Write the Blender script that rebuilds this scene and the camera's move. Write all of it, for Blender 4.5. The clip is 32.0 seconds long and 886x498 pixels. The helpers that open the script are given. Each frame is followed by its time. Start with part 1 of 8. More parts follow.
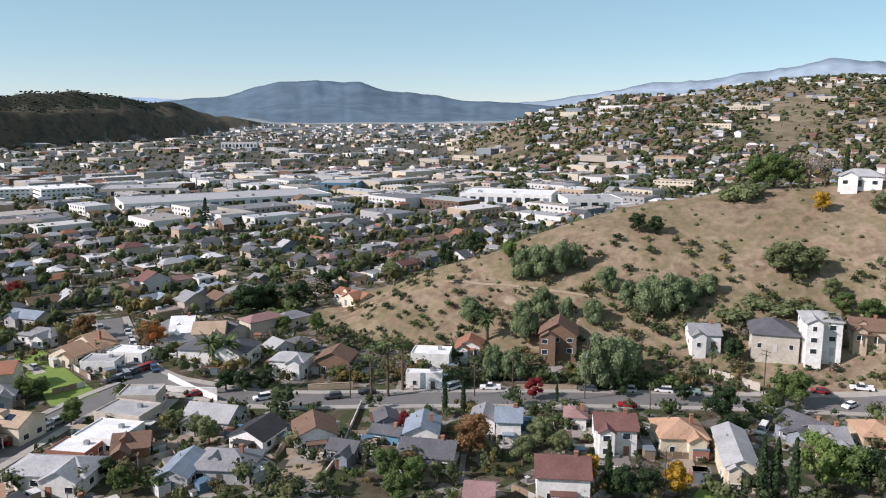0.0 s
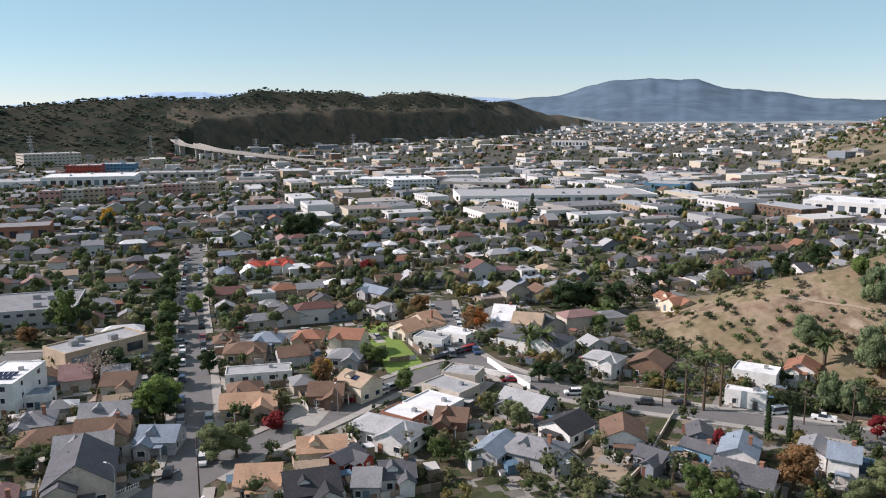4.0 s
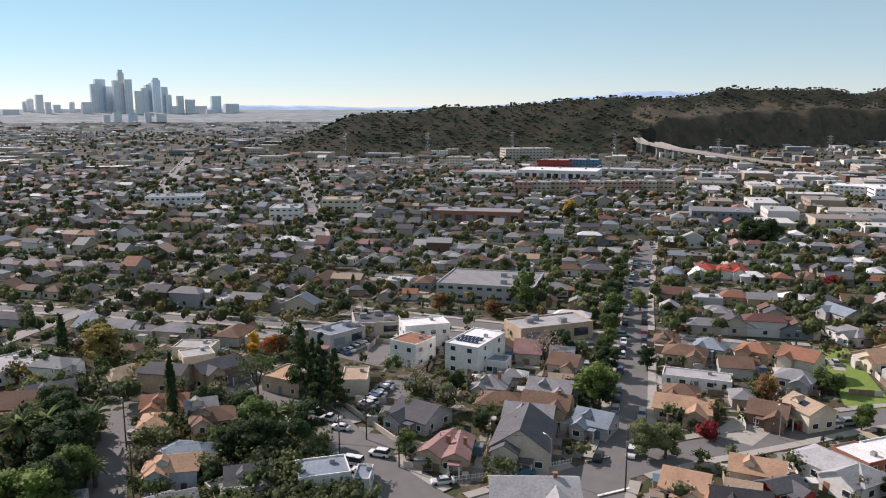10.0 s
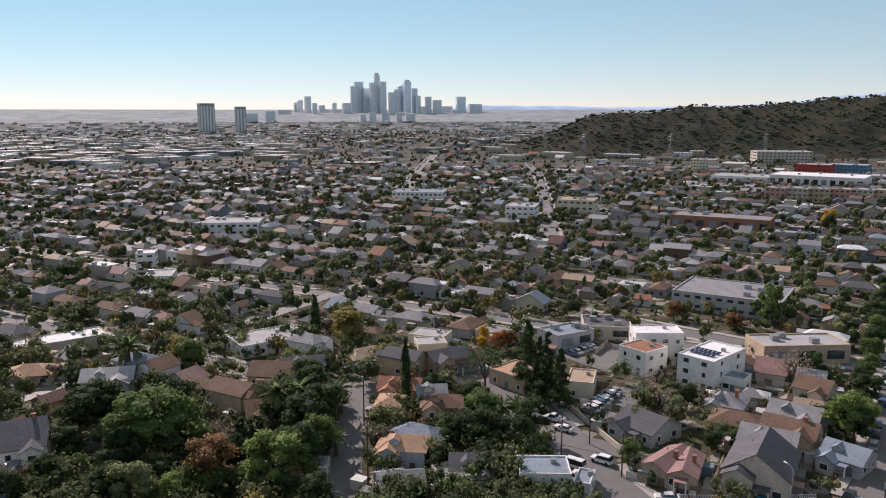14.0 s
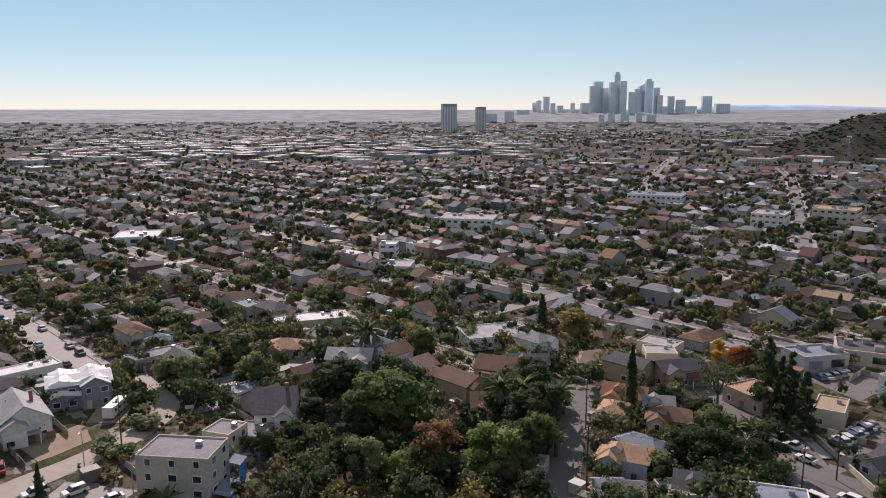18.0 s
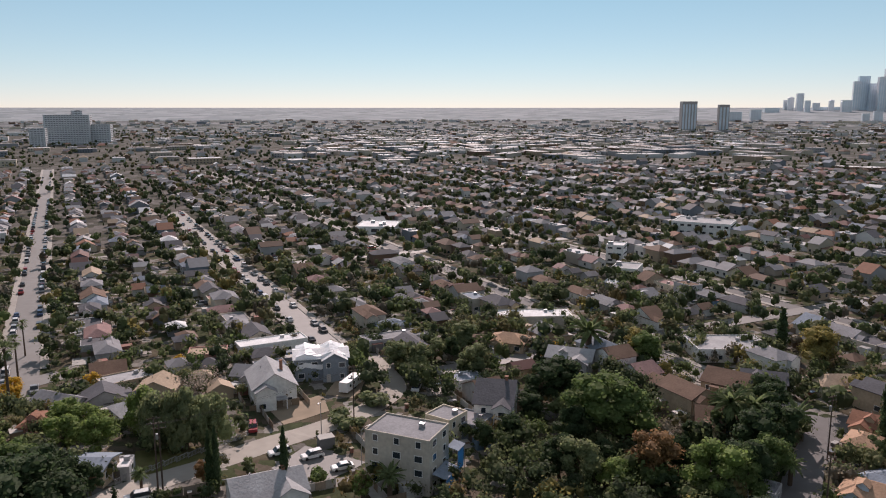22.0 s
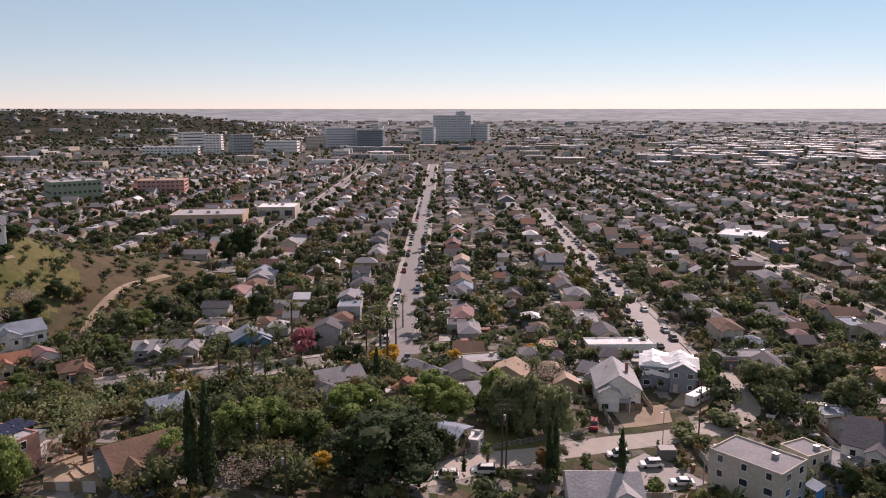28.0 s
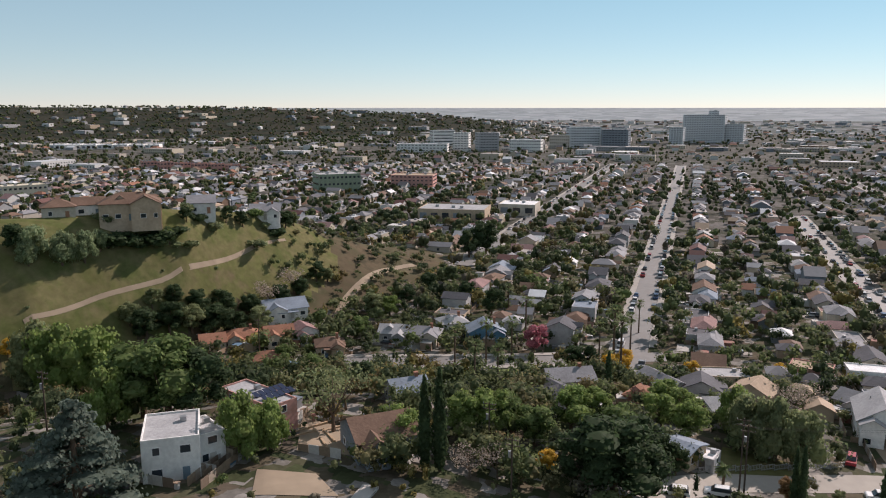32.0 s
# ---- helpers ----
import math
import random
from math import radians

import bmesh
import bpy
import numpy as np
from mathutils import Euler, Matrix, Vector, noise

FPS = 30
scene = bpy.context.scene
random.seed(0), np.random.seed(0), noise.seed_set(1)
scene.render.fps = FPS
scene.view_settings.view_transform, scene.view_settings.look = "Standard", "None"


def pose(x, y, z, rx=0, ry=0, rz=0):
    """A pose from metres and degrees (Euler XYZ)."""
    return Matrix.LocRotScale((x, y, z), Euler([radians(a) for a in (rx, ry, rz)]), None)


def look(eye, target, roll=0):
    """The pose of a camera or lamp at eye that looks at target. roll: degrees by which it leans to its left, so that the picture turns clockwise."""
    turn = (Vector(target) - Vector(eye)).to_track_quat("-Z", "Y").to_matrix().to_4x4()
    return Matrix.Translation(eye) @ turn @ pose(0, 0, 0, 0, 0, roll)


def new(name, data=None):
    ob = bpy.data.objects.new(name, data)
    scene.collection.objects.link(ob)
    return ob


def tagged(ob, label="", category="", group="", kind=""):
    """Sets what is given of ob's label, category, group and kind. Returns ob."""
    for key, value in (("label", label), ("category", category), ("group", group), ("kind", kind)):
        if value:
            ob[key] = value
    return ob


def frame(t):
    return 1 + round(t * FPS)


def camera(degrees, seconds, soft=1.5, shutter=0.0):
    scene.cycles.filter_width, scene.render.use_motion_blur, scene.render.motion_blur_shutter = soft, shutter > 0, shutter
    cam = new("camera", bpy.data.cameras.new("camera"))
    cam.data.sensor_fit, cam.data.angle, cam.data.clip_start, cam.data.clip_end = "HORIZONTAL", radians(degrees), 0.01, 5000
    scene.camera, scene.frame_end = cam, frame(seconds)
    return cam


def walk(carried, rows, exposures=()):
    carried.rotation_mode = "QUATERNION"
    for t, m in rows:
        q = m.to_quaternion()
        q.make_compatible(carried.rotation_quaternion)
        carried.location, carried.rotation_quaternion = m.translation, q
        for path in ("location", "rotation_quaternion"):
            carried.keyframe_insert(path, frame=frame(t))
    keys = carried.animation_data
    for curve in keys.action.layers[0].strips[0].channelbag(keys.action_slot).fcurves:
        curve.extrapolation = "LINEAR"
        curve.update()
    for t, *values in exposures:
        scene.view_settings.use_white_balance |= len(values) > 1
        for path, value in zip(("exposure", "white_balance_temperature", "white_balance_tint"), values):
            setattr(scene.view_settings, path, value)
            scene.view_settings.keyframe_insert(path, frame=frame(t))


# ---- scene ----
# ---------------------------------------------------------------- camera
cam = camera(59.9, 32.0, soft=1.1)
EYE_Z = 70.0


def turn_row(t, yaw, pitch):
    return (t, pose(0, 0, EYE_Z, 90 + pitch, 0, yaw))


walk(cam, [
    turn_row(0, 7.90, -9.96),
    turn_row(0.5, 10.34, -9.97),
    turn_row(1, 13.48, -9.98),
    turn_row(1.5, 16.54, -9.98),
    turn_row(2, 19.59, -10.00),
    turn_row(2.5, 22.64, -10.01),
    turn_row(3, 25.69, -10.04),
    turn_row(3.5, 28.78, -10.05),
    turn_row(5.5, 40.65, -10.07),
    turn_row(6, 43.44, -10.08),
    turn_row(7, 49.10, -10.09),
    turn_row(8, 54.77, -10.10),
    turn_row(8.5, 57.60, -10.11),
    turn_row(9, 60.40, -10.12),
    turn_row(9.5, 62.73, -10.13),
    turn_row(10, 64.97, -10.13),
    turn_row(11, 69.43, -10.14),
    turn_row(12, 73.74, -10.15),
    turn_row(13, 78.11, -10.15),
    turn_row(14, 82.45, -10.13),
    turn_row(14.5, 84.64, -10.12),
    turn_row(16.5, 93.32, -10.12),
    turn_row(17, 95.49, -10.12),
    turn_row(18, 99.77, -10.12),
    turn_row(19, 104.05, -10.14),
    turn_row(20, 108.31, -10.17),
    turn_row(21, 112.57, -10.22),
    turn_row(22, 116.76, -10.26),
    turn_row(23, 121.07, -10.28),
    turn_row(24, 125.41, -10.27),
    turn_row(25, 129.76, -10.25),
    turn_row(25.5, 131.95, -10.22),
    turn_row(27.5, 140.91, -10.20),
    turn_row(28, 143.20, -10.18),
    turn_row(29, 147.78, -10.16),
    turn_row(30, 152.32, -10.17),
    turn_row(31, 156.83, -10.21),
    turn_row(31.5, 158.94, -10.23),
    turn_row(32, 161.05, -10.25),
], exposures=[(0, 0.33, 6000, 19), (3.5, 0.33, 6080, 20), (7, 0.35, 6230, 20), (11, 0.27, 6360, 25), (14.5, 0.18, 6480, 28), (16.7, 0.13, 6760, 36), (18.2, 0.05, 6540, 28), (26, 0.02, 6600, 29), (28.2, 0.17, 6830, 39), (29.7, 0.12, 6530, 25), (32, 0.18, 6430, 23)])

# ---------------------------------------------------------------- world, sun
SUN_AZ, SUN_EL = 116.0, 33.0          # degrees counter-clockwise from +y, and up
world = bpy.data.worlds.new("world")
scene.world = world
world.use_nodes = True
wn = world.node_tree.nodes
sky = wn.new("ShaderNodeTexSky")
sky.sky_type = "NISHITA"
sky.sun_disc = False
sky.sun_elevation = radians(SUN_EL)
sky.sun_rotation = radians(-SUN_AZ)
sky.altitude, sky.air_density, sky.dust_density, sky.ozone_density = 3500, 1.0, 0.15, 0.3
haze = wn.new("ShaderNodeMix")                 # bright winter haze over the whole sky
haze.data_type = "RGBA"
haze.inputs["Factor"].default_value = 0.37
haze.inputs[7].default_value = (7.3, 7.8, 7.35, 1.0)
cool = wn.new("ShaderNodeMix")
cool.data_type, cool.blend_type = "RGBA", "MULTIPLY"
cool.inputs["Factor"].default_value = 1.0
up = wn.new("ShaderNodeTexCoord")               # the air thickens softly towards the horizon all round
split = wn.new("ShaderNodeSeparateXYZ")
fade = wn.new("ShaderNodeValToRGB")
fade.color_ramp.elements[0].position, fade.color_ramp.elements[0].color = 0.0, (0.95, 0.92, 0.92, 1)
fade.color_ramp.elements[1].position, fade.color_ramp.elements[1].color = 0.15, (0.40, 1.05, 0.96, 1)
mid_air = fade.color_ramp.elements.new(0.06)
mid_air.color = (0.73, 1.0, 0.925, 1)
world.node_tree.links.new(up.outputs["Generated"], split.inputs[0])
world.node_tree.links.new(split.outputs[2], fade.inputs[0])
world.node_tree.links.new(fade.outputs[0], cool.inputs[7])
world.node_tree.links.new(sky.outputs[0], cool.inputs[6])
world.node_tree.links.new(cool.outputs[2], haze.inputs[6])
world.node_tree.links.new(haze.outputs[2], wn["Background"].inputs[0])
wn["Background"].inputs["Strength"].default_value = 0.085
lamp = bpy.data.lights.new("sun", "SUN")
lamp.energy, lamp.angle, lamp.color = 4.8, radians(0.6), (1.0, 0.90, 0.79)
sun = new("sun", lamp)
sx, sy, sz = -math.sin(radians(SUN_AZ)) * math.cos(radians(SUN_EL)), math.cos(radians(SUN_AZ)) * math.cos(radians(SUN_EL)), math.sin(radians(SUN_EL))
sun.matrix_world = look((sx * 500, sy * 500, sz * 500), (0, 0, 0))

# ---------------------------------------------------------------- terrain
# each hill: rows of (azimuth, distance of foot, distance of ridge, ridge height, length of back slope)
HILLS = {
    "dry_hill": [(20, 240, 250, 0, 60), (15.5, 232, 248, 3, 60), (8.9, 215, 255, 16, 80), (3, 205, 262, 25, 90), (-7.5, 200, 285, 39, 120),
                 (-15, 200, 295, 44, 120), (-23, 205, 300, 48, 150), (-45, 205, 300, 50, 150)],
    "house_hill": [(8, 900, 1500, 0, 700), (2, 850, 1500, 60, 700), (-1, 800, 1450, 80, 700), (-4.5, 750, 1400, 104, 700),
                   (-14, 750, 1400, 112, 700), (-45, 750, 1400, 115, 700)],
    "park_hill": [(20, 3300, 3600, 0, 300), (24, 2750, 3150, 40, 400), (27, 2380, 2800, 96, 500), (30, 2130, 2520, 118, 500), (35, 1870, 2260, 121, 500),
                  (40, 1680, 2060, 121, 500), (45, 1530, 1880, 111, 500), (49, 1420, 1740, 101, 500), (52, 1270, 1720, 97, 500), (62.7, 1230, 1720, 79, 450), (67, 1210, 1650, 72, 450),
                  (72, 1170, 1580, 56, 350), (75.5, 1150, 1500, 16, 300), (78, 1150, 1500, 0, 300)],
    "green_hill": [(160, 270, 340, 0, 60), (165, 258, 330, 8, 80), (170, 254, 315, 20, 90), (175, 246, 288, 33, 100),
                   (180, 228, 262, 38, 100), (190, 205, 245, 40, 100), (215, 195, 240, 40, 100)],
    "far_hill": [(152, 1900, 2600, 0, 700), (162, 1900, 2600, 50, 700), (170, 1900, 2600, 64, 700), (178, 1900, 2600, 74, 700), (215, 1900, 2600, 76, 700)],
}


def smooth(s):
    s = np.clip(s, 0, 1)
    return s * s * (3 - 2 * s)


def azimuth(x, y):
    a = np.degrees(np.arctan2(-np.asarray(x, float), np.asarray(y, float)))
    return np.where(a < -90, a + 360, a)


def hill(name, az, d):
    t = np.array(sorted(HILLS[name]), float)
    foot, ridge, z, back = (np.interp(az, t[:, 0], t[:, k]) for k in (1, 2, 3, 4))
    bluff = 0.0
    if name == "park_hill":                    # spurs and gullies along the eroded side
        bluff = smooth((52 - az) / 3.0)
        along = d * np.cos(np.radians(az))
        cut = np.abs(np.sin(along / 62.0 + 0.9 * np.sin(along / 147.0))) ** 0.7 + 0.35 * np.abs(np.sin(along / 23.0 + 1.0))
        foot = foot + bluff * 75 * (cut - 0.5)
        foot = foot + (1 - bluff) * 30 * np.abs(np.sin(az * 0.62 + 0.6 * np.sin(az * 1.3)))
    s = (d - foot) / (ridge - foot)
    up = 0.6 * smooth(s) + 0.4 * np.clip(s, 0, 1)
    up = up * (1 - bluff) + bluff * (0.62 * smooth(s / 0.26) + 0.38 * smooth((s - 0.2) / 0.8))
    return z * np.where(d < ridge, up, 1 - smooth((d - ridge) / back))


def height(x, y):
    x, y = np.asarray(x, float), np.asarray(y, float)
    az, d = azimuth(x, y), np.hypot(x, y)
    z = 82 * smooth((d - 2300) / 2500)
    z = z + np.interp(az, [128, 140, 150, 160, 175, 230], [0, 4, 9, 12, 14, 14]) * (1 - smooth((d - 140) / 65))
    for name in HILLS:
        h = hill(name, az, d)
        if name == "park_hill":
            h = h * (1 + 0.08 * np.sin(x / 113.0 + 1.3 * np.sin(y / 91.0)) * np.sin(y / 97.0)) + 3 * np.sin(x / 31.0) * np.sin(y / 27.0 + x / 60.0) * np.clip(h / 30, 0, 1)
        if name == "house_hill":
            h = h * (1 + 0.12 * np.sin(x / 95.0) * np.sin(y / 130.0 + 1))
        if name in ("dry_hill", "green_hill"):
            h = h + 0.5 * np.sin(x / 9.0 + np.sin(y / 7.0)) * np.clip(h / 10, 0, 1)
        z = z + h
    return z


REACH = {k: (min(r[0] for r in t), max(r[0] for r in t), min(r[1] for r in t) - 60, max(r[2] + r[4] for r in t)) for k, t in HILLS.items()}


def ground_z(x, y):
    d, a = math.hypot(x, y), math.degrees(math.atan2(-x, y))
    a += 360 if a < -90 else 0
    if 205 < d < 2300 and not any(p <= a <= q and u <= d <= v for p, q, u, v in REACH.values()):
        return 0.0
    return float(height(x, y))

# ---------------------------------------------------------------- materials
MATS = {}


def mat(name, cols, rough=0.85, scale=0.5, var=0.25, coarse=0.05, bump=0.0, rnd="", spec=0.25, metal=0.0, tone=0.12):
    """A surface with grain and stains; with rnd 'object' or 'island' the piece picks one of cols."""
    m = bpy.data.materials.new(name)
    m.use_nodes = True
    nt, nodes = m.node_tree, m.node_tree.nodes
    b = nodes["Principled BSDF"]
    link = nt.links.new
    geo = nodes.new("ShaderNodeNewGeometry")

    def noise_at(s, detail):
        n = nodes.new("ShaderNodeTexNoise")
        n.inputs["Scale"].default_value, n.inputs["Detail"].default_value = s, detail
        link(geo.outputs["Position"], n.inputs["Vector"])
        return n

    ramp = nodes.new("ShaderNodeValToRGB")
    ramp.color_ramp.interpolation = "CONSTANT"
    el = ramp.color_ramp.elements
    el[0].color, el[1].color, el[1].position = (*cols[0], 1), (*cols[-1], 1), (len(cols) - 1) / len(cols) if len(cols) > 1 else 1.0
    for k, c in enumerate(cols[1:-1]):
        e = el.new((k + 1) / len(cols))
        e.color = (*c, 1)
    val = nodes.new("ShaderNodeMath")
    val.operation = "MULTIPLY_ADD"
    n1, n2 = noise_at(scale, 4), noise_at(coarse, 3)
    link(n1.outputs[0], val.inputs[0])
    val.inputs[1].default_value, val.inputs[2].default_value = var * 2, 1 - var
    val2 = nodes.new("ShaderNodeMath")
    val2.operation = "MULTIPLY_ADD"
    link(n2.outputs[0], val2.inputs[0])
    val2.inputs[1].default_value, val2.inputs[2].default_value = var * 2, 1 - var
    both = nodes.new("ShaderNodeMath")
    both.operation = "MULTIPLY"
    link(val.outputs[0], both.inputs[0])
    link(val2.outputs[0], both.inputs[1])
    last = both
    if rnd:
        r = geo.outputs["Random Per Island"] if rnd == "island" else nodes.new("ShaderNodeObjectInfo").outputs["Random"]
        link(r, ramp.inputs[0])
        fr = nodes.new("ShaderNodeMath")
        fr.operation = "MULTIPLY"
        fr.inputs[1].default_value = 37.3
        fr2 = nodes.new("ShaderNodeMath")
        fr2.operation = "FRACT"
        fr3 = nodes.new("ShaderNodeMath")
        fr3.operation = "MULTIPLY_ADD"
        fr3.inputs[1].default_value, fr3.inputs[2].default_value = tone * 2, 1 - tone
        link(r, fr.inputs[0])
        link(fr.outputs[0], fr2.inputs[0])
        link(fr2.outputs[0], fr3.inputs[0])
        mul = nodes.new("ShaderNodeMath")
        mul.operation = "MULTIPLY"
        link(both.outputs[0], mul.inputs[0])
        link(fr3.outputs[0], mul.inputs[1])
        last = mul
    else:
        ramp.inputs[0].default_value = 0.0
    mix = nodes.new("ShaderNodeVectorMath")
    mix.operation = "SCALE"
    link(ramp.outputs[0], mix.inputs[0])
    link(last.outputs[0], mix.inputs["Scale"])
    link(mix.outputs[0], b.inputs["Base Color"])
    b.inputs["Roughness"].default_value, b.inputs["Specular IOR Level"].default_value, b.inputs["Metallic"].default_value = rough, spec, metal
    if bump:
        bp = nodes.new("ShaderNodeBump")
        bp.inputs["Strength"].default_value, bp.inputs["Distance"].default_value = bump, 0.1
        link(n1.outputs[0], bp.inputs["Height"])
        link(bp.outputs[0], b.inputs["Normal"])
    MATS[name] = m
    return m


WALLS = {"white": (0.72, 0.71, 0.68), "cream": (0.62, 0.55, 0.43), "beige": (0.50, 0.45, 0.38), "grey": (0.40, 0.40, 0.40), "tan": (0.46, 0.36, 0.26),
         "brown": (0.20, 0.13, 0.09), "blue": (0.12, 0.25, 0.36), "pink": (0.50, 0.28, 0.24), "yellow": (0.62, 0.50, 0.26), "brick": (0.30, 0.15, 0.10),
         "paleblue": (0.42, 0.50, 0.57), "slate": (0.22, 0.25, 0.28), "red": (0.38, 0.07, 0.05), "green": (0.25, 0.30, 0.22)}
ROOFS = {"grey": (0.24, 0.24, 0.25), "lgrey": (0.36, 0.36, 0.365), "dgrey": (0.11, 0.11, 0.12), "black": (0.05, 0.05, 0.055), "brown": (0.17, 0.11, 0.08),
         "terra": (0.29, 0.145, 0.095), "orange": (0.42, 0.27, 0.18), "white": (0.70, 0.70, 0.70), "bluegrey": (0.22, 0.26, 0.31), "mauve": (0.27, 0.17, 0.16),
         "red": (0.36, 0.075, 0.05), "tan": (0.38, 0.29, 0.21), "maroon": (0.16, 0.085, 0.075)}
for k, c in WALLS.items():
    mat("wall_" + k, [c], 0.9, 1.4, 0.26, 0.3, 0.25, spec=0.15)
for k, c in ROOFS.items():
    mat("roof_" + k, [c], 0.85, 2.2, 0.33, 0.3, 0.7, spec=0.12)
mat("trim_white", [(0.75, 0.74, 0.72)], 0.6, 2, 0.06)
mat("glass", [(0.03, 0.04, 0.05)], 0.12, 0.3, 0.2, spec=0.6)
mat("door_paint", [(0.30, 0.16, 0.10), (0.12, 0.10, 0.09), (0.55, 0.52, 0.48), (0.14, 0.20, 0.24)], 0.5, 2, 0.1, rnd="object")
mat("brick_red", [(0.30, 0.15, 0.10)], 0.9, 3, 0.3, bump=0.4)
mat("asphalt", [(0.155, 0.15, 0.147)], 0.85, 0.35, 0.18, 0.03, 0.2)
mat("asphalt_old", [(0.175, 0.168, 0.158)], 0.7, 0.35, 0.2, 0.03, 0.2, spec=0.4)
mat("hill_asphalt", [(0.34, 0.31, 0.27)], 0.85, 0.35, 0.2, 0.03, 0.2)
mat("concrete", [(0.34, 0.32, 0.29)], 0.9, 0.5, 0.18, 0.06, 0.2)
mat("dirt", [(0.29, 0.23, 0.165)], 0.95, 0.25, 0.3, 0.05, 0.4)
mat("lawn_green", [(0.16, 0.23, 0.05)], 0.95, 0.8, 0.25, 0.06, 0.4)
mat("bark", [(0.12, 0.085, 0.06)], 0.95, 3, 0.3, bump=0.5)
mat("pole_wood", [(0.09, 0.065, 0.05)], 0.9, 3, 0.25, bump=0.3)
mat("metal_grey", [(0.35, 0.36, 0.37)], 0.45, 2, 0.12, metal=0.6)
mat("rubber", [(0.02, 0.02, 0.02)], 0.8, 3, 0.1)
mat("solar", [(0.015, 0.02, 0.05)], 0.15, 2, 0.15, spec=0.6)
mat("car_paint", [(0.60, 0.60, 0.60), (0.03, 0.03, 0.035), (0.25, 0.26, 0.27), (0.65, 0.65, 0.64), (0.10, 0.11, 0.12), (0.35, 0.36, 0.37), (0.30, 0.03, 0.03), (0.05, 0.09, 0.18), (0.70, 0.70, 0.69), (0.06, 0.06, 0.06)],
    0.28, 0.5, 0.06, rnd="object", spec=0.5)
for k, c in {"white": (0.75, 0.75, 0.74), "blue": (0.03, 0.16, 0.25), "red": (0.35, 0.02, 0.03), "teal": (0.20, 0.30, 0.28)}.items():
    mat("car_" + k, [c], 0.28, 0.5, 0.05, spec=0.5)
mat("tarp", [(0.78, 0.78, 0.78)], 0.35, 0.7, 0.1, spec=0.5)
mat("tarp_blue", [(0.03, 0.25, 0.60)], 0.4, 0.7, 0.1, spec=0.4)
mat("tarp_green", [(0.02, 0.40, 0.28)], 0.5, 0.7, 0.1)


def leaf_mat(name, cols, tone=0.3):
    """Foliage that lets some light through."""
    m = mat(name, cols, 0.75, 0.8, 0.35, 0.15, rnd="island", spec=0.15, tone=tone)
    nt, nodes = m.node_tree, m.node_tree.nodes
    b = nodes["Principled BSDF"]
    tr = nodes.new("ShaderNodeBsdfTranslucent")
    mx = nodes.new("ShaderNodeMixShader")
    mx.inputs[0].default_value = 0.5
    nt.links.new(b.inputs["Base Color"].links[0].from_socket, tr.inputs[0])
    nt.links.new(b.outputs[0], mx.inputs[1])
    nt.links.new(tr.outputs[0], mx.inputs[2])
    nt.links.new(mx.outputs[0], nodes["Material Output"].inputs[0])
    return m


LEAVES = {"green": [(0.075, 0.105, 0.035), (0.09, 0.12, 0.045), (0.06, 0.09, 0.03)], "dark": [(0.035, 0.055, 0.025), (0.04, 0.062, 0.028)], "olive": [(0.12, 0.135, 0.065), (0.10, 0.12, 0.06)],
          "bright": [(0.10, 0.14, 0.04), (0.115, 0.15, 0.05)], "pepper": [(0.13, 0.16, 0.085), (0.11, 0.14, 0.075)], "red": [(0.17, 0.025, 0.028), (0.14, 0.025, 0.025)],
          "orange": [(0.26, 0.10, 0.03), (0.22, 0.085, 0.03)], "amber": [(0.17, 0.14, 0.045), (0.14, 0.125, 0.045)],
          "rust": [(0.15, 0.09, 0.042), (0.13, 0.08, 0.04)], "gold": [(0.34, 0.22, 0.03), (0.28, 0.19, 0.035)], "pink": [(0.26, 0.10, 0.12), (0.22, 0.085, 0.10)],
          "bare": [(0.20, 0.17, 0.14), (0.17, 0.145, 0.12)], "blue": [(0.065, 0.085, 0.068), (0.078, 0.098, 0.078)], "palm": [(0.08, 0.10, 0.045), (0.09, 0.115, 0.05)]}
for k, c in LEAVES.items():
    leaf_mat("leaf_" + k, [tuple((1.6 if k == "dark" else 1.9) * q for q in e) for e in c])
far_leaf = leaf_mat("far_leaf", [(0.108, 0.138, 0.06), (0.138, 0.168, 0.072), (0.09, 0.114, 0.054), (0.072, 0.096, 0.048), (0.18, 0.192, 0.09), (0.12, 0.162, 0.06), (0.18, 0.168, 0.084), (0.06, 0.084, 0.042), (0.132, 0.156, 0.072), (0.108, 0.138, 0.06),
                                 (0.18, 0.144, 0.066), (0.138, 0.168, 0.072), (0.09, 0.114, 0.054), (0.18, 0.162, 0.12), (0.072, 0.096, 0.048), (0.144, 0.168, 0.078), (0.096, 0.126, 0.048), (0.228, 0.198, 0.072), (0.12, 0.144, 0.066), (0.084, 0.108, 0.054)], 0.4)
cell = far_leaf.node_tree.nodes.new("ShaderNodeTexVoronoi")         # one colour for each tree
cell.voronoi_dimensions = "2D"
cell.inputs["Scale"].default_value = 1 / 7.0
cell_part = far_leaf.node_tree.nodes.new("ShaderNodeSeparateColor")
far_leaf.node_tree.links.new(next(n for n in far_leaf.node_tree.nodes if n.type == "NEW_GEOMETRY").outputs["Position"], cell.inputs["Vector"])
far_leaf.node_tree.links.new(cell.outputs["Color"], cell_part.inputs[0])
far_leaf.node_tree.links.new(cell_part.outputs[0], next(n for n in far_leaf.node_tree.nodes if n.type == "VALTORGB").inputs[0])
leaf_mat("hill_leaf", [(0.10, 0.125, 0.085), (0.12, 0.14, 0.09), (0.085, 0.108, 0.074), (0.14, 0.145, 0.098), (0.105, 0.13, 0.09)], 0.3)
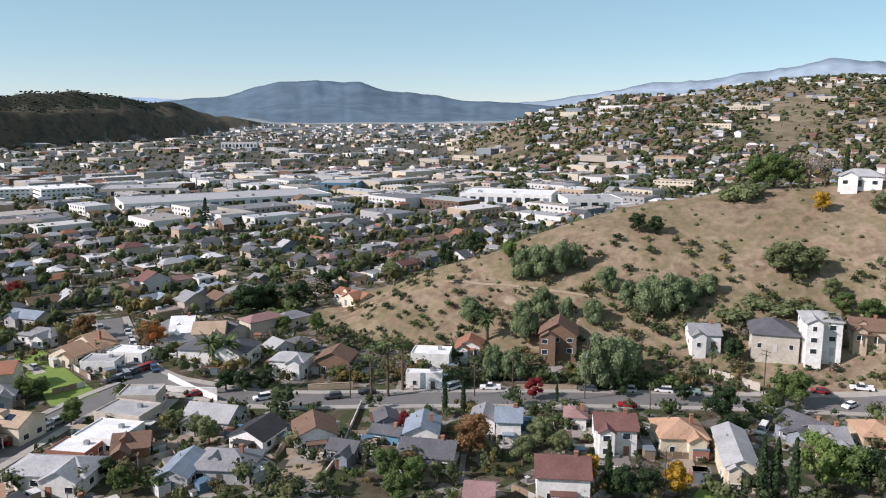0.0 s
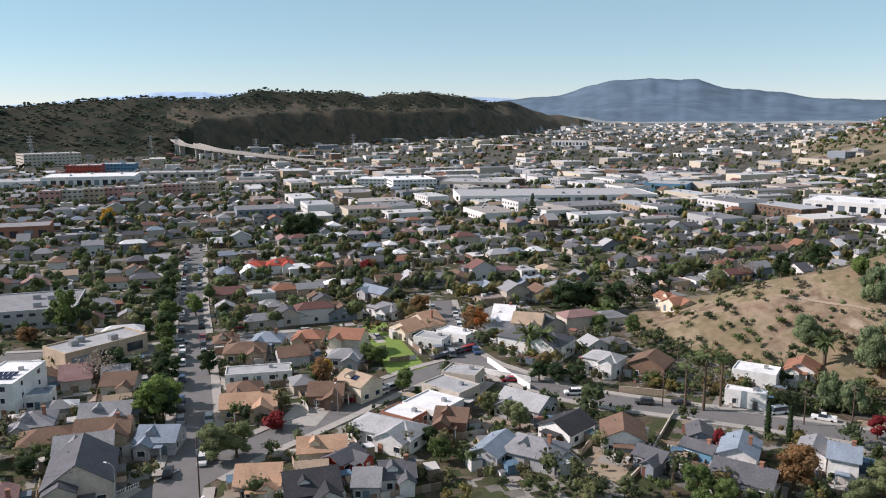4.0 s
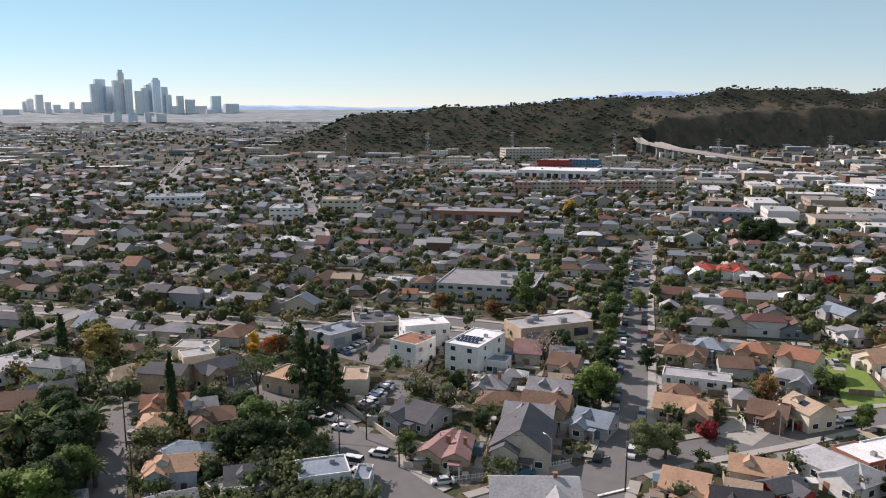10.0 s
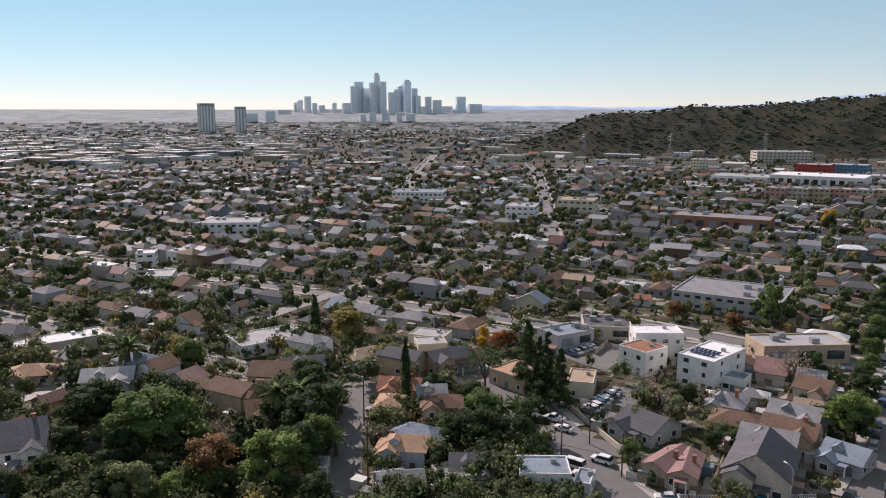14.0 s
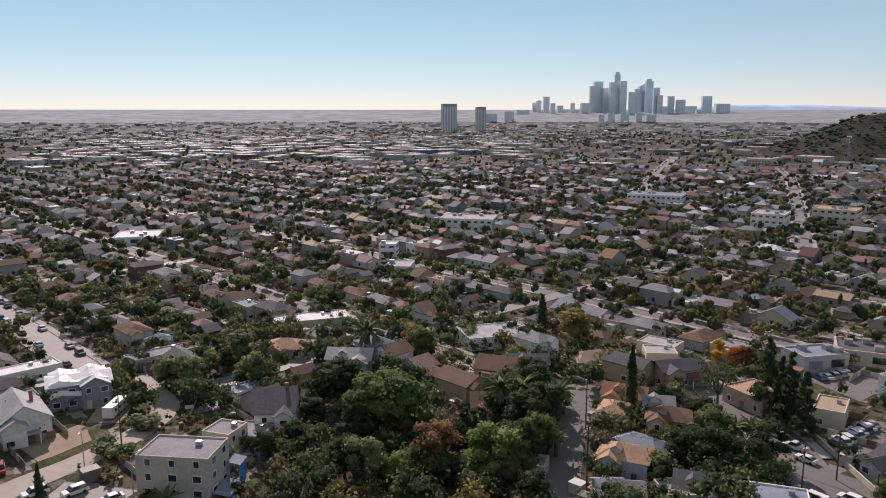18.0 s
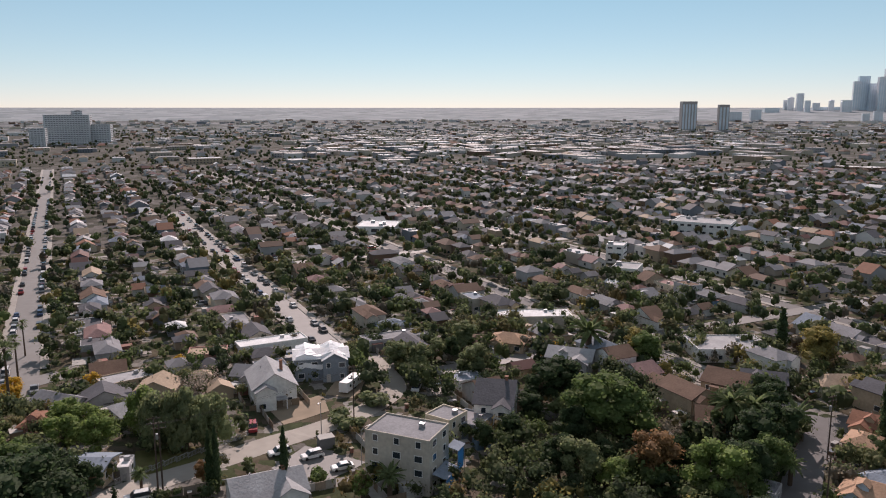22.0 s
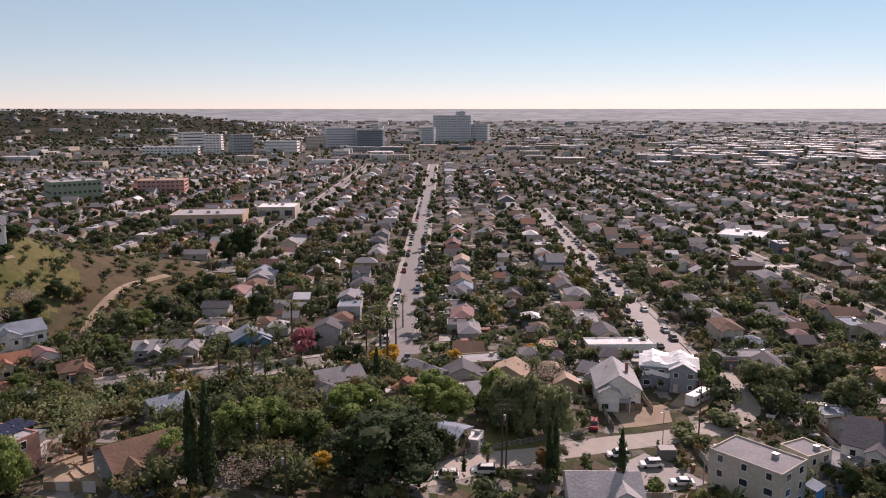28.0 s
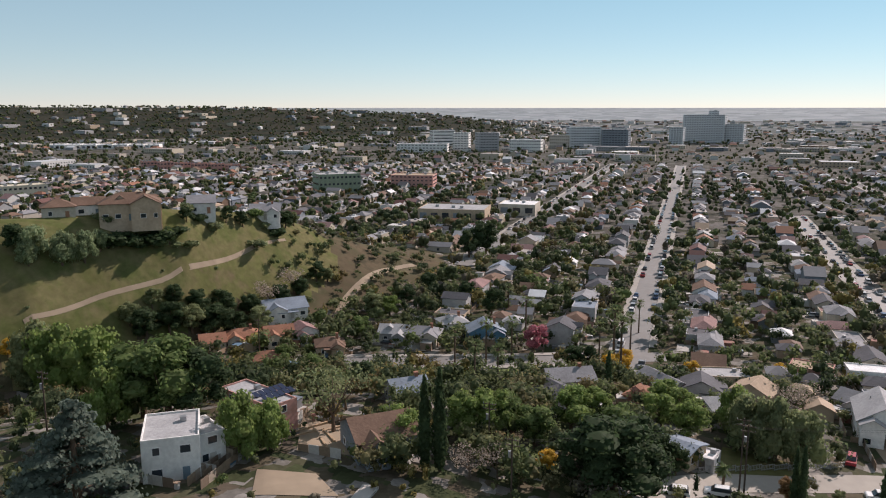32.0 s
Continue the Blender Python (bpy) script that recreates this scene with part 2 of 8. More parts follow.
mat("far_wall", [tuple(0.8 * q for q in WALLS[k]) for k in ("white", "cream", "beige", "grey", "white", "tan", "beige", "slate", "white", "cream", "brown", "grey")], 0.9, 0.3, 0.12, 0.02, rnd="island")
mat("far_roof", [tuple(0.95 * q for q in ROOFS[k]) for k in ("grey", "dgrey", "brown", "grey", "mauve", "lgrey", "brown", "grey", "dgrey", "tan", "bluegrey", "dgrey", "grey", "maroon", "brown", "lgrey", "terra", "dgrey", "grey", "white")], 0.75, 0.5, 0.2, 0.02, rnd="island", spec=0.12)
mat("far_flat_roof", [(0.46, 0.46, 0.46), (0.34, 0.34, 0.34), (0.52, 0.51, 0.49), (0.26, 0.25, 0.25), (0.34, 0.31, 0.28), (0.18, 0.18, 0.19), (0.24, 0.20, 0.18), (0.42, 0.43, 0.44)], 0.7, 0.3, 0.15, 0.02, rnd="island", spec=0.2)
mat("far_car", [(0.60, 0.60, 0.60), (0.03, 0.03, 0.035), (0.25, 0.26, 0.27), (0.65, 0.65, 0.64), (0.06, 0.06, 0.07), (0.30, 0.03, 0.03)], 0.3, 0.5, 0.05, rnd="island", spec=0.5)


def patch_mat(name, cols, size, rough=0.95, turn=52.0, var=0.42, bump=0.3):
    """Ground made of square-edged patches of several kinds, with grain on top."""
    m = mat(name, cols, rough, 1.1, var, 0.12, bump, spec=0.05)
    nt, nodes = m.node_tree, m.node_tree.nodes
    ramp = next(n for n in nodes if n.type == "VALTORGB")
    geo = next(n for n in nodes if n.type == "NEW_GEOMETRY")
    mp = nodes.new("ShaderNodeMapping")
    mp.inputs["Rotation"].default_value = (0, 0, radians(-turn))
    vo = nodes.new("ShaderNodeTexVoronoi")
    vo.distance = "CHEBYCHEV"
    vo.inputs["Scale"].default_value = 1 / size
    nt.links.new(geo.outputs["Position"], mp.inputs[0])
    nt.links.new(mp.outputs[0], vo.inputs["Vector"])
    sep = nodes.new("ShaderNodeSeparateColor")
    nt.links.new(vo.outputs["Color"], sep.inputs[0])
    nt.links.new(sep.outputs[0], ramp.inputs[0])
    return m


def blend_mat(name, cols, size, rough=0.95, var=0.3, bump=0.5):
    """Ground that passes softly between several colours."""
    m = mat(name, cols, rough, 0.5, var, 0.05, bump, spec=0.04)
    nt, nodes = m.node_tree, m.node_tree.nodes
    ramp = next(n for n in nodes if n.type == "VALTORGB")
    geo = next(n for n in nodes if n.type == "NEW_GEOMETRY")
    ramp.color_ramp.interpolation = "LINEAR"
    for k, e in enumerate(ramp.color_ramp.elements):
        e.position = 0.3 + 0.4 * k / (len(cols) - 1)
    n = nodes.new("ShaderNodeTexNoise")
    n.inputs["Scale"].default_value, n.inputs["Detail"].default_value, n.inputs["Roughness"].default_value = 1 / size, 6, 0.65
    nt.links.new(geo.outputs["Position"], n.inputs["Vector"])
    nt.links.new(n.outputs[0], ramp.inputs[0])
    return m


patch_mat("yards", [(0.10, 0.085, 0.058), (0.15, 0.14, 0.125), (0.055, 0.065, 0.032), (0.085, 0.07, 0.048), (0.24, 0.225, 0.205), (0.045, 0.055, 0.028), (0.07, 0.07, 0.042), (0.115, 0.095, 0.072), (0.06, 0.07, 0.034)], 2.9)
patch_mat("city_ground", [(0.105, 0.10, 0.088), (0.065, 0.065, 0.05), (0.145, 0.135, 0.125), (0.08, 0.075, 0.065), (0.055, 0.058, 0.04), (0.12, 0.112, 0.10)], 9.0)
blend_mat("dry_grass", [(0.10, 0.09, 0.055), (0.23, 0.17, 0.115), (0.16, 0.135, 0.08), (0.25, 0.195, 0.135), (0.16, 0.115, 0.08), (0.31, 0.25, 0.185)], 19.0, var=0.34)
blend_mat("green_grass", [(0.16, 0.125, 0.075), (0.115, 0.12, 0.045), (0.15, 0.135, 0.065), (0.095, 0.108, 0.038), (0.135, 0.12, 0.06)], 22.0, var=0.36)
blend_mat("brown_scrub", [(0.06, 0.055, 0.035), (0.11, 0.085, 0.055), (0.075, 0.07, 0.04), (0.15, 0.12, 0.08)], 16.0)
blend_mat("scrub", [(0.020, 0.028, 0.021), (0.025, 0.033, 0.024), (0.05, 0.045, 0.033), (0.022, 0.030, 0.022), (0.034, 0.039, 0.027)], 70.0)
blend_mat("suburb_hill", [(0.075, 0.085, 0.05), (0.13, 0.115, 0.075), (0.22, 0.18, 0.125), (0.07, 0.08, 0.045)], 60.0)
# city floor beyond 2.5 km, blue-grey and even because haze is painted in
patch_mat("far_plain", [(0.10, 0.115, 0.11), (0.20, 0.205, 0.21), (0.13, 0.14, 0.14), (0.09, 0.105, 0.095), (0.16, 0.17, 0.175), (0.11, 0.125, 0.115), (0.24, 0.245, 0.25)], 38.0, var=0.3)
# aerial haze over the farthest ground, put into pale colours and a weak emission
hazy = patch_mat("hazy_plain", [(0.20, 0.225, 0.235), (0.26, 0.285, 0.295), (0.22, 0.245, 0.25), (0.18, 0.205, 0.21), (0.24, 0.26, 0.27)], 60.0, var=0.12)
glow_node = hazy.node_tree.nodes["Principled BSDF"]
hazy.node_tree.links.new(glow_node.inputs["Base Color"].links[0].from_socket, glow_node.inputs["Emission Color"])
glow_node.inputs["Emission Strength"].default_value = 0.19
blend_mat("chaparral", [(0.055, 0.058, 0.048), (0.07, 0.068, 0.052), (0.11, 0.09, 0.066), (0.06, 0.063, 0.05), (0.14, 0.11, 0.08)], 60.0)

# ---------------------------------------------------------------- mesh helpers


class Shape:
    """Collects vertices, faces and material slots."""

    def __init__(self):
        self.v, self.f, self.m = [], [], []

    def add(self, verts, faces, slot=0):
        o = len(self.v)
        self.v += verts
        self.f += [tuple(o + i for i in q) for q in faces]
        self.m += [slot] * len(faces)

    def box(self, x0, x1, y0, y1, z0, z1, slot=0):
        self.add([(x0, y0, z0), (x1, y0, z0), (x1, y1, z0), (x0, y1, z0), (x0, y0, z1), (x1, y0, z1), (x1, y1, z1), (x0, y1, z1)],
                 [(3, 2, 1, 0), (4, 5, 6, 7), (0, 1, 5, 4), (1, 2, 6, 5), (2, 3, 7, 6), (3, 0, 4, 7)], slot)

    def rod(self, x, y, z0, z1, r0, r1, n=8, slot=0):
        ring = [(math.cos(2 * math.pi * k / n), math.sin(2 * math.pi * k / n)) for k in range(n)]
        self.add([(x + r0 * c, y + r0 * s, z0) for c, s in ring] + [(x + r1 * c, y + r1 * s, z1) for c, s in ring],
                 [(k, (k + 1) % n, n + (k + 1) % n, n + k) for k in range(n)] + [tuple(range(n, 2 * n)), tuple(range(n - 1, -1, -1))], slot)

    def tube(self, a, b, r0, r1, n=5, slot=0):
        a, b = Vector(a), Vector(b)
        q = (b - a).to_track_quat("Z", "Y")
        ring = [q @ Vector((math.cos(2 * math.pi * k / n), math.sin(2 * math.pi * k / n), 0)) for k in range(n)]
        self.add([tuple(a + c * r0) for c in ring] + [tuple(b + c * r1) for c in ring],
                 [(k, (k + 1) % n, n + (k + 1) % n, n + k) for k in range(n)] + [tuple(range(n, 2 * n)), tuple(range(n - 1, -1, -1))], slot)

    def moved(self, m, since=0):
        self.v[since:] = [tuple(m @ Vector(p)) for p in self.v[since:]]

    def mesh(self, name, mats):
        me = bpy.data.meshes.new(name)
        me.from_pydata(self.v, [], self.f)
        for n in mats:
            me.materials.append(MATS[n])
        if len(mats) > 1:
            me.polygons.foreach_set("material_index", self.m)
        me.update()
        return me


def thing(name, x, y, rot=0.0, z=None, scale=1.0):
    ob = new(name)
    ob.matrix_basis = pose(x, y, ground_z(x, y) if z is None else z, 0, 0, rot) @ Matrix.Scale(scale, 4)
    ob.empty_display_size = 0.5
    return ob


def part(name, shape, mats, parent, label="", at=None):
    me = shape.mesh(name, [mats] if isinstance(mats, str) else mats) if isinstance(shape, Shape) else shape
    ob = new(name, me)
    ob.parent = parent
    if at is not None:
        ob.matrix_basis = at
    return tagged(ob, label) if label else ob


TAKEN = []          # (x, y, radius) of what stands


ROAD_CELL, ROAD_SPAN = 3.0, 460
road_gap = np.full((2 * ROAD_SPAN, 2 * ROAD_SPAN), 99.0)      # distance to the nearest road edge, on a grid


def stamp_line(pts, half):
    r = int((half + 14) / ROAD_CELL) + 1
    q = np.arange(-r, r + 1)
    gx, gy = np.meshgrid(q, q, indexing="ij")
    for p in resample(pts, 4.0):
        i, j = int(round(p[0] / ROAD_CELL)) + ROAD_SPAN, int(round(p[1] / ROAD_CELL)) + ROAD_SPAN
        if r < i < 2 * ROAD_SPAN - r - 1 and r < j < 2 * ROAD_SPAN - r - 1:
            d = np.hypot((gx + i - ROAD_SPAN) * ROAD_CELL - p[0], (gy + j - ROAD_SPAN) * ROAD_CELL - p[1]) - half
            view = road_gap[i - r:i + r + 1, j - r:j + r + 1]
            np.minimum(view, d, out=view)


def near_line(x, y, margin):
    i, j = int(round(x / ROAD_CELL)) + ROAD_SPAN, int(round(y / ROAD_CELL)) + ROAD_SPAN
    return 0 <= i < 2 * ROAD_SPAN and 0 <= j < 2 * ROAD_SPAN and road_gap[i, j] < margin


def is_free(x, y, r):
    return all((x - a) ** 2 + (y - b) ** 2 > (r + c) ** 2 for a, b, c in TAKEN)


# ---------------------------------------------------------------- ground
FAR_EDGE = 3280.0          # the plain beyond is the backdrop


def polar_ground():
    az = np.concatenate([np.arange(-34, 18, 0.5), np.arange(18, 79, 0.28), np.arange(79, 155, 0.75), np.arange(155, 206, 0.5), np.arange(206, 326, 6.0)])
    rings = [[0.02, 20, 40, 60]]
    for r0, r1, step in ((80, 195, 0.03), (195, 365, 0.0165), (365, 1140, 0.04), (1140, 2000, 0.0095), (2000, 2900, 0.014), (2900, FAR_EDGE, 0.03)):
        rings.append(r0 * np.exp(np.arange(0, math.log(r1 / r0), step)))
    rad = np.concatenate(rings + [[FAR_EDGE]])
    A, R = np.meshgrid(np.radians(az), rad)
    x, y = -np.sin(A) * R, np.cos(A) * R
    z = height(x, y)
    n, k = len(az), len(rad)
    i = np.arange(n)
    faces = np.concatenate([np.stack([r * n + i, (r + 1) * n + i, (r + 1) * n + (i + 1) % n, r * n + (i + 1) % n], 1) for r in range(k - 1)])
    me = bpy.data.meshes.new("ground")
    me.from_pydata(np.stack([x, y, z], -1).reshape(-1, 3).tolist(), [], faces[:, ::-1].tolist())
    names = ["yards", "city_ground", "dry_grass", "green_grass", "scrub", "suburb_hill", "far_plain", "chaparral", "brown_scrub"]
    for q in names:
        me.materials.append(MATS[q])
    cx, cy = x.reshape(-1)[faces].mean(1), y.reshape(-1)[faces].mean(1)
    a, d = azimuth(cx, cy), np.hypot(cx, cy)
    idx = np.where(d > 420, 1, 0)
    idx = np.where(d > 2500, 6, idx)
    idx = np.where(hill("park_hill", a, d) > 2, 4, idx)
    idx = np.where((hill("park_hill", a, d) > 2) & (hill("park_hill", a, d) < 86 + 9 * np.sin(a * 3)) & (a > 22) & (a < 50.5 + 0.8 * np.sin(d / 40)), 7, idx)
    idx = np.where((hill("house_hill", a, d) > 4) | (hill("far_hill", a, d) > 4), 5, idx)
    idx = np.where((hill("dry_hill", a, d) > 1.2), 2, idx)
    idx = np.where((hill("green_hill", a, d) > 1.5), 3, idx)
    idx = np.where((idx == 3) & ((a < 171.5 + 2.5 * np.sin(d / 17)) | (hill("green_hill", a, d) < 5 + 3 * np.sin(a * 1.9))), 8, idx)
    idx = np.where((idx == 5) & (a > 140), 4, idx)
    me.polygons.foreach_set("material_index", idx.astype(np.int32))
    me.polygons.foreach_set("use_smooth", [True] * len(idx))
    return tagged(new("ground", me), "valley floor of yards and lots rising into dry hills", "ground", kind="structure")


polar_ground()


def far_plain_ring():
    """The plain that runs out to the skyline, its haze put into colour and glow."""
    az, rad = np.arange(-34, 206.1, 0.6), np.concatenate([np.linspace(FAR_EDGE, 4800, 9), [4900, 4921]])
    A, R = np.meshgrid(np.radians(az), rad)
    x, y = -np.sin(A) * R, np.cos(A) * R
    n, k = len(az), len(rad)
    i = np.arange(n - 1)
    faces = np.concatenate([np.stack([r * n + i, r * n + i + 1, (r + 1) * n + i + 1, (r + 1) * n + i], 1) for r in range(k - 1)])
    me = bpy.data.meshes.new("backdrop")
    me.from_pydata(np.stack([x, y, height(x, y)], -1).reshape(-1, 3).tolist(), [], faces.tolist())
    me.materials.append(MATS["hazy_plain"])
    me.polygons.foreach_set("use_smooth", [True] * len(faces))
    return tagged(new("backdrop", me), "hazy blue-grey plain running out to the skyline", "plain", kind="structure")


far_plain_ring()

# ---------------------------------------------------------------- roads
ROADS = []


def resample(pts, step=6.0):
    pts = np.array(pts, float)
    out = []
    for a, b in zip(pts[:-1], pts[1:]):
        n = max(1, int(np.hypot(*(b - a)) / step))
        out += [a + (b - a) * k / n for k in range(n)]
    return np.array(out + [pts[-1]])


def bend(pts, rounds=2):
    """Rounds the corners of a line of points."""
    pts = [np.array(p, float) for p in pts]
    for _ in range(rounds):
        mid = [q for a, b in zip(pts[:-1], pts[1:]) for q in (a * 0.75 + b * 0.25, a * 0.25 + b * 0.75)]
        pts = [pts[0]] + mid + [pts[-1]]
    return np.array(pts)


def road(pts, width, surface="asphalt", walks=True, label="grey asphalt street with worn surface"):
    ROADS.append((resample(pts), width, surface, walks, label))
    stamp_line(pts, width / 2 + (2.0 if walks else 0))


def strip(line, off0, off1, lift, thick=0.0):
    d = np.gradient(line, axis=0)
    d /= np.hypot(d[:, 0], d[:, 1])[:, None]
    nrm = np.stack([-d[:, 1], d[:, 0]], 1)
    sh = Shape()
    L, Rr = line + nrm * off0, line + nrm * off1
    zl, zr = height(L[:, 0], L[:, 1]) + lift, height(Rr[:, 0], Rr[:, 1]) + lift
    n = len(line)
    top = [(L[k, 0], L[k, 1], zl[k]) for k in range(n)] + [(Rr[k, 0], Rr[k, 1], zr[k]) for k in range(n)]
    f = [(k, k + 1, n + k + 1, n + k) for k in range(n - 1)]
    if off1 > off0:
        f = [q[::-1] for q in f]
    if thick:
        low = [(p[0], p[1], p[2] - thick) for p in top]
        f += [(k, 2 * n + k, 2 * n + k + 1, k + 1) for k in range(n - 1)] + [(n + k, n + k + 1, 3 * n + k + 1, 3 * n + k) for k in range(n - 1)]
        top = top + low
    sh.add(top, f)
    return sh


def lay_roads():
    for k, (line, width, surface, walks, label) in enumerate(ROADS):
        a, d = azimuth(line[:, 0], line[:, 1]), np.hypot(line[:, 0], line[:, 1])
        open_ = (hill("dry_hill", a, d) + hill("green_hill", a, d) < 1.0) | (surface == "dirt") | (d < 225)
        if not open_.all():
            line = line[open_]
            if len(line) < 3:
                continue
        ob = new("road", strip(line, width / 2, -width / 2, 0.05 + 0.004 * k).mesh("road", [surface]))
        tagged(ob, label, "road", kind="structure")
        if not walks:
            continue
        for side in (1, -1):
            keep = np.ones(len(line), bool)
            d = np.gradient(line, axis=0)
            d /= np.hypot(d[:, 0], d[:, 1])[:, None]
            c = line + np.stack([-d[:, 1], d[:, 0]], 1) * side * (width / 2 + 1.2)
            for j, (l2, w2, *_x) in enumerate(ROADS):
                if j != k:
                    dist = np.hypot(c[:, None, 0] - l2[None, :, 0], c[:, None, 1] - l2[None, :, 1]).min(1)
                    keep &= dist > w2 / 2 + 1.5
            run = []
            for i in range(len(line) + 1):
                if i < len(line) and keep[i]:
                    run.append(i)
                elif len(run) > 2:
                    ob = new("pavement", strip(line[run], side * width / 2, side * (width / 2 + 2.2), 0.24 + 0.004 * k, 0.34).mesh("pavement", ["concrete"]))
                    tagged(ob, "pale concrete pavement with a raised kerb", "pavement", kind="structure")
                    run = []
                else:
                    run = []


U, V = np.array((-0.8, 0.6)), np.array((-0.6, -0.8))


def ab(a, b):
    return tuple(U * a + V * b)


# streets that the plan fixes
S1 = [(-84, 62), (-108, 83), (-132, 108), (-164, 135), (-222, 183), (-330, 277)]
road(S1, 8.5, label="grey asphalt street lined with parked cars")
road(bend([(-60, 74), (-92, 66), (-108, 56), (-126, 49), (-146, 48), (-177, 44), (-205, 30)]), 10, label="asphalt street curving past a white fence")
road(bend([(-112, 60), (-116, 100), (-113, 135), (-112, 160), (-105, 183)]), 9, label="side street between bungalows")
road(bend([(-150, 240), (-125, 205), (-105, 183), (-85, 177), (-69, 173), (-31, 180), (13, 186), (50, 189), (80, 189), (130, 192)]), 8, label="asphalt street along the foot of the dry hill")
road(bend([(-63.4, -103.1), (-70.2, -103.4), (-79.3, -104.1), (-89.5, -105.6), (-100.3, -104.0), (-111.8, -102.5), (-122.0, -101.0), (-132.0, -97.6), (-140.9, -94.4), (-150.5, -93.4), (-158.9, -94.0), (-164.4, -97.3), (-169.8, -102.8), (-175.1, -109.3), (-180.3, -114.9)]), 6.5, "hill_asphalt", False, label="sunlit narrow hill street of pale worn asphalt")
road([(-192, 14), (-186, 4), (-159, 0), (-136, -1), (-110, -2)], 7, walks=False, label="narrow shaded side street")
road([ab(-14, 205), ab(-14, 1030)], 9.0, "asphalt_old", label="long straight avenue lined with parked cars")
road([ab(-98, 330), ab(-98, 1040)], 8.4, "asphalt_old", label="long straight avenue running to the horizon")
road([ab(68, 215), ab(68, 560)], 8.4, "asphalt_old", label="sunlit street with parked cars on both sides")
road([(-255, 82), (-196, 136), (-160, 180)], 9, label="cross street between house rows")
road([(-40, -206), (-58, -200), (-85, -191), (-130, -180)], 8, "asphalt_old", label="street with a palm-lined green strip")
road(bend([(-39.0, -228.3), (-45.8, -245.6), (-52.0, -261.4), (-60.0, -274.5), (-69.9, -288.4), (-82.4, -300.9), (-93.2, -308.7)]), 3, "dirt", False, label="bare dirt track climbing past houses")
road([(-420, 118), (-493, 137), (-833, 218), (-1040, 250)], 9, "asphalt_old", label="wide boulevard towards the park hills")
road([(-700, 55), (-945, 97), (-1260, 152)], 9, "asphalt_old", label="wide boulevard towards downtown")
for k in range(2, 14):
    road([ab(-14 + 82 * k, 40 if k < 4 else -150), ab(-14 + 82 * k, 900)], 6.5, "asphalt", k < 4, label="straight residential street with parked cars")
for b in (180, 345, 510, 675, 840):
    road([ab(80, b), ab(1000, b)], 6.5, "asphalt_old", False, label="straight cross street between blocks")
for b in (-190, -360):
    road([ab(150, b), ab(760, b)], 6.5, "asphalt_old", False, label="straight cross street between blocks")
lay_roads()

# ---------------------------------------------------------------- houses
WINDOW_MESHES = {}


def window_mesh(w, h, with_pane):
    key = (round(w, 1), round(h, 1), with_pane)
    if key not in WINDOW_MESHES:
        s, t = Shape(), 0.10
        w, h = key[0], key[1]
        o, i = ((-w / 2 - t, -t), (w / 2 + t, -t), (w / 2 + t, h + t), (-w / 2 - t, h + t)), ((-w / 2, 0), (w / 2, 0), (w / 2, h), (-w / 2, h))
        s.add([(a, 0.05, b) for a, b in o] + [(a, -0.08, b) for a, b in o] + [(a, -0.08, b) for a, b in i] + [(a, -0.02, b) for a, b in i],
              [q for k in range(4) for q in ((k, (k + 1) % 4, 4 + (k + 1) % 4, 4 + k), (4 + k, 4 + (k + 1) % 4, 8 + (k + 1) % 4, 8 + k), (8 + k, 8 + (k + 1) % 4, 12 + (k + 1) % 4, 12 + k))])
        if with_pane:
            s.f.append((12, 13, 14, 15))
            s.m.append(1)
        WINDOW_MESHES[key] = s.mesh("window", ["trim_white", "glass"] if with_pane else ["trim_white"])
    return WINDOW_MESHES[key]


def pane_mesh(w, h):
    key = (round(w, 1), round(h, 1), "pane")
    if key not in WINDOW_MESHES:
        s = Shape()
        s.box(-key[0] / 2, key[0] / 2, -0.02, 0.03, 0, key[1])
        WINDOW_MESHES[key] = s.mesh("pane", ["glass"])
    return WINDOW_MESHES[key]


def door_mesh():
    if "door" not in WINDOW_MESHES:
        s = Shape()
        s.box(-0.55, 0.55, -0.08, 0.05, 0, 2.1)
        WINDOW_MESHES["door"] = s.mesh("door", ["door_paint"])
    return WINDOW_MESHES["door"]


def vent_mesh():
    if "vent" not in WINDOW_MESHES:
        s = Shape()
        s.rod(0, 0, -0.5, 0.9, 0.12, 0.12, 7)
        WINDOW_MESHES["vent"] = s.mesh("vent_pipe", ["metal_grey"])
    return WINDOW_MESHES["vent"]


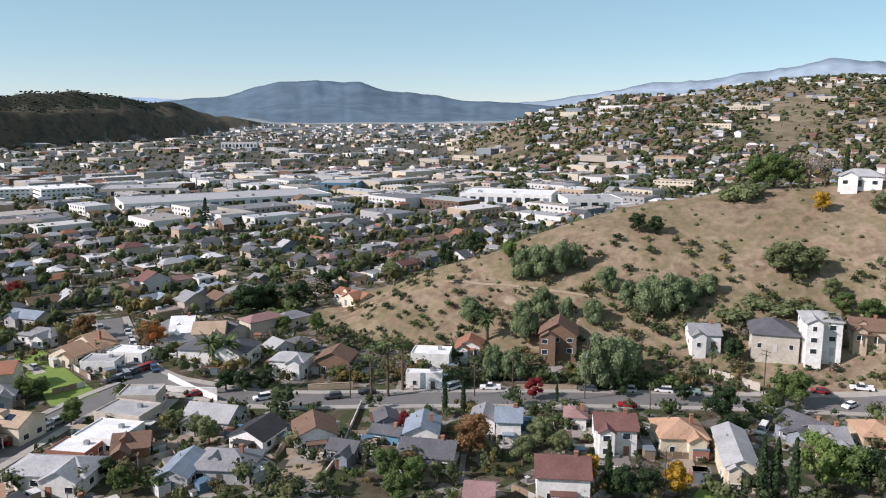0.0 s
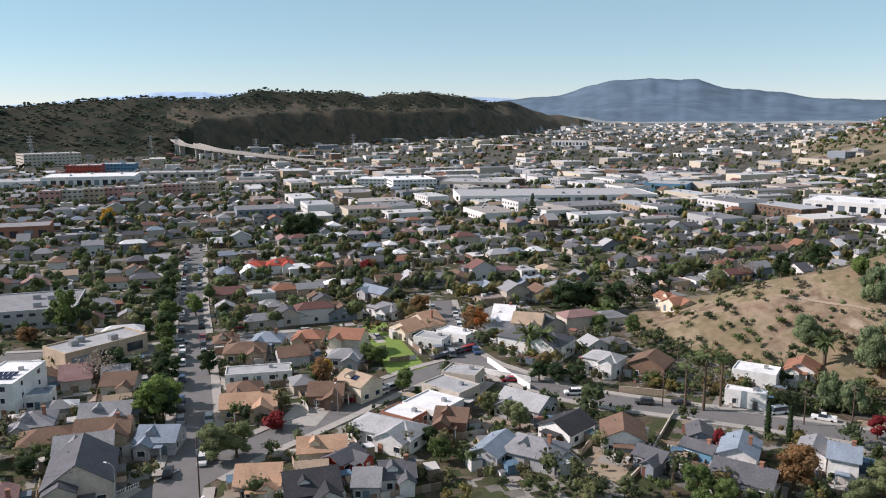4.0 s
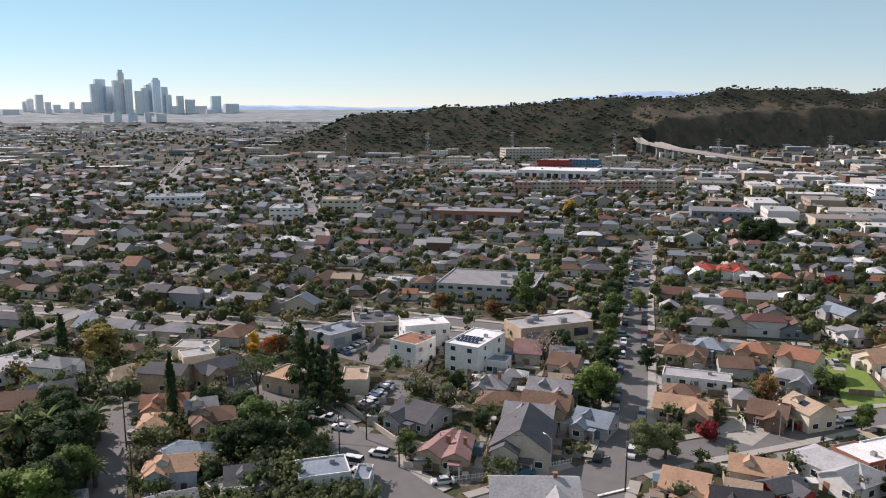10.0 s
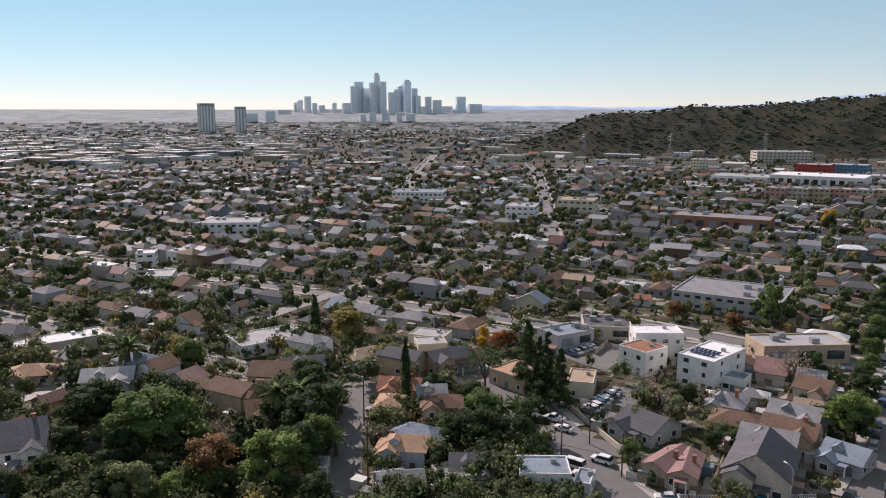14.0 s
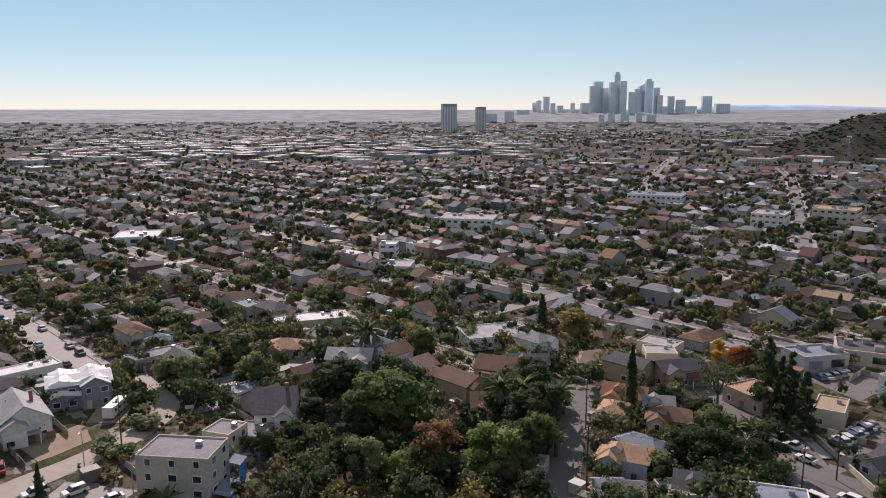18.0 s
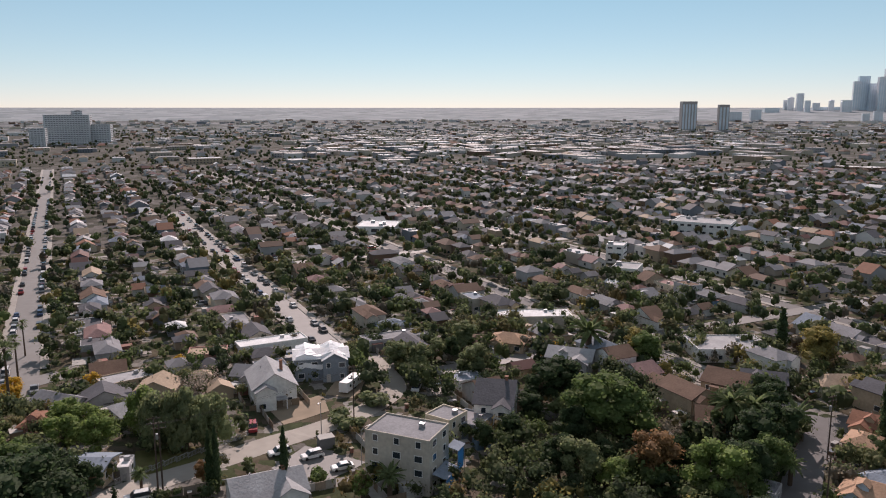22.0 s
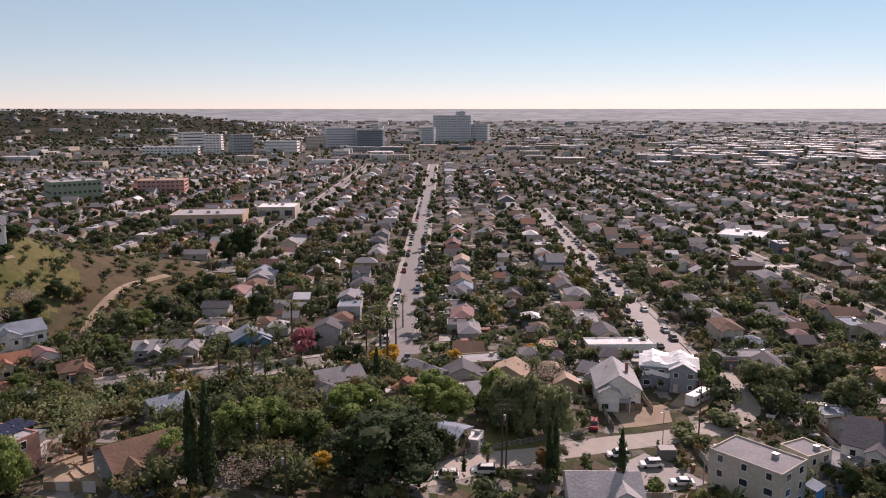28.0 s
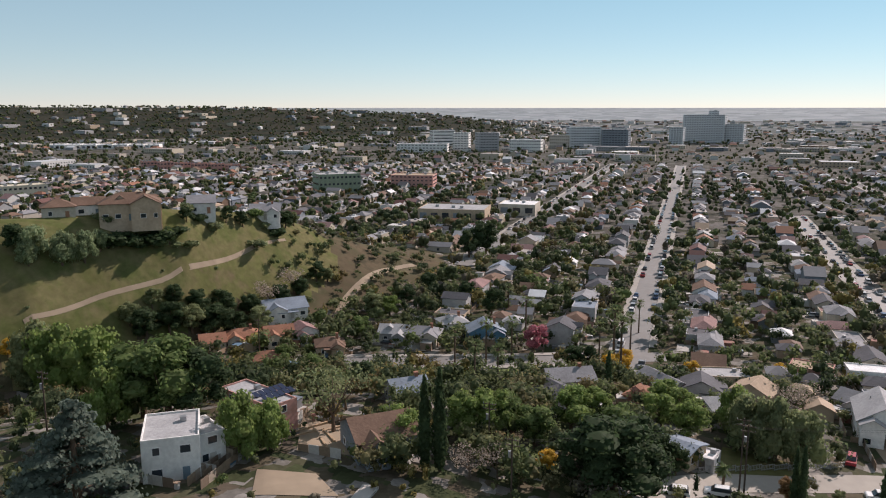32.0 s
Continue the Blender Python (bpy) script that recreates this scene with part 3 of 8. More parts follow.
def roof_shape(s, kind, w, d, h, rise, o=0.45, t=0.16, slot=0):
    """Adds a gable ('gx': ridge along x, 'gy'), hip or shed roof with eaves and thickness; one closed piece."""
    W, D = w / 2 + o, d / 2 + o
    k = rise / (d / 2 if kind in ("gx", "hip") and w >= d or kind == "gx" else w / 2)
    z = h - o * k * 0.8
    if kind == "gx":
        s.add([(-W, -D, z), (W, -D, z), (W, D, z), (-W, D, z), (-W, 0, h + rise), (W, 0, h + rise),
               (-W, -D, z + t), (W, -D, z + t), (W, D, z + t), (-W, D, z + t), (-W, 0, h + rise + t), (W, 0, h + rise + t)],
              [(6, 7, 11, 10), (8, 9, 10, 11), (1, 0, 4, 5), (3, 2, 5, 4), (0, 1, 7, 6), (2, 3, 9, 8), (0, 6, 10, 4), (3, 4, 10, 9), (1, 5, 11, 7), (2, 8, 11, 5)], slot)
    elif kind == "gy":
        s.add([(-W, -D, z), (W, -D, z), (W, D, z), (-W, D, z), (0, -D, h + rise), (0, D, h + rise),
               (-W, -D, z + t), (W, -D, z + t), (W, D, z + t), (-W, D, z + t), (0, -D, h + rise + t), (0, D, h + rise + t)],
              [(6, 10, 11, 9), (7, 8, 11, 10), (0, 3, 5, 4), (2, 1, 4, 5), (3, 0, 6, 9), (1, 2, 8, 7), (0, 4, 10, 6), (1, 7, 10, 4), (3, 9, 11, 5), (2, 5, 11, 8)], slot)
    else:
        g = max(0.3, (w - d) / 2 + 0.3) if w >= d else 0.0
        q = max(0.3, (d - w) / 2 + 0.3) if d > w else 0.0
        top = [(-g, -q, h + rise), (g, q, h + rise)]
        s.add([(-W, -D, z), (W, -D, z), (W, D, z), (-W, D, z), (-W, -D, z + t), (W, -D, z + t), (W, D, z + t), (-W, D, z + t)] + top,
              ([(4, 5, 9, 8), (5, 6, 9), (6, 7, 8, 9), (7, 4, 8)] if w >= d else [(4, 5, 8), (5, 6, 9, 8), (6, 7, 9), (7, 4, 8, 9)]) +
              [(3, 2, 1, 0), (0, 1, 5, 4), (1, 2, 6, 5), (2, 3, 7, 6), (3, 0, 4, 7)], slot)


def wall_shape(s, kind, w, d, h, rise, low=-1.5, slot=0):
    x, y = w / 2, d / 2
    if kind == "gx":
        s.add([(-x, -y, low), (x, -y, low), (x, y, low), (-x, y, low), (-x, -y, h), (x, -y, h), (x, y, h), (-x, y, h), (-x, 0, h + rise), (x, 0, h + rise)],
              [(0, 1, 5, 4), (1, 2, 6, 9, 5), (2, 3, 7, 6), (3, 0, 4, 8, 7)], slot)
    elif kind == "gy":
        s.add([(-x, -y, low), (x, -y, low), (x, y, low), (-x, y, low), (-x, -y, h), (x, -y, h), (x, y, h), (-x, y, h), (0, -y, h + rise), (0, y, h + rise)],
              [(0, 1, 5, 8, 4), (1, 2, 6, 5), (2, 3, 7, 9, 6), (3, 0, 4, 7)], slot)
    else:
        s.box(-x, x, -y, y, low, h, slot)


ROOF_WORDS = {"gx": "gable", "gy": "front gable", "hip": "hipped", "flat": "flat"}
RW = {"lgrey": "pale grey", "dgrey": "dark grey", "terra": "terracotta", "bluegrey": "blue-grey"}


def house(x, y, rot, w, d, h, roof="gx", wall="white", top="grey", rise=None, porch=0, name="house", chimney=0, panes=True, note="", z=None, panels=0):
    """A house with its parts; its front looks along its own -y."""
    root = thing(name, x, y, rot, z)
    TAKEN.append((x, y, 0.40 * (w + d) / 2 + 0.4))
    flat = roof == "flat"
    rise = 0 if flat else rise or 0.24 * (min(w, d) if roof == "hip" else d if roof == "gx" else w)
    storeys = max(1, int(h / 2.7))
    s = Shape()
    base, reach = root.location.z, max(w, d) * 0.5 + 0.5
    low = max(-3.2, min(-1.5, min(ground_z(x + p * reach, y + q * reach) for p, q in ((1, 0), (-1, 0), (0, 1), (0, -1), (0.7, -0.7), (-0.7, -0.7))) - base - 0.5))
    wall_shape(s, roof, w, d, h - (0.35 if flat else 0), rise, low)
    pick = random.Random(int(x * 11 + y * 5))
    wing = not flat and w > 5.6 and d > 5 and pick.random() < 0.72        # a cross wing on the front
    ww_, wp, wx = w * pick.uniform(0.36, 0.48), pick.uniform(1.3, 2.8), w * pick.choice((-0.24, 0.24))
    if wing:
        wr = 0.24 * ww_ + 0.25
        o = len(s.v)
        wall_shape(s, "gy", ww_, d * 0.5 + wp, h - 0.12, wr, low)
        s.moved(pose(wx, -d * 0.25 - wp / 2, 0), o)
    part("wall", s, "wall_" + wall, root)
    s = Shape()
    if flat:
        e = 0.22
        s.box(-w / 2 + e, w / 2 - e, -d / 2 + e, d / 2 - e, h - 0.345, h - 0.28)
        part("roof", s, "roof_" + top, root)
        s = Shape()
        for q in ((-w / 2, w / 2, -d / 2, -d / 2 + e), (-w / 2, w / 2, d / 2 - e, d / 2), (-w / 2, -w / 2 + e, -d / 2 + e, d / 2 - e), (w / 2 - e, w / 2, -d / 2 + e, d / 2 - e)):
            s.box(*q, h - 0.35, h)
        part("parapet", s, "wall_" + wall, root)
        s = Shape()
        s.box(w * 0.15, w * 0.15 + 1.0, d * 0.1, d * 0.1 + 0.9, h - 0.28, h + 0.55)
        part("roof_vent", s, "metal_grey", root, "grey metal rooftop vent box")
    else:
        roof_shape(s, roof, w, d, h, rise)
        if wing:
            o = len(s.v)
            roof_shape(s, "gy", ww_, d * 0.5 + wp, h - 0.12, wr, 0.4, 0.15)
            s.moved(pose(wx, -d * 0.25 - wp / 2, 0), o)
        part("roof", s, "roof_" + top, root)
    rng = random.Random(int(x * 7 + y * 13))
    for f in range(storeys):
        z0 = 0.9 + f * (h / storeys)
        for side, length in (("f", w), ("r", d), ("l", d), ("b", w)):
            n = min(5 if side == "f" else 2, max(1, int(length / 3.4)))
            n = 1 if side == "b" else n
            if not panes:
                n = {"f": min(n, 3), "b": 0, "l": 0}.get(side, 1)
            for k in range(n):
                u = (k + 0.5) / n * length - length / 2
                if side == "f" and f == 0 and k == n // 2:
                    part("door", door_mesh(), None, root, at=pose(u, -d / 2 - (wp if wing and abs(u - wx) < ww_ / 2 - 0.3 else 0.0), 0))
                    if n > 1:
                        continue
                    u -= min(1.6, length * 0.3)
                ww = 1.0 if rng.random() < 0.5 else 1.5
                ahead = wp if wing and abs(u - wx) < ww_ / 2 - 0.3 else 0.0
                at = {"f": pose(u, -d / 2 - ahead, z0), "b": pose(-u, d / 2, z0, 0, 0, 180), "r": pose(w / 2, u, z0, 0, 0, 90), "l": pose(-w / 2, -u, z0, 0, 0, -90)}[side]
                split = side == "f" and panes
                wn_ = part("window", window_mesh(ww, 1.25, not split), None, root, at=at)
                if split:
                    part("pane", pane_mesh(ww, 1.25), None, wn_)
    if panes and not flat:
        part("vent_pipe", vent_mesh(), None, root, at=pose(-w * 0.2, d * 0.16, h + rise * 0.5))
    if panes and storeys == 1 and not flat and rng.random() < 0.45:
        porch = 1
    if panes and not flat and rng.random() < 0.3:
        chimney = 1
    if panes and roof in ("gx", "hip") and rise > 1.4 and rng.random() < 0.3:
        dm = Shape()
        roof_shape(dm, "gy", 2.0, 2.2, 1.3, 0.7, 0.2, 0.1)
        part("dormer_roof", dm, "roof_" + top, root, at=pose(-w * 0.15, -d * 0.2, h + 0.1))
        dm = Shape()
        wall_shape(dm, "gy", 2.0, 2.2, 1.3, 0.7, -0.6)
        part("dormer", dm, "wall_" + wall, root, at=pose(-w * 0.15, -d * 0.2, h + 0.1))
    if chimney:
        s = Shape()
        s.box(w * 0.22, w * 0.22 + 0.7, -0.35, 0.35, h - 0.5, h + rise + 0.8)
        s.box(w * 0.22 - 0.08, w * 0.22 + 0.78, -0.43, 0.43, h + rise + 0.8, h + rise + 0.95)
        part("chimney", s, "brick_red", root)
    if porch:
        s = Shape()
        pw = w * 0.5
        s.box(-pw / 2, pw / 2, -d / 2 - 2.2, -d / 2 - 0.01, 2.5, 2.68)
        part("porch_roof", s, "roof_" + top, root)
        for q in (-1, 1):
            s = Shape()
            s.box(q * (pw / 2 - 0.2) - 0.1, q * (pw / 2 - 0.2) + 0.1, -d / 2 - 2.1, -d / 2 - 1.9, 0, 2.5)
            part("porch_post", s, "trim_white", root)
    if panels:
        for k in range(panels):
            s = Shape()
            s.box(-0.5, 0.5, -0.85, 0.85, 0, 0.06)
            if flat:
                at = pose(-w / 2 + 1.8 + 1.15 * (k % 6), -d * 0.25 + 2.6 * (k // 6), h + 0.12, 14, 0, 0)
            else:
                at = pose(-w / 4 + 1.1 * k, -d / 4, h + rise * 0.5 + 0.2, math.degrees(math.atan(2 * rise / d)), 0, 0)
            part("solar_panel", s, "solar", root, at=at)
    words = f"{RW.get(wall, wall)} {'brick' if wall == 'brick' else 'stucco'} {'one' if storeys == 1 else 'two' if storeys == 2 else 'three'}-storey house with {RW.get(top, top)} {ROOF_WORDS[roof]} roof"
    return tagged(root, note or words.replace("brick brick", "red brick"), "house", "houses of the neighbourhood")


# ---------------------------------------------------------------- trees
def blob_sphere(s, c, r, rng, slot=0, n=7, k=4):
    """A small uneven ball of foliage."""
    v = [(c[0], c[1], c[2] - r[2])]
    for i in range(1, k):
        th = math.pi * i / k
        for j in range(n):
            ph = 2 * math.pi * (j + 0.5 * (i % 2)) / n
            q = rng.uniform(0.75, 1.1)
            v.append((c[0] + r[0] * q * math.sin(th) * math.cos(ph), c[1] + r[1] * q * math.sin(th) * math.sin(ph), c[2] - r[2] * math.cos(th)))
    v.append((c[0], c[1], c[2] + r[2]))
    f = [(0, 1 + (j + 1) % n, 1 + j) for j in range(n)]
    for i in range(k - 2):
        f += [(1 + i * n + j, 1 + i * n + (j + 1) % n, 1 + (i + 1) * n + (j + 1) % n, 1 + (i + 1) * n + j) for j in range(n)]
    o = 1 + (k - 2) * n
    f += [(o + j, o + (j + 1) % n, len(v) - 1) for j in range(n)]
    s.add(v, f, slot)


def leaf_cards(s, centres, radii, count, size, rng, droop=0.0):
    for _ in range(count):
        k = rng.randrange(len(centres))
        c, r = centres[k], radii[k]
        d = Vector((rng.gauss(0, 1), rng.gauss(0, 1), rng.gauss(0, 1) * 0.9 + 0.15)).normalized()
        q = rng.uniform(0.6, 1.16)
        p = Vector((c[0] + d.x * r[0] * q, c[1] + d.y * r[1] * q, c[2] + d.z * r[2] * q))
        nrm = (d + Vector((rng.uniform(-1, 1), rng.uniform(-1, 1), rng.uniform(-1, 1))) * 0.7).normalized()
        a = nrm.orthogonal().normalized() if droop == 0 else Vector((nrm.y, -nrm.x, 0.001)).normalized()
        b = nrm.cross(a)
        if droop:
            b = (b * (1 - droop) + Vector((0, 0, -1)) * droop * 1.6)
        z = size * rng.uniform(0.6, 1.4)
        s.add([tuple(p - a * z * 0.5), tuple(p - b * z * 0.6), tuple(p + a * z * 0.5), tuple(p + b * z * 0.6)], [(0, 1, 2, 3)])


TREE_MESHES = {}


def tree_meshes(kind, variant):
    key = (kind, variant)
    if key in TREE_MESHES:
        return TREE_MESHES[key]
    rng = random.Random(hash_of(kind) + variant * 101)
    t, s = Shape(), Shape()
    if kind == "palm":                       # tall fan palm
        t.rod(0, 0, -0.5, 10.4, 0.28, 0.17, 8)
        for k in range(34):
            ph, el = rng.uniform(0, 6.283), rng.uniform(-0.9, 1.1)
            d = Vector((math.cos(ph) * math.cos(el), math.sin(ph) * math.cos(el), math.sin(el)))
            side = Vector((-math.sin(ph), math.cos(ph), 0))
            L = rng.uniform(1.2, 1.6)
            p = Vector((0, 0, 10.5)) + d * 0.7
            for j in range(-2, 3):
                e = (d + side * j * 0.22).normalized()
                tip = p + e * L - Vector((0, 0, 0.25 + 0.1 * abs(j)))
                m = p + e * L * 0.55
                w = e.cross(Vector((0, 0, 1))).normalized() * 0.10
                s.add([tuple(p), tuple(m + w), tuple(tip), tuple(m - w)], [(0, 1, 2, 3)])
            t.tube((0, 0, 10.4), p, 0.03, 0.02, 3)
    elif kind == "date":                     # stout feather palm
        t.rod(0, 0, -0.5, 5.2, 0.55, 0.5, 9)
        for k in range(46):
            ph, el = rng.uniform(0, 6.283), rng.uniform(-0.5, 1.2)
            d = Vector((math.cos(ph) * math.cos(el), math.sin(ph) * math.cos(el), math.sin(el)))
            side = Vector((-math.sin(ph), math.cos(ph), 0))
            p, L, n = Vector((0, 0, 5.3)), rng.uniform(3.0, 3.8), 5
            for j in range(n):
                q = p + d * (L / n)
                d = (d - Vector((0, 0, 0.20))).normalized()
                w = 0.42 * math.sin(math.pi * (j + 0.8) / (n + 0.8))
                w2 = 0.42 * math.sin(math.pi * (j + 1.8) / (n + 0.8))
                drop = Vector((0, 0, 0.18))
                s.add([tuple(p), tuple(q), tuple(q + side * w2 - drop), tuple(p + side * w - drop)], [(0, 1, 2, 3)])
                s.add([tuple(p), tuple(q), tuple(q - side * w2 - drop), tuple(p - side * w - drop)], [(0, 3, 2, 1)])
                p = q
    elif kind == "cypress":
        t.rod(0, 0, -0.5, 3, 0.22, 0.15, 7)
        cs = [(0, 0, 1.2 + k * 1.1) for k in range(10)]
        rs = [(r, r, 1.1) for r in (0.75, 0.95, 1.05, 1.05, 1.0, 0.95, 0.85, 0.7, 0.5, 0.28)]
        for c, r in zip(cs, rs):
            blob_sphere(s, c, tuple(q * 0.9 for q in r), rng)
        leaf_cards(s, cs, rs, 1100, 0.32, rng, 0.3)
    elif kind == "conifer":                  # layered, drooping boughs
        t.rod(0, 0, -0.5, 13, 0.4, 0.08, 8)
        cs, rs = [], []
        for k in range(11):
            z, r = 1.8 + k * 1.1, 5.2 * (1 - k / 11.5)
            for j in range(max(3, int(7 - k * 0.4))):
                ph = rng.uniform(0, 6.283)
                q = r * rng.uniform(0.45, 0.8)
                cs.append((math.cos(ph) * q, math.sin(ph) * q, z + rng.uniform(-0.3, 0.3)))
                rs.append((r * 0.36 + 0.3, r * 0.36 + 0.3, 0.4))
                t.tube((0, 0, z + 0.3), cs[-1], 0.08, 0.03, 4)
        for c, r in zip(cs, rs):
            blob_sphere(s, c, (r[0] * 0.75, r[1] * 0.75, r[2] * 0.7), rng)
        leaf_cards(s, cs, rs, 4200, 0.34, rng, 0.35)
    elif kind == "bush":
        t.rod(0, 0, -0.3, 0.8, 0.12, 0.08, 6)
        cs = [(rng.uniform(-0.9, 0.9), rng.uniform(-0.9, 0.9), rng.uniform(0.5, 1.2)) for _ in range(5)]
        rs = [(rng.uniform(0.6, 0.95),) * 2 + (rng.uniform(0.5, 0.8),) for _ in cs]
        for c, r in zip(cs, rs):
            blob_sphere(s, c, tuple(q * 0.85 for q in r), rng)
        leaf_cards(s, cs, rs, 420, 0.30, rng)
    elif kind == "bare":
        t.rod(0, 0, -0.5, 2.2, 0.25, 0.16, 7)
        cs = []
        for k in range(9):
            ph, r = rng.uniform(0, 6.283), rng.uniform(1.4, 3)
            p = (math.cos(ph) * r, math.sin(ph) * r, rng.uniform(4, 7))
            t.tube((0, 0, 2.0), p, 0.10, 0.03, 4)
            cs.append(p)
        leaf_cards(s, cs, [(1.5, 1.5, 1.4)] * len(cs), 520, 0.28, rng)
    else:                                    # broad crown or pepper tree
        droop = 0.45 if kind == "pepper" else 0.0
        low, n = (1.5, 15) if kind == "pepper" else (2.0, 14)
        t.rod(0, 0, -0.6, 2.4, 0.30, 0.20, 8)
        lean = (rng.uniform(-0.5, 0.5), rng.uniform(-0.5, 0.5))
        cs, rs = [], []
        for k in range(n):
            z = low + (6.7 - low) * ((k + rng.random()) / n)
            far_out = 2.5 * math.sqrt(max(0.06, 1 - ((z - 3.9) / 3.1) ** 2))
            ph = 2.4 * k + rng.uniform(-0.5, 0.5)
            r = far_out * rng.uniform(0.35, 1.0)
            cs.append((math.cos(ph) * r + lean[0] * z / 6, math.sin(ph) * r + lean[1] * z / 6, z))
            q = rng.uniform(0.75, 1.45)
            rs.append((q, q, q * (1.3 if droop else 0.8)))
            if k % 2:
                t.tube((0, 0, 1.9), (cs[-1][0] * 0.8, cs[-1][1] * 0.8, cs[-1][2] - 0.2), 0.12, 0.04, 5)
        for c, r in zip(cs, rs):
            blob_sphere(s, c, tuple(q * 0.86 for q in r), rng, 0, 7, 4)
        leaf_cards(s, cs, rs, 3400, 0.26, rng, droop)
    TREE_MESHES[key] = (t.mesh("trunk", ["bark"]), s.mesh("crown", ["leaf_green"]))
    return TREE_MESHES[key]


def hash_of(word):
    return sum(ord(c) * (k + 3) for k, c in enumerate(word))


TREE_WORDS = {"broad": "broadleaf tree with a rounded crown", "pepper": "pepper tree with drooping foliage", "cypress": "narrow columnar cypress", "palm": "tall slender fan palm",
              "date": "stout feather palm with arching fronds", "conifer": "layered conifer with drooping boughs", "bush": "low rounded bush", "bare": "leafless twiggy tree"}
LEAF_WORDS = {"green": "green", "dark": "dark green", "olive": "olive-green", "bright": "bright green", "pepper": "grey-green", "red": "crimson", "rust": "rust-brown", "orange": "orange autumn", "amber": "yellowing", "gold": "golden yellow",
              "pink": "pink blossoming", "bare": "brown", "blue": "blue-green", "palm": "dull green"}
tree_count = 0


def tree(x, y, size, kind="broad", leaf="green", wide=1.0, z=None):
    """size: height in metres."""
    global tree_count
    tree_count += 1
    full = {"palm": 11.5, "date": 7.5, "cypress": 12.0, "conifer": 14.0, "bush": 1.9, "bare": 8.0}.get(kind, 8.2)
    t, c = tree_meshes(kind, tree_count % 3)
    root = thing("bush" if kind == "bush" else "palm_tree" if kind in ("palm", "date") else "tree", x, y, (tree_count * 67) % 360, z)
    k = 0.95 * size / full
    root.matrix_basis = root.matrix_basis @ Matrix.Diagonal((k * wide, k * wide, k, 1))
    part("trunk", t, None, root)
    cr = part("crown", c, None, root)
    cr.material_slots[0].link = "OBJECT"
    cr.material_slots[0].material = MATS["leaf_" + leaf]
    return tagged(root, f"{LEAF_WORDS[leaf]} {TREE_WORDS[kind]}", "bush" if kind == "bush" else "tree", "trees and bushes of the neighbourhood")


# ---------------------------------------------------------------- cars
CAR_MESHES = {}


def car_meshes(kind):
    if kind in CAR_MESHES:
        return CAR_MESHES[kind]
    L, W = {"sedan": (4.6, 1.8), "suv": (4.7, 1.9), "van": (5.2, 2.0), "pickup": (5.5, 1.95)}[kind]
    low = [(-L / 2, 0.35), (-L / 2 + 0.05, 0.75), (-L / 2 + 0.25, 0.92), (L / 2 - 0.25, 0.98), (L / 2, 0.8), (L / 2, 0.35)]
    cab = {"sedan": [(-1.05, 0.9), (-0.45, 1.42), (1.0, 1.44), (1.75, 0.95)], "suv": [(-1.15, 0.9), (-0.6, 1.65), (1.9, 1.68), (2.2, 0.95)],
           "van": [(-1.9, 0.9), (-1.4, 1.95), (2.4, 1.98), (2.5, 0.95)], "pickup": [(-1.2, 0.9), (-0.65, 1.72), (0.45, 1.74), (0.7, 0.95)]}[kind]
    body, glass = Shape(), Shape()

    def slab(s, prof, w0, w1, slot=0):
        n = len(prof)
        zt = max(p[1] for p in prof)
        half = [w0 / 2 if p[1] < zt - 0.15 else w1 / 2 for p in prof]
        v = [(p[0], -q, p[1]) for p, q in zip(prof, half)] + [(p[0], q, p[1]) for p, q in zip(prof, half)]
        s.add(v, [tuple(range(n - 1, -1, -1)), tuple(range(n, 2 * n))] + [(k, (k + 1) % n, n + (k + 1) % n, n + k) for k in range(n)], slot)
    slab(body, low, W, W * 0.97)
    slab(body, [(p[0] * 0.94 + 0.03, p[1] if p[1] < 1 else p[1] + 0.03) for p in cab], W * 0.8, W * 0.74)
    slab(glass, [(cab[0][0] - 0.02, cab[0][1] + 0.06), (cab[1][0] - 0.02, cab[1][1] - 0.06), (cab[2][0] + 0.02, cab[2][1] - 0.06), (cab[3][0] + 0.02, cab[3][1] + 0.06)], W * 0.94, W * 0.80)
    if kind == "pickup":
        body.box(0.75, L / 2 - 0.05, -W / 2 + 0.02, -W / 2 + 0.10, 0.9, 1.2)
        body.box(0.75, L / 2 - 0.05, W / 2 - 0.10, W / 2 - 0.02, 0.9, 1.2)
    wheel = Shape()
    n = 10
    ring = [(0.34 * math.cos(6.283 * k / n), 0.34 * math.sin(6.283 * k / n)) for k in range(n)]
    wheel.add([(a, -0.11, b) for a, b in ring] + [(a, 0.11, b) for a, b in ring], [tuple(range(n)), tuple(range(2 * n - 1, n - 1, -1))] + [(k, n + k, n + (k + 1) % n, (k + 1) % n) for k in range(n)])
    CAR_MESHES[kind] = (body.mesh("body", ["car_paint"]), glass.mesh("cabin_glass", ["glass"]), wheel.mesh("wheel", ["rubber"]), L, W)
    return CAR_MESHES[kind]


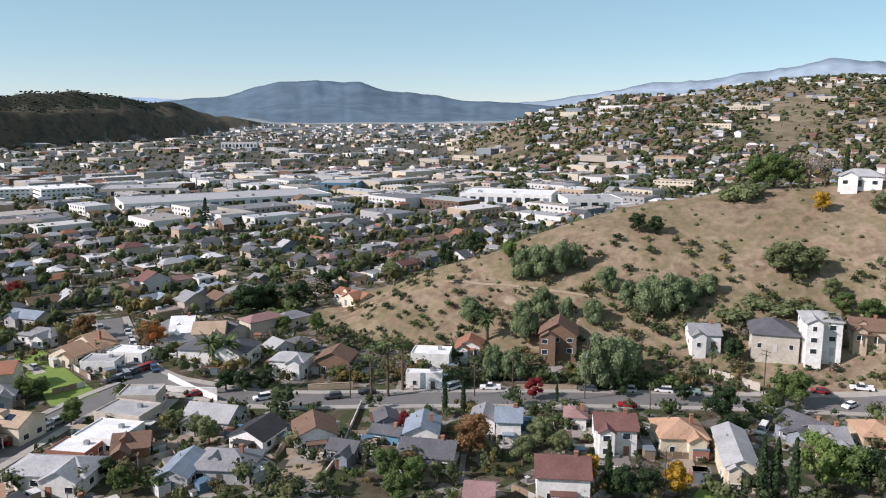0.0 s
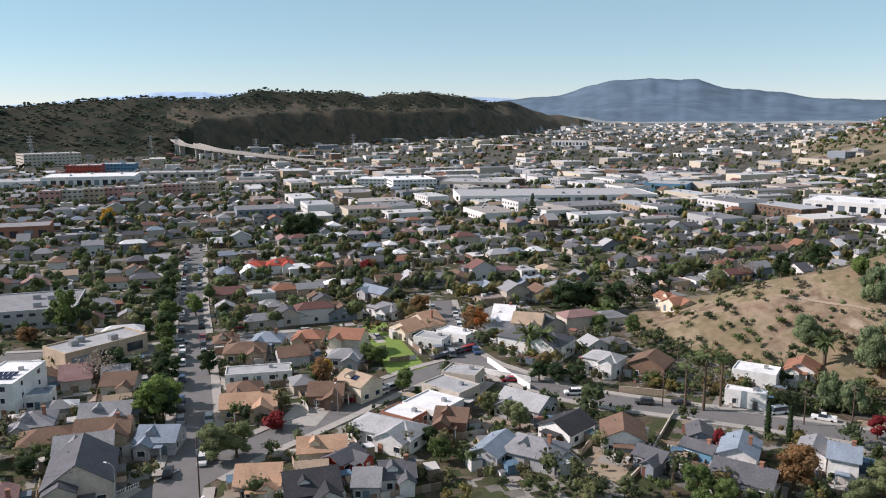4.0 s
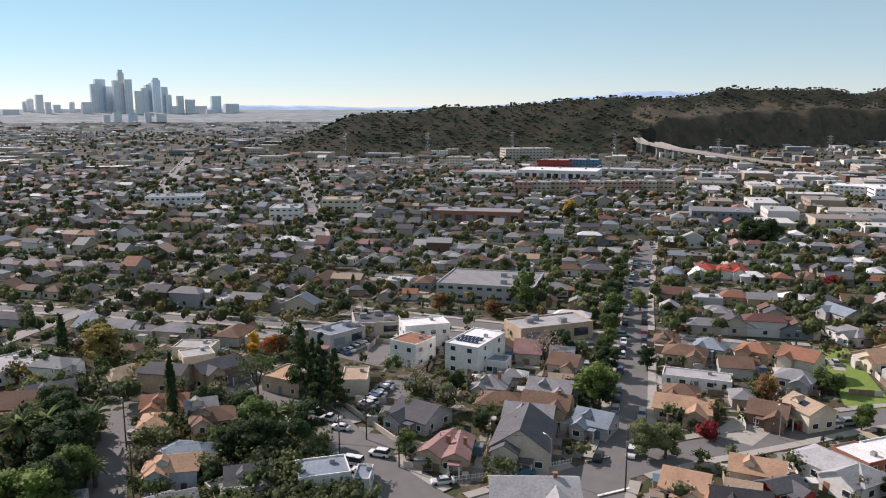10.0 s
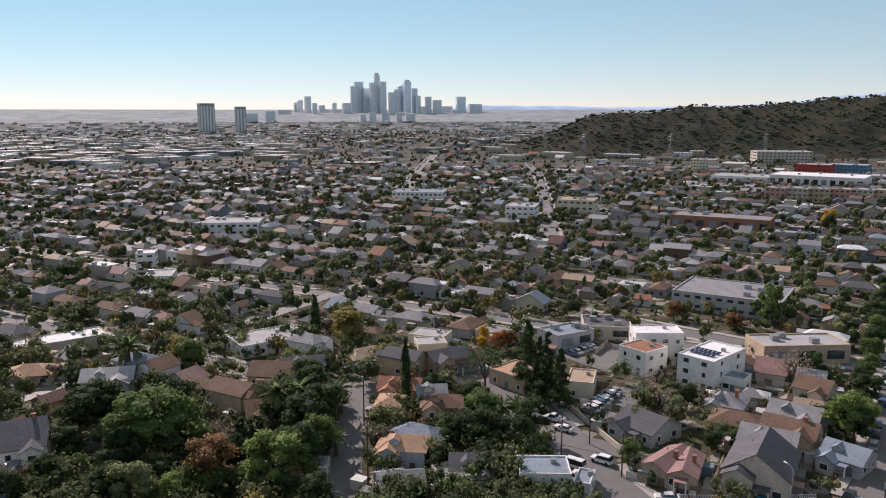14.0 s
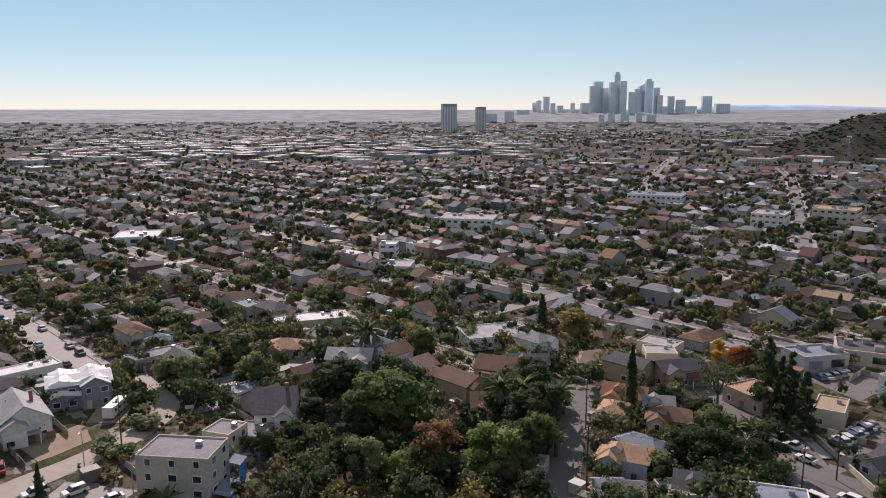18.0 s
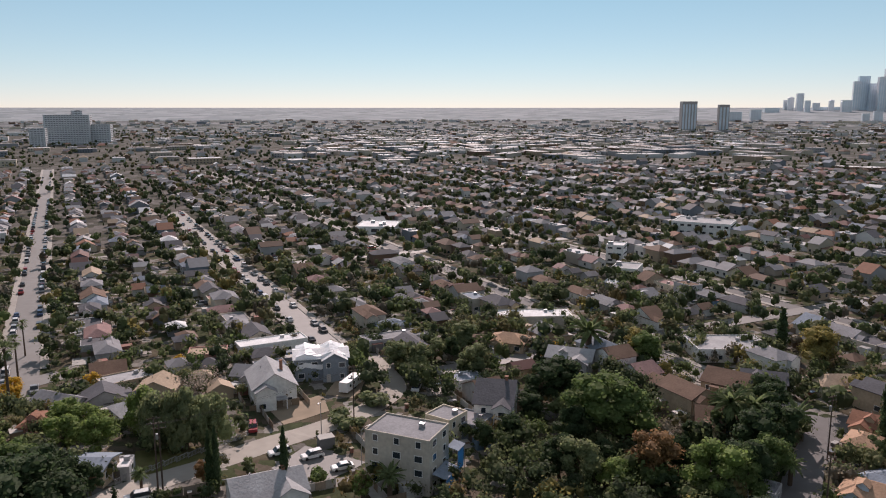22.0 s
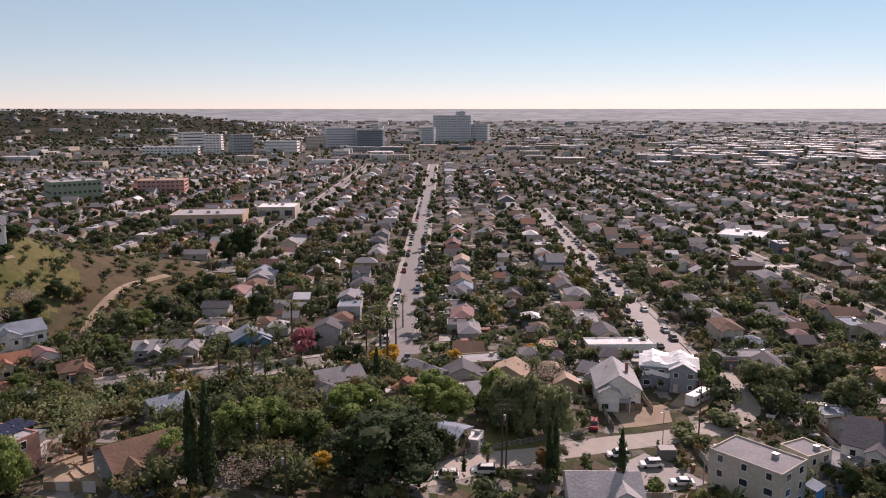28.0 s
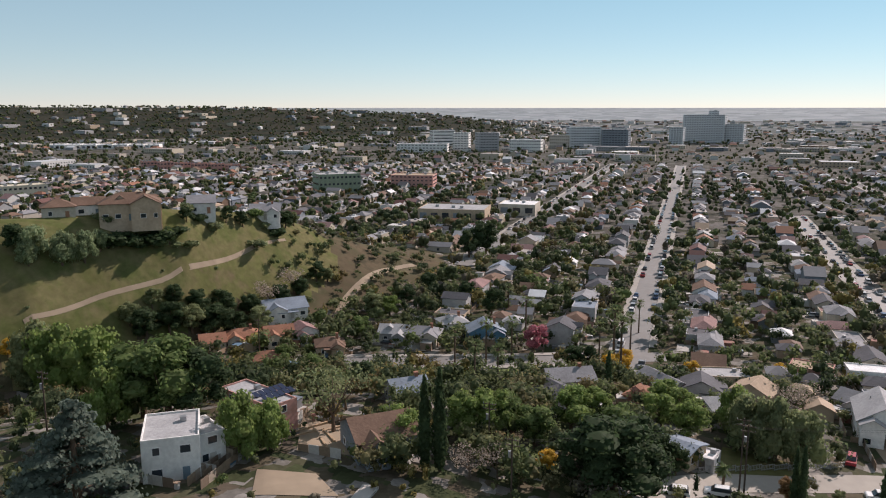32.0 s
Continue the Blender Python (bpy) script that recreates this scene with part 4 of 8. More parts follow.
def car(x, y, rot, kind="sedan", paint="", lift=0.07):
    body, glass, wheel, L, W = car_meshes(kind)
    root = thing("car" if kind != "van" else "van", x, y, rot)
    root.location.z += lift
    b = part("body", body, None, root)
    if paint:
        b.material_slots[0].link = "OBJECT"
        b.material_slots[0].material = MATS["car_" + paint]
    part("cabin_glass", glass, None, root)
    for sx_ in (-0.31, 0.31):
        for sy_ in (-1, 1):
            part("wheel", wheel, None, root, at=pose(sx_ * L, sy_ * (W / 2 - 0.1), 0.34))
    words = {"sedan": "parked sedan", "suv": "parked sport utility car", "van": "parked delivery van", "pickup": "parked pickup truck with open bed"}[kind]
    return tagged(root, f"{paint + ' ' if paint else ''}{words} at the kerb".replace("teal", "pale green"), "car" if kind != "van" else "van", "parked cars")


def parked(line, width, start, stop, gap, rng, fill=0.75):
    """Cars along both kerbs of a road between two distances."""
    line = resample(line, 1.0)
    seg = np.hypot(*np.diff(line, axis=0).T)
    dist = np.concatenate([[0], np.cumsum(seg)])
    for side in (1, -1):
        s = start + rng.uniform(0, gap)
        while s < stop and s < dist[-1] - 2:
            if rng.random() < fill:
                k = int(np.searchsorted(dist, s))
                d = (line[min(k + 2, len(line) - 1)] - line[max(k - 2, 0)])
                d = d / np.hypot(*d)
                p = line[k] + np.array((-d[1], d[0])) * side * (width / 2 - 1.2)
                car(p[0], p[1], math.degrees(math.atan2(d[1], d[0])) + (180 if side > 0 else 0), rng.choice(["sedan", "sedan", "suv", "suv", "pickup", "van"] if rng.random() < 0.6 else ["sedan", "suv"]))
            s += gap + rng.uniform(0, 2)


# ---------------------------------------------------------------- poles
def utility_pole(x, y, rot, h=11.0, arms=2, box_on=False):
    root = thing("utility_pole", x, y, rot)
    s = Shape()
    s.rod(0, 0, -0.6, h, 0.17, 0.11, 8)
    part("pole", s, "pole_wood", root)
    for k in range(arms):
        z = h - 0.4 - k * 0.9
        s = Shape()
        s.box(-1.2, 1.2, -0.17, -0.07, z - 0.06, z + 0.06)
        arm = part("crossarm", s, "pole_wood", root)
        s = Shape()
        for q in (-1.1, -0.5, 0.5, 1.1):
            s.rod(q, -0.12, z + 0.06, z + 0.26, 0.04, 0.03, 6)
        part("insulators", s, "metal_grey", arm)
    if box_on:
        s = Shape()
        s.rod(0.38, 0, h - 3.2, h - 2.2, 0.24, 0.24, 10)
        part("transformer", s, "metal_grey", root, "grey metal transformer can")
    return tagged(root, "dark wooden utility pole with crossarms", "utility pole", "utility poles")


def cable(a, b, sag=0.8, r=0.018):
    a, b = Vector(a), Vector(b)
    s, n = Shape(), 10
    pts = [a.lerp(b, k / n) - Vector((0, 0, sag * 4 * (k / n) * (1 - k / n))) for k in range(n + 1)]
    for p, q in zip(pts[:-1], pts[1:]):
        s.tube(p, q, r, r, 3)
    ob = new("cable", s.mesh("cable", ["rubber"]))
    return tagged(ob, "thin black overhead cable between poles", "cable", kind="structure")


def street_lamp(x, y, rot, h=8.0):
    root = thing("street_lamp", x, y, rot)
    s = Shape()
    s.rod(0, 0, -0.3, h, 0.11, 0.07, 8)
    part("pole", s, "metal_grey", root)
    s = Shape()
    s.tube((0, 0, h - 0.1), (0.9, 0, h + 0.45), 0.05, 0.045, 6)
    s.tube((0.9, 0, h + 0.45), (1.9, 0, h + 0.5), 0.045, 0.04, 6)
    part("arm", s, "metal_grey", root)
    s = Shape()
    s.box(1.7, 2.4, -0.14, 0.14, h + 0.42, h + 0.56)
    part("lamp_head", s, "trim_white", root)
    return tagged(root, "grey metal street lamp with one curved arm", "street lamp", "street lamps")


# ---------------------------------------------------------------- houses near the camera
house(-93.0, 127.4, 3, 16.2, 8.5, 3.2, "hip", "white", "lgrey")
house(-95.4, 137.1, -2, 8.8, 6.8, 3.0, "flat", "brick", "white")
house(-92.6, 144.7, -4, 10.6, 10.2, 3.5, "flat", "white", "white")
house(-94.3, 155.5, -7, 11.8, 8.5, 4.0, "flat", "beige", "lgrey")
house(-96.5, 165.3, 10, 9.2, 7.6, 4.5, "flat", "beige", "lgrey")
house(-84.1, 139.5, 22, 6.9, 7.6, 3.5, "gx", "brick", "brown")
house(-74.3, 157.2, -5, 11.4, 9.3, 3.0, "gx", "grey", "lgrey")
house(-60.9, 149.4, -13, 8.4, 9.3, 3.0, "gy", "white", "black", porch=1)
house(-61.6, 135.0, 3, 11.7, 9.3, 3.0, "hip", "grey", "grey")
house(-69.1, 131.3, 2, 6.1, 10.2, 3.0, "gy", "grey", "bluegrey")
house(-40.4, 144.9, -11, 6.0, 5.1, 2.8, "gx", "slate", "dgrey")
house(-48.8, 150.9, 21, 8.8, 9.3, 3.6, "gy", "white", "brown")
house(-25.9, 154.5, 5, 7.1, 9.3, 4.0, "gy", "white", "bluegrey")
house(-23.0, 145.3, -3, 11.0, 8.5, 3.0, "gx", "white", "dgrey")
house(-33.2, 153.2, -12, 6.6, 4.2, 3.0, "gx", "blue", "dgrey")
house(-35.1, 160.5, 18, 5.0, 6.0, 3.0, "gy", "slate", "dgrey")
house(-31.6, 204.9, 0, 10.7, 7.6, 5.0, "flat", "white", "white")
house(-31.1, 189.0, 3, 9.4, 3.4, 4.2, "flat", "white", "white")
house(-57.4, 198.7, 0, 9.5, 8.5, 4.0, "gy", "brown", "brown")
house(-68.8, 194.2, -3, 9.5, 6.8, 4.6, "hip", "white", "lgrey")
house(-92.5, 201.3, -1, 20.3, 10.2, 4.8, "hip", "white", "dgrey")
house(-121.6, 189.7, 7, 9.6, 6.8, 3.6, "flat", "white", "lgrey")
house(-118.3, 198.7, -3, 11.0, 6.8, 3.4, "flat", "white", "white")
house(-134.8, 195.4, -13, 9.8, 6.8, 3.0, "gy", "cream", "orange")
house(-133.5, 204.3, -22, 13.1, 6.8, 3.0, "gy", "cream", "orange")
house(-21.9, 214.4, -0, 7.5, 7.6, 3.0, "gy", "white", "terra")
house(3.6, 214.6, -4, 10.2, 10.2, 6.0, "gy", "brown", "brown", rise=3.2)
house(43.4, 215.5, 0, 8.1, 8.5, 4.0, "gx", "white", "grey")
house(61.4, 214.0, -8, 11.8, 14.0, 4.6, "hip", "beige", "dgrey")
house(72.5, 211.1, -9, 9.4, 10.2, 9.0, "hip", "white", "lgrey", rise=1.6)
house(84.9, 213.5, -11, 8.3, 9.3, 3.4, "gx", "tan", "brown")
house(14.8, 158.0, 2, 8.4, 8.5, 5.6, "gx", "white", "maroon")
house(28.5, 160.3, 5, 9.8, 10.2, 4.0, "hip", "cream", "orange")
house(3.6, 136.1, 2, 9.6, 9.3, 5.2, "gx", "white", "maroon")
house(37.6, 149.8, -4, 6.0, 18.0, 5.0, "gy", "cream", "lgrey")
house(56.9, 167.7, -51, 9.8, 8.5, 3.2, "gx", "slate", "dgrey")
house(59.0, 162.4, 3, 6.9, 9.3, 3.2, "gx", "cream", "grey")
house(7.0, 166.5, -2, 4.7, 6.0, 4.0, "hip", "white", "mauve")
house(-7.7, 160.1, 3, 5.3, 7.6, 5.0, "gx", "white", "bluegrey")
house(-13.2, 162.3, -1, 5.4, 7.6, 4.0, "gy", "white", "grey")
house(69.5, 164.9, 1, 7.7, 8.5, 4.4, "hip", "tan", "orange")
house(-11.1, 128.7, -1, 5.0, 7.6, 3.0, "gx", "cream", "mauve")
house(-155.0, 212.0, -9, 12.9, 7.6, 3.0, "hip", "white", "grey")
house(-173.1, 230.7, -12, 12.9, 7.6, 3.0, "gx", "grey", "bluegrey")
house(-112.3, 219.6, 18, 6.6, 14.0, 4.5, "gx", "cream", "white")
house(-102.8, 217.8, 16, 9.1, 10.2, 4.5, "gx", "cream", "tan")
house(-118.2, 217.5, -1, 8.4, 7.6, 4.0, "gy", "white", "lgrey")
house(-69.0, 263.7, -36, 15.4, 6.0, 3.0, "gx", "cream", "terra")
house(104.0, 276.8, -21, 13.0, 9.0, 3.6, "hip", "white", "lgrey")
house(-145.0, 140.6, 44, 17.1, 6.8, 3.0, "flat", "white", "lgrey")
house(-137.3, 128.3, 47, 8.2, 7.6, 3.0, "hip", "cream", "brown")
house(-130.0, 122.5, 42, 12.5, 8.5, 3.0, "gx", "tan", "orange")
house(-153.4, 170.1, 28, 8.5, 7.6, 3.6, "hip", "tan", "terra")
house(-140.2, 172.7, 20, 9.4, 8.5, 5.0, "gx", "cream", "terra")
house(-161.1, 151.3, 42, 11.4, 8.5, 3.0, "hip", "tan", "brown")
house(-172.9, 154.9, 48, 7.0, 7.6, 3.0, "hip", "cream", "brown")
house(-163.1, 162.7, 32, 8.8, 8.5, 3.0, "hip", "grey", "bluegrey")
house(-114.6, 144.8, -7, 8.8, 7.6, 4.4, "gx", "cream", "tan", panels=4)
house(-119.3, 138.0, 34, 8.2, 8.5, 3.0, "gx", "brown", "brown")
house(-100.5, 96.5, 38, 8.0, 9.3, 3.0, "gx", "cream", "orange")
house(-98.9, 112.4, 41, 9.5, 7.6, 3.4, "gx", "cream", "orange")
house(-92.6, 111.6, 85, 7.0, 5.1, 2.8, "gx", "red", "dgrey")
house(-90.6, 99.5, 49, 9.7, 10.2, 3.0, "gx", "white", "black")
house(-82.7, 106.5, 32, 4.8, 7.6, 3.0, "gx", "grey", "grey")
house(-80.0, 112.0, 40, 6.4, 7.6, 3.0, "gx", "white", "dgrey")
house(-94.2, 103.9, 42, 5.7, 6.8, 2.8, "gx", "cream", "tan")
house(-133.0, 162.6, 26, 9.2, 7.6, 3.0, "hip", "grey", "grey")
house(-187.0, 44.9, 36, 12.0, 10.2, 4.2, "flat", "tan", "orange")
house(-179.4, 59.2, 67, 6.5, 10.2, 4.5, "flat", "cream", "tan")
house(-193.7, 81.0, 29, 9.2, 9.3, 7.0, "flat", "white", "terra", name='clinic_wing')
house(-182.5, 95.3, 35, 10.0, 17.0, 8.5, "flat", "white", "white", panels=12, name='clinic')
house(-205.5, 89.7, 81, 13.7, 8.5, 8.0, "flat", "white", "white", name='clinic_wing')
house(-176.1, 98.9, 45, 5.8, 6.0, 4.0, "flat", "white", "bluegrey")
house(-152.1, 65.4, 29, 10.3, 10.2, 3.0, "gx", "grey", "dgrey")
house(-133.9, 62.2, 37, 5.7, 11.0, 3.0, "gy", "tan", "mauve")
house(-131.5, 64.8, 57, 5.1, 11.0, 3.0, "gy", "tan", "mauve")
house(-128.2, 78.4, 51, 11.5, 14.0, 4.5, "gy", "beige", "dgrey", rise=4)
house(-141.9, 92.8, 45, 10.7, 8.5, 4.5, "gx", "tan", "brown")
house(-138.7, 86.1, 50, 10.6, 8.5, 4.2, "gx", "beige", "grey")
house(-162.0, 89.0, 50, 8.4, 8.5, 3.0, "hip", "grey", "grey")
house(-150.7, 99.5, 45, 10.4, 8.5, 4.0, "gx", "slate", "grey")
house(-165.9, 114.0, 40, 7.7, 8.5, 4.0, "gx", "beige", "brown")
house(-131.8, 98.9, 34, 8.0, 8.5, 3.0, "gx", "grey", "bluegrey")
house(-131.1, 36.4, 81, 9.5, 7.6, 5.0, "flat", "white", "bluegrey")
house(-129.6, 43.9, 62, 3.1, 6.0, 3.0, "flat", "white", "bluegrey")
house(-137.4, 24.2, 80, 8.8, 8.5, 3.0, "gx", "beige", "dgrey")
house(-164.1, 21.5, 83, 9.1, 7.6, 5.4, "hip", "tan", "brown")
house(-169.7, 19.8, 88, 6.5, 6.0, 6.0, "gx", "cream", "grey")
house(-145.1, 11.2, 76, 9.6, 7.6, 4.5, "hip", "paleblue", "orange")
house(-168.4, 10.0, 75, 5.6, 7.6, 4.5, "hip", "tan", "orange")
house(-180.2, 13.5, 74, 10.0, 7.6, 4.0, "gx", "tan", "terra")
house(-213.2, 24.6, 94, 8.5, 7.6, 5.0, "flat", "cream", "lgrey")
house(-200.3, 27.5, 114, 11.8, 7.6, 4.5, "gx", "tan", "dgrey")
house(-196.4, -59.6, 95, 12.2, 8.5, 4.0, "gx", "grey", "lgrey")
house(-198.1, -18.9, 78, 10.5, 10.2, 3.0, "gx", "tan", "brown")
house(-201.8, -11.1, 96, 10.5, 7.6, 3.5, "gx", "grey", "dgrey")
house(-205.7, -81.8, 96, 11.0, 8.5, 3.0, "hip", "tan", "orange")
house(-233.9, -84.4, 120, 25.1, 10.2, 4.0, "flat", "beige", "white")
house(-228.3, -23.0, 117, 21.3, 14.0, 4.0, "flat", "white", "lgrey")
house(-171.5, -18.3, 100, 8.8, 9.3, 3.0, "gx", "tan", "brown")
house(-172.7, -9.9, 93, 7.1, 7.6, 3.0, "hip", "blue", "brown")
house(-144.6, -65.9, 87, 7.2, 7.6, 4.0, "flat", "slate", "grey")
house(-155.3, -64.5, 106, 8.5, 14.0, 6.0, "gx", "white", "dgrey")
house(-142.1, -6.3, 81, 5.0, 5.1, 3.0, "flat", "grey", "grey")
house(-132.2, 10.6, 91, 6.1, 7.6, 3.0, "gx", "beige", "grey")
house(-141.9, -119.0, 138, 10.2, 14.0, 5.0, "gy", "white", "lgrey", rise=3.4)
house(-147.0, -130.4, 107, 6.4, 7.6, 3.4, "gx", "grey", "grey")
house(-161.5, -118.1, 128, 14.0, 9.3, 6.0, "gx", "slate", "white", rise=1.2, note='two-storey house under renovation beneath white sheeting')
house(-170.8, -142.3, 145, 19.9, 6.8, 4.0, "flat", "white", "white")
house(-129.5, -154.6, 155, 13.6, 7.6, 4.0, "flat", "tan", "lgrey")
house(-127.4, -141.3, 121, 9.1, 7.6, 4.0, "gy", "tan", "tan")
house(-114.8, -134.8, 158, 9.2, 8.5, 3.0, "hip", "white", "lgrey")
house(-110.7, -154.3, 94, 12.5, 7.6, 3.0, "gx", "grey", "grey")
house(-96.6, -141.2, 121, 6.5, 7.6, 3.6, "hip", "pink", "terra")
house(-85.9, -113.4, 115, 7.0, 6.8, 3.0, "gx", "tan", "bluegrey", rise=0.8)
house(-90.2, -111.4, 128, 4.3, 5.1, 2.6, "flat", "grey", "white")
house(-97.9, -84.1, 142, 12.4, 9.3, 4.5, "gx", "white", "lgrey")
house(-155.8, -152.7, 129, 10.5, 7.6, 3.5, "flat", "pink", "tan")
house(-193.7, -114.1, 143, 20.1, 6.8, 3.2, "flat", "grey", "grey")
house(3.4, -122.8, 178, 8.5, 11.0, 7.0, "flat", "white", "lgrey")
house(-1.3, -124.6, -159, 4.3, 7.6, 5.5, "flat", "white", "lgrey")
house(-11.3, -136.8, -149, 5.9, 15.0, 5.5, "flat", "pink", "lgrey", panels=12)
house(-29.8, -120.4, -175, 10.7, 10.2, 4.0, "gx", "slate", "brown")
house(-41.3, -142.9, -177, 7.4, 7.6, 3.0, "gx", "grey", "bluegrey")
house(-73.3, -135.4, 99, 12.3, 8.5, 3.0, "gx", "slate", "dgrey")
house(-86.7, -159.0, 171, 11.3, 8.5, 3.6, "gx", "beige", "grey")
house(-68.0, -216.5, 151, 10.4, 7.6, 3.4, "hip", "beige", "grey")
house(-60.5, -222.1, 154, 8.7, 7.6, 3.0, "gx", "grey", "lgrey")
house(-6.6, -230.2, -177, 7.2, 7.6, 3.0, "gx", "cream", "terra")
house(-15.5, -233.4, 179, 9.9, 7.6, 3.0, "hip", "beige", "terra")
house(-26.0, -230.8, -179, 8.4, 7.6, 3.6, "gx", "cream", "terra")
house(-33.4, -230.1, -170, 8.1, 6.8, 3.6, "gy", "white", "mauve")
house(-21.0, -208.5, 167, 7.6, 7.6, 3.0, "hip", "tan", "terra")
house(-39.0, -215.8, 173, 8.1, 7.6, 3.0, "hip", "tan", "brown")
house(-30.5, -253.7, -173, 14.1, 10.2, 3.4, "gx", "white", "bluegrey")
house(-86.9, -213.0, 168, 11.3, 7.6, 3.4, "gy", "blue", "bluegrey")
house(-80.6, -225.8, -179, 8.7, 7.6, 3.4, "hip", "white", "lgrey")
house(14.6, -253.1, -177, 17.5, 12.0, 5.2, "hip", "tan", "brown")
house(34.5, -252.4, -172, 9.0, 9.0, 3.4, "hip", "beige", "brown")
house(26.5, -256.4, -174, 9.0, 8.0, 3.4, "gx", "white", "brown")
house(-29.6, -290.0, 174, 10.7, 9.0, 3.2, "gx", "white", "grey")
house(-75.8, -477.9, 171, 15.7, 9.0, 3.0, "hip", "white", "lgrey")
house(-6.7, -270.5, 179, 8.7, 9.0, 3.6, "gx", "white", "grey")
house(-119.7, -68.0, 93, 13.4, 8.9, 11.0, "flat", "beige", "grey", note='plain three-storey apartment block with a flat grey roof', name='apartment_block')
house(-245.8, 239.5, 31, 7.9, 8.5, 4.0, "hip", "white", "red")
house(-239.3, 247.5, 49, 12.0, 8.5, 4.0, "hip", "white", "red")
house(-140.2, -69.9, 81, 6.4, 6.8, 6.0, "flat", "cream", "grey")
house(-132.5, 7.6, 101, 4.6, 7.6, 3.0, "gx", "grey", "lgrey")
house(-134.8, 20.5, 105, 7.9, 6.8, 3.4, "flat", "cream", "grey")
house(-221.1, 25.5, 62, 11.1, 7.6, 5.0, "flat", "cream", "lgrey")
house(-208.8, 5.7, 118, 11.5, 7.6, 3.2, "hip", "cream", "tan")
house(-201.5, 31.8, 109, 11.1, 7.6, 3.4, "gx", "slate", "brown")
house(-108.3, 68.4, 64, 15.3, 9.3, 4.0, "gx", "grey", "lgrey")

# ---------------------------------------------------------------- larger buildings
# walls of the far hospital, paled by haze put into the base colour
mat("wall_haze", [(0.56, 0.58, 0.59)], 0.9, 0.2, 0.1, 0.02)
# skyline tones, all but tower_3 lightened to carry the distance haze in base colour
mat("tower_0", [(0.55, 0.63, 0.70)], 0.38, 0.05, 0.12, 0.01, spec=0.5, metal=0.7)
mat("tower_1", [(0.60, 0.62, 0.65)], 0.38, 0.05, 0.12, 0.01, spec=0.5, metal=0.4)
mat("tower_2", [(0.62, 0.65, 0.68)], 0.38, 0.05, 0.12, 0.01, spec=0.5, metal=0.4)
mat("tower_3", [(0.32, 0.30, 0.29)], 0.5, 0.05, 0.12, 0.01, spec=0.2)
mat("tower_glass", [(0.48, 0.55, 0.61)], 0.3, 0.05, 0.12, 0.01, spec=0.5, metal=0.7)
mat("roof_cream", [(0.60, 0.54, 0.42)], 0.8, 0.5, 0.15)


def block(x, y, rot, w, d, h, floors, wall, top, note):
    """A larger flat-roofed building with window bands on each storey."""
    root = thing("building", x, y, rot)
    TAKEN.append((x, y, 0.45 * (w + d) / 2 + 4))
    if w > 2.2 * d:
        for q in (-0.33, 0.33):
            TAKEN.append((x + math.cos(radians(rot)) * q * w, y + math.sin(radians(rot)) * q * w, d / 2 + 6))
    s = Shape()
    s.box(-w / 2, w / 2, -d / 2, d / 2, -2, h - 0.5)
    part("wall", s, "wall_" + wall, root)
    s = Shape()
    s.box(-w / 2 + 0.4, w / 2 - 0.4, -d / 2 + 0.4, d / 2 - 0.4, h - 0.5, h - 0.4)
    part("roof", s, "roof_" + top, root)
    s = Shape()
    for q in ((-w / 2, w / 2, -d / 2, -d / 2 + 0.4), (-w / 2, w / 2, d / 2 - 0.4, d / 2), (-w / 2, -w / 2 + 0.4, -d / 2 + 0.4, d / 2 - 0.4), (w / 2 - 0.4, w / 2, -d / 2 + 0.4, d / 2 - 0.4)):
        s.box(*q, h - 0.5, h)
    part("parapet", s, "wall_" + wall, root)
    step = h / floors
    if floors == 1:
        n = max(2, min(16, int(w / 7)))
        for k in range(n):
            s = Shape()
            u = (k + 0.5) / n * w - w / 2
            s.box(u - w / n * 0.3, u + w / n * 0.3, -d / 2 - 0.08, -d / 2 + 0.05, h * 0.25, h * 0.7)
            part("window" if k % 3 else "loading_door", s, "glass" if k % 3 else "wall_slate", root)
    else:
        n = max(2, min(14, int(w / 3.6)))
        for f in range(floors):
            z0 = f * step
            for k in range(n if floors < 5 else 1):
                s = Shape()
                u, half = ((k + 0.5) / n * w - w / 2, w / n * 0.26) if floors < 5 else (0, w * 0.46)
                s.box(u - half, u + half, -d / 2 - 0.08, -d / 2 + 0.05, z0 + step * 0.34, z0 + step * 0.64)
                part("window", s, "glass", root)
            s = Shape()
            s.box(-w / 2 - 0.08, w / 2 + 0.08, -d * 0.42, d * 0.42, z0 + step * 0.36, z0 + step * 0.62)
            part("window_band", s, "glass", root)
    if floors >= 6:
        for k in range(int(w / 5)):
            s = Shape()
            u = (k + 0.5) / int(w / 5) * w - w / 2
            s.box(u - 0.8, u + 0.8, -d / 2 - 0.6, -d / 2 + 0.1, 0, h)
            part("pier", s, "wall_" + wall, root)
    r = random.Random(int(x + y))
    for _ in range(3 if w > 12 else 1):
        a, b = r.uniform(-0.38, 0.38) * w, r.uniform(-0.3, 0.3) * d
        s = Shape()
        s.box(a - 1.1, a + 1.1, b - 0.9, b + 0.9, h - 0.4, h + 1.1)
        part("roof_vent", s, "metal_grey", root)
    return tagged(root, note, "building", "larger buildings")


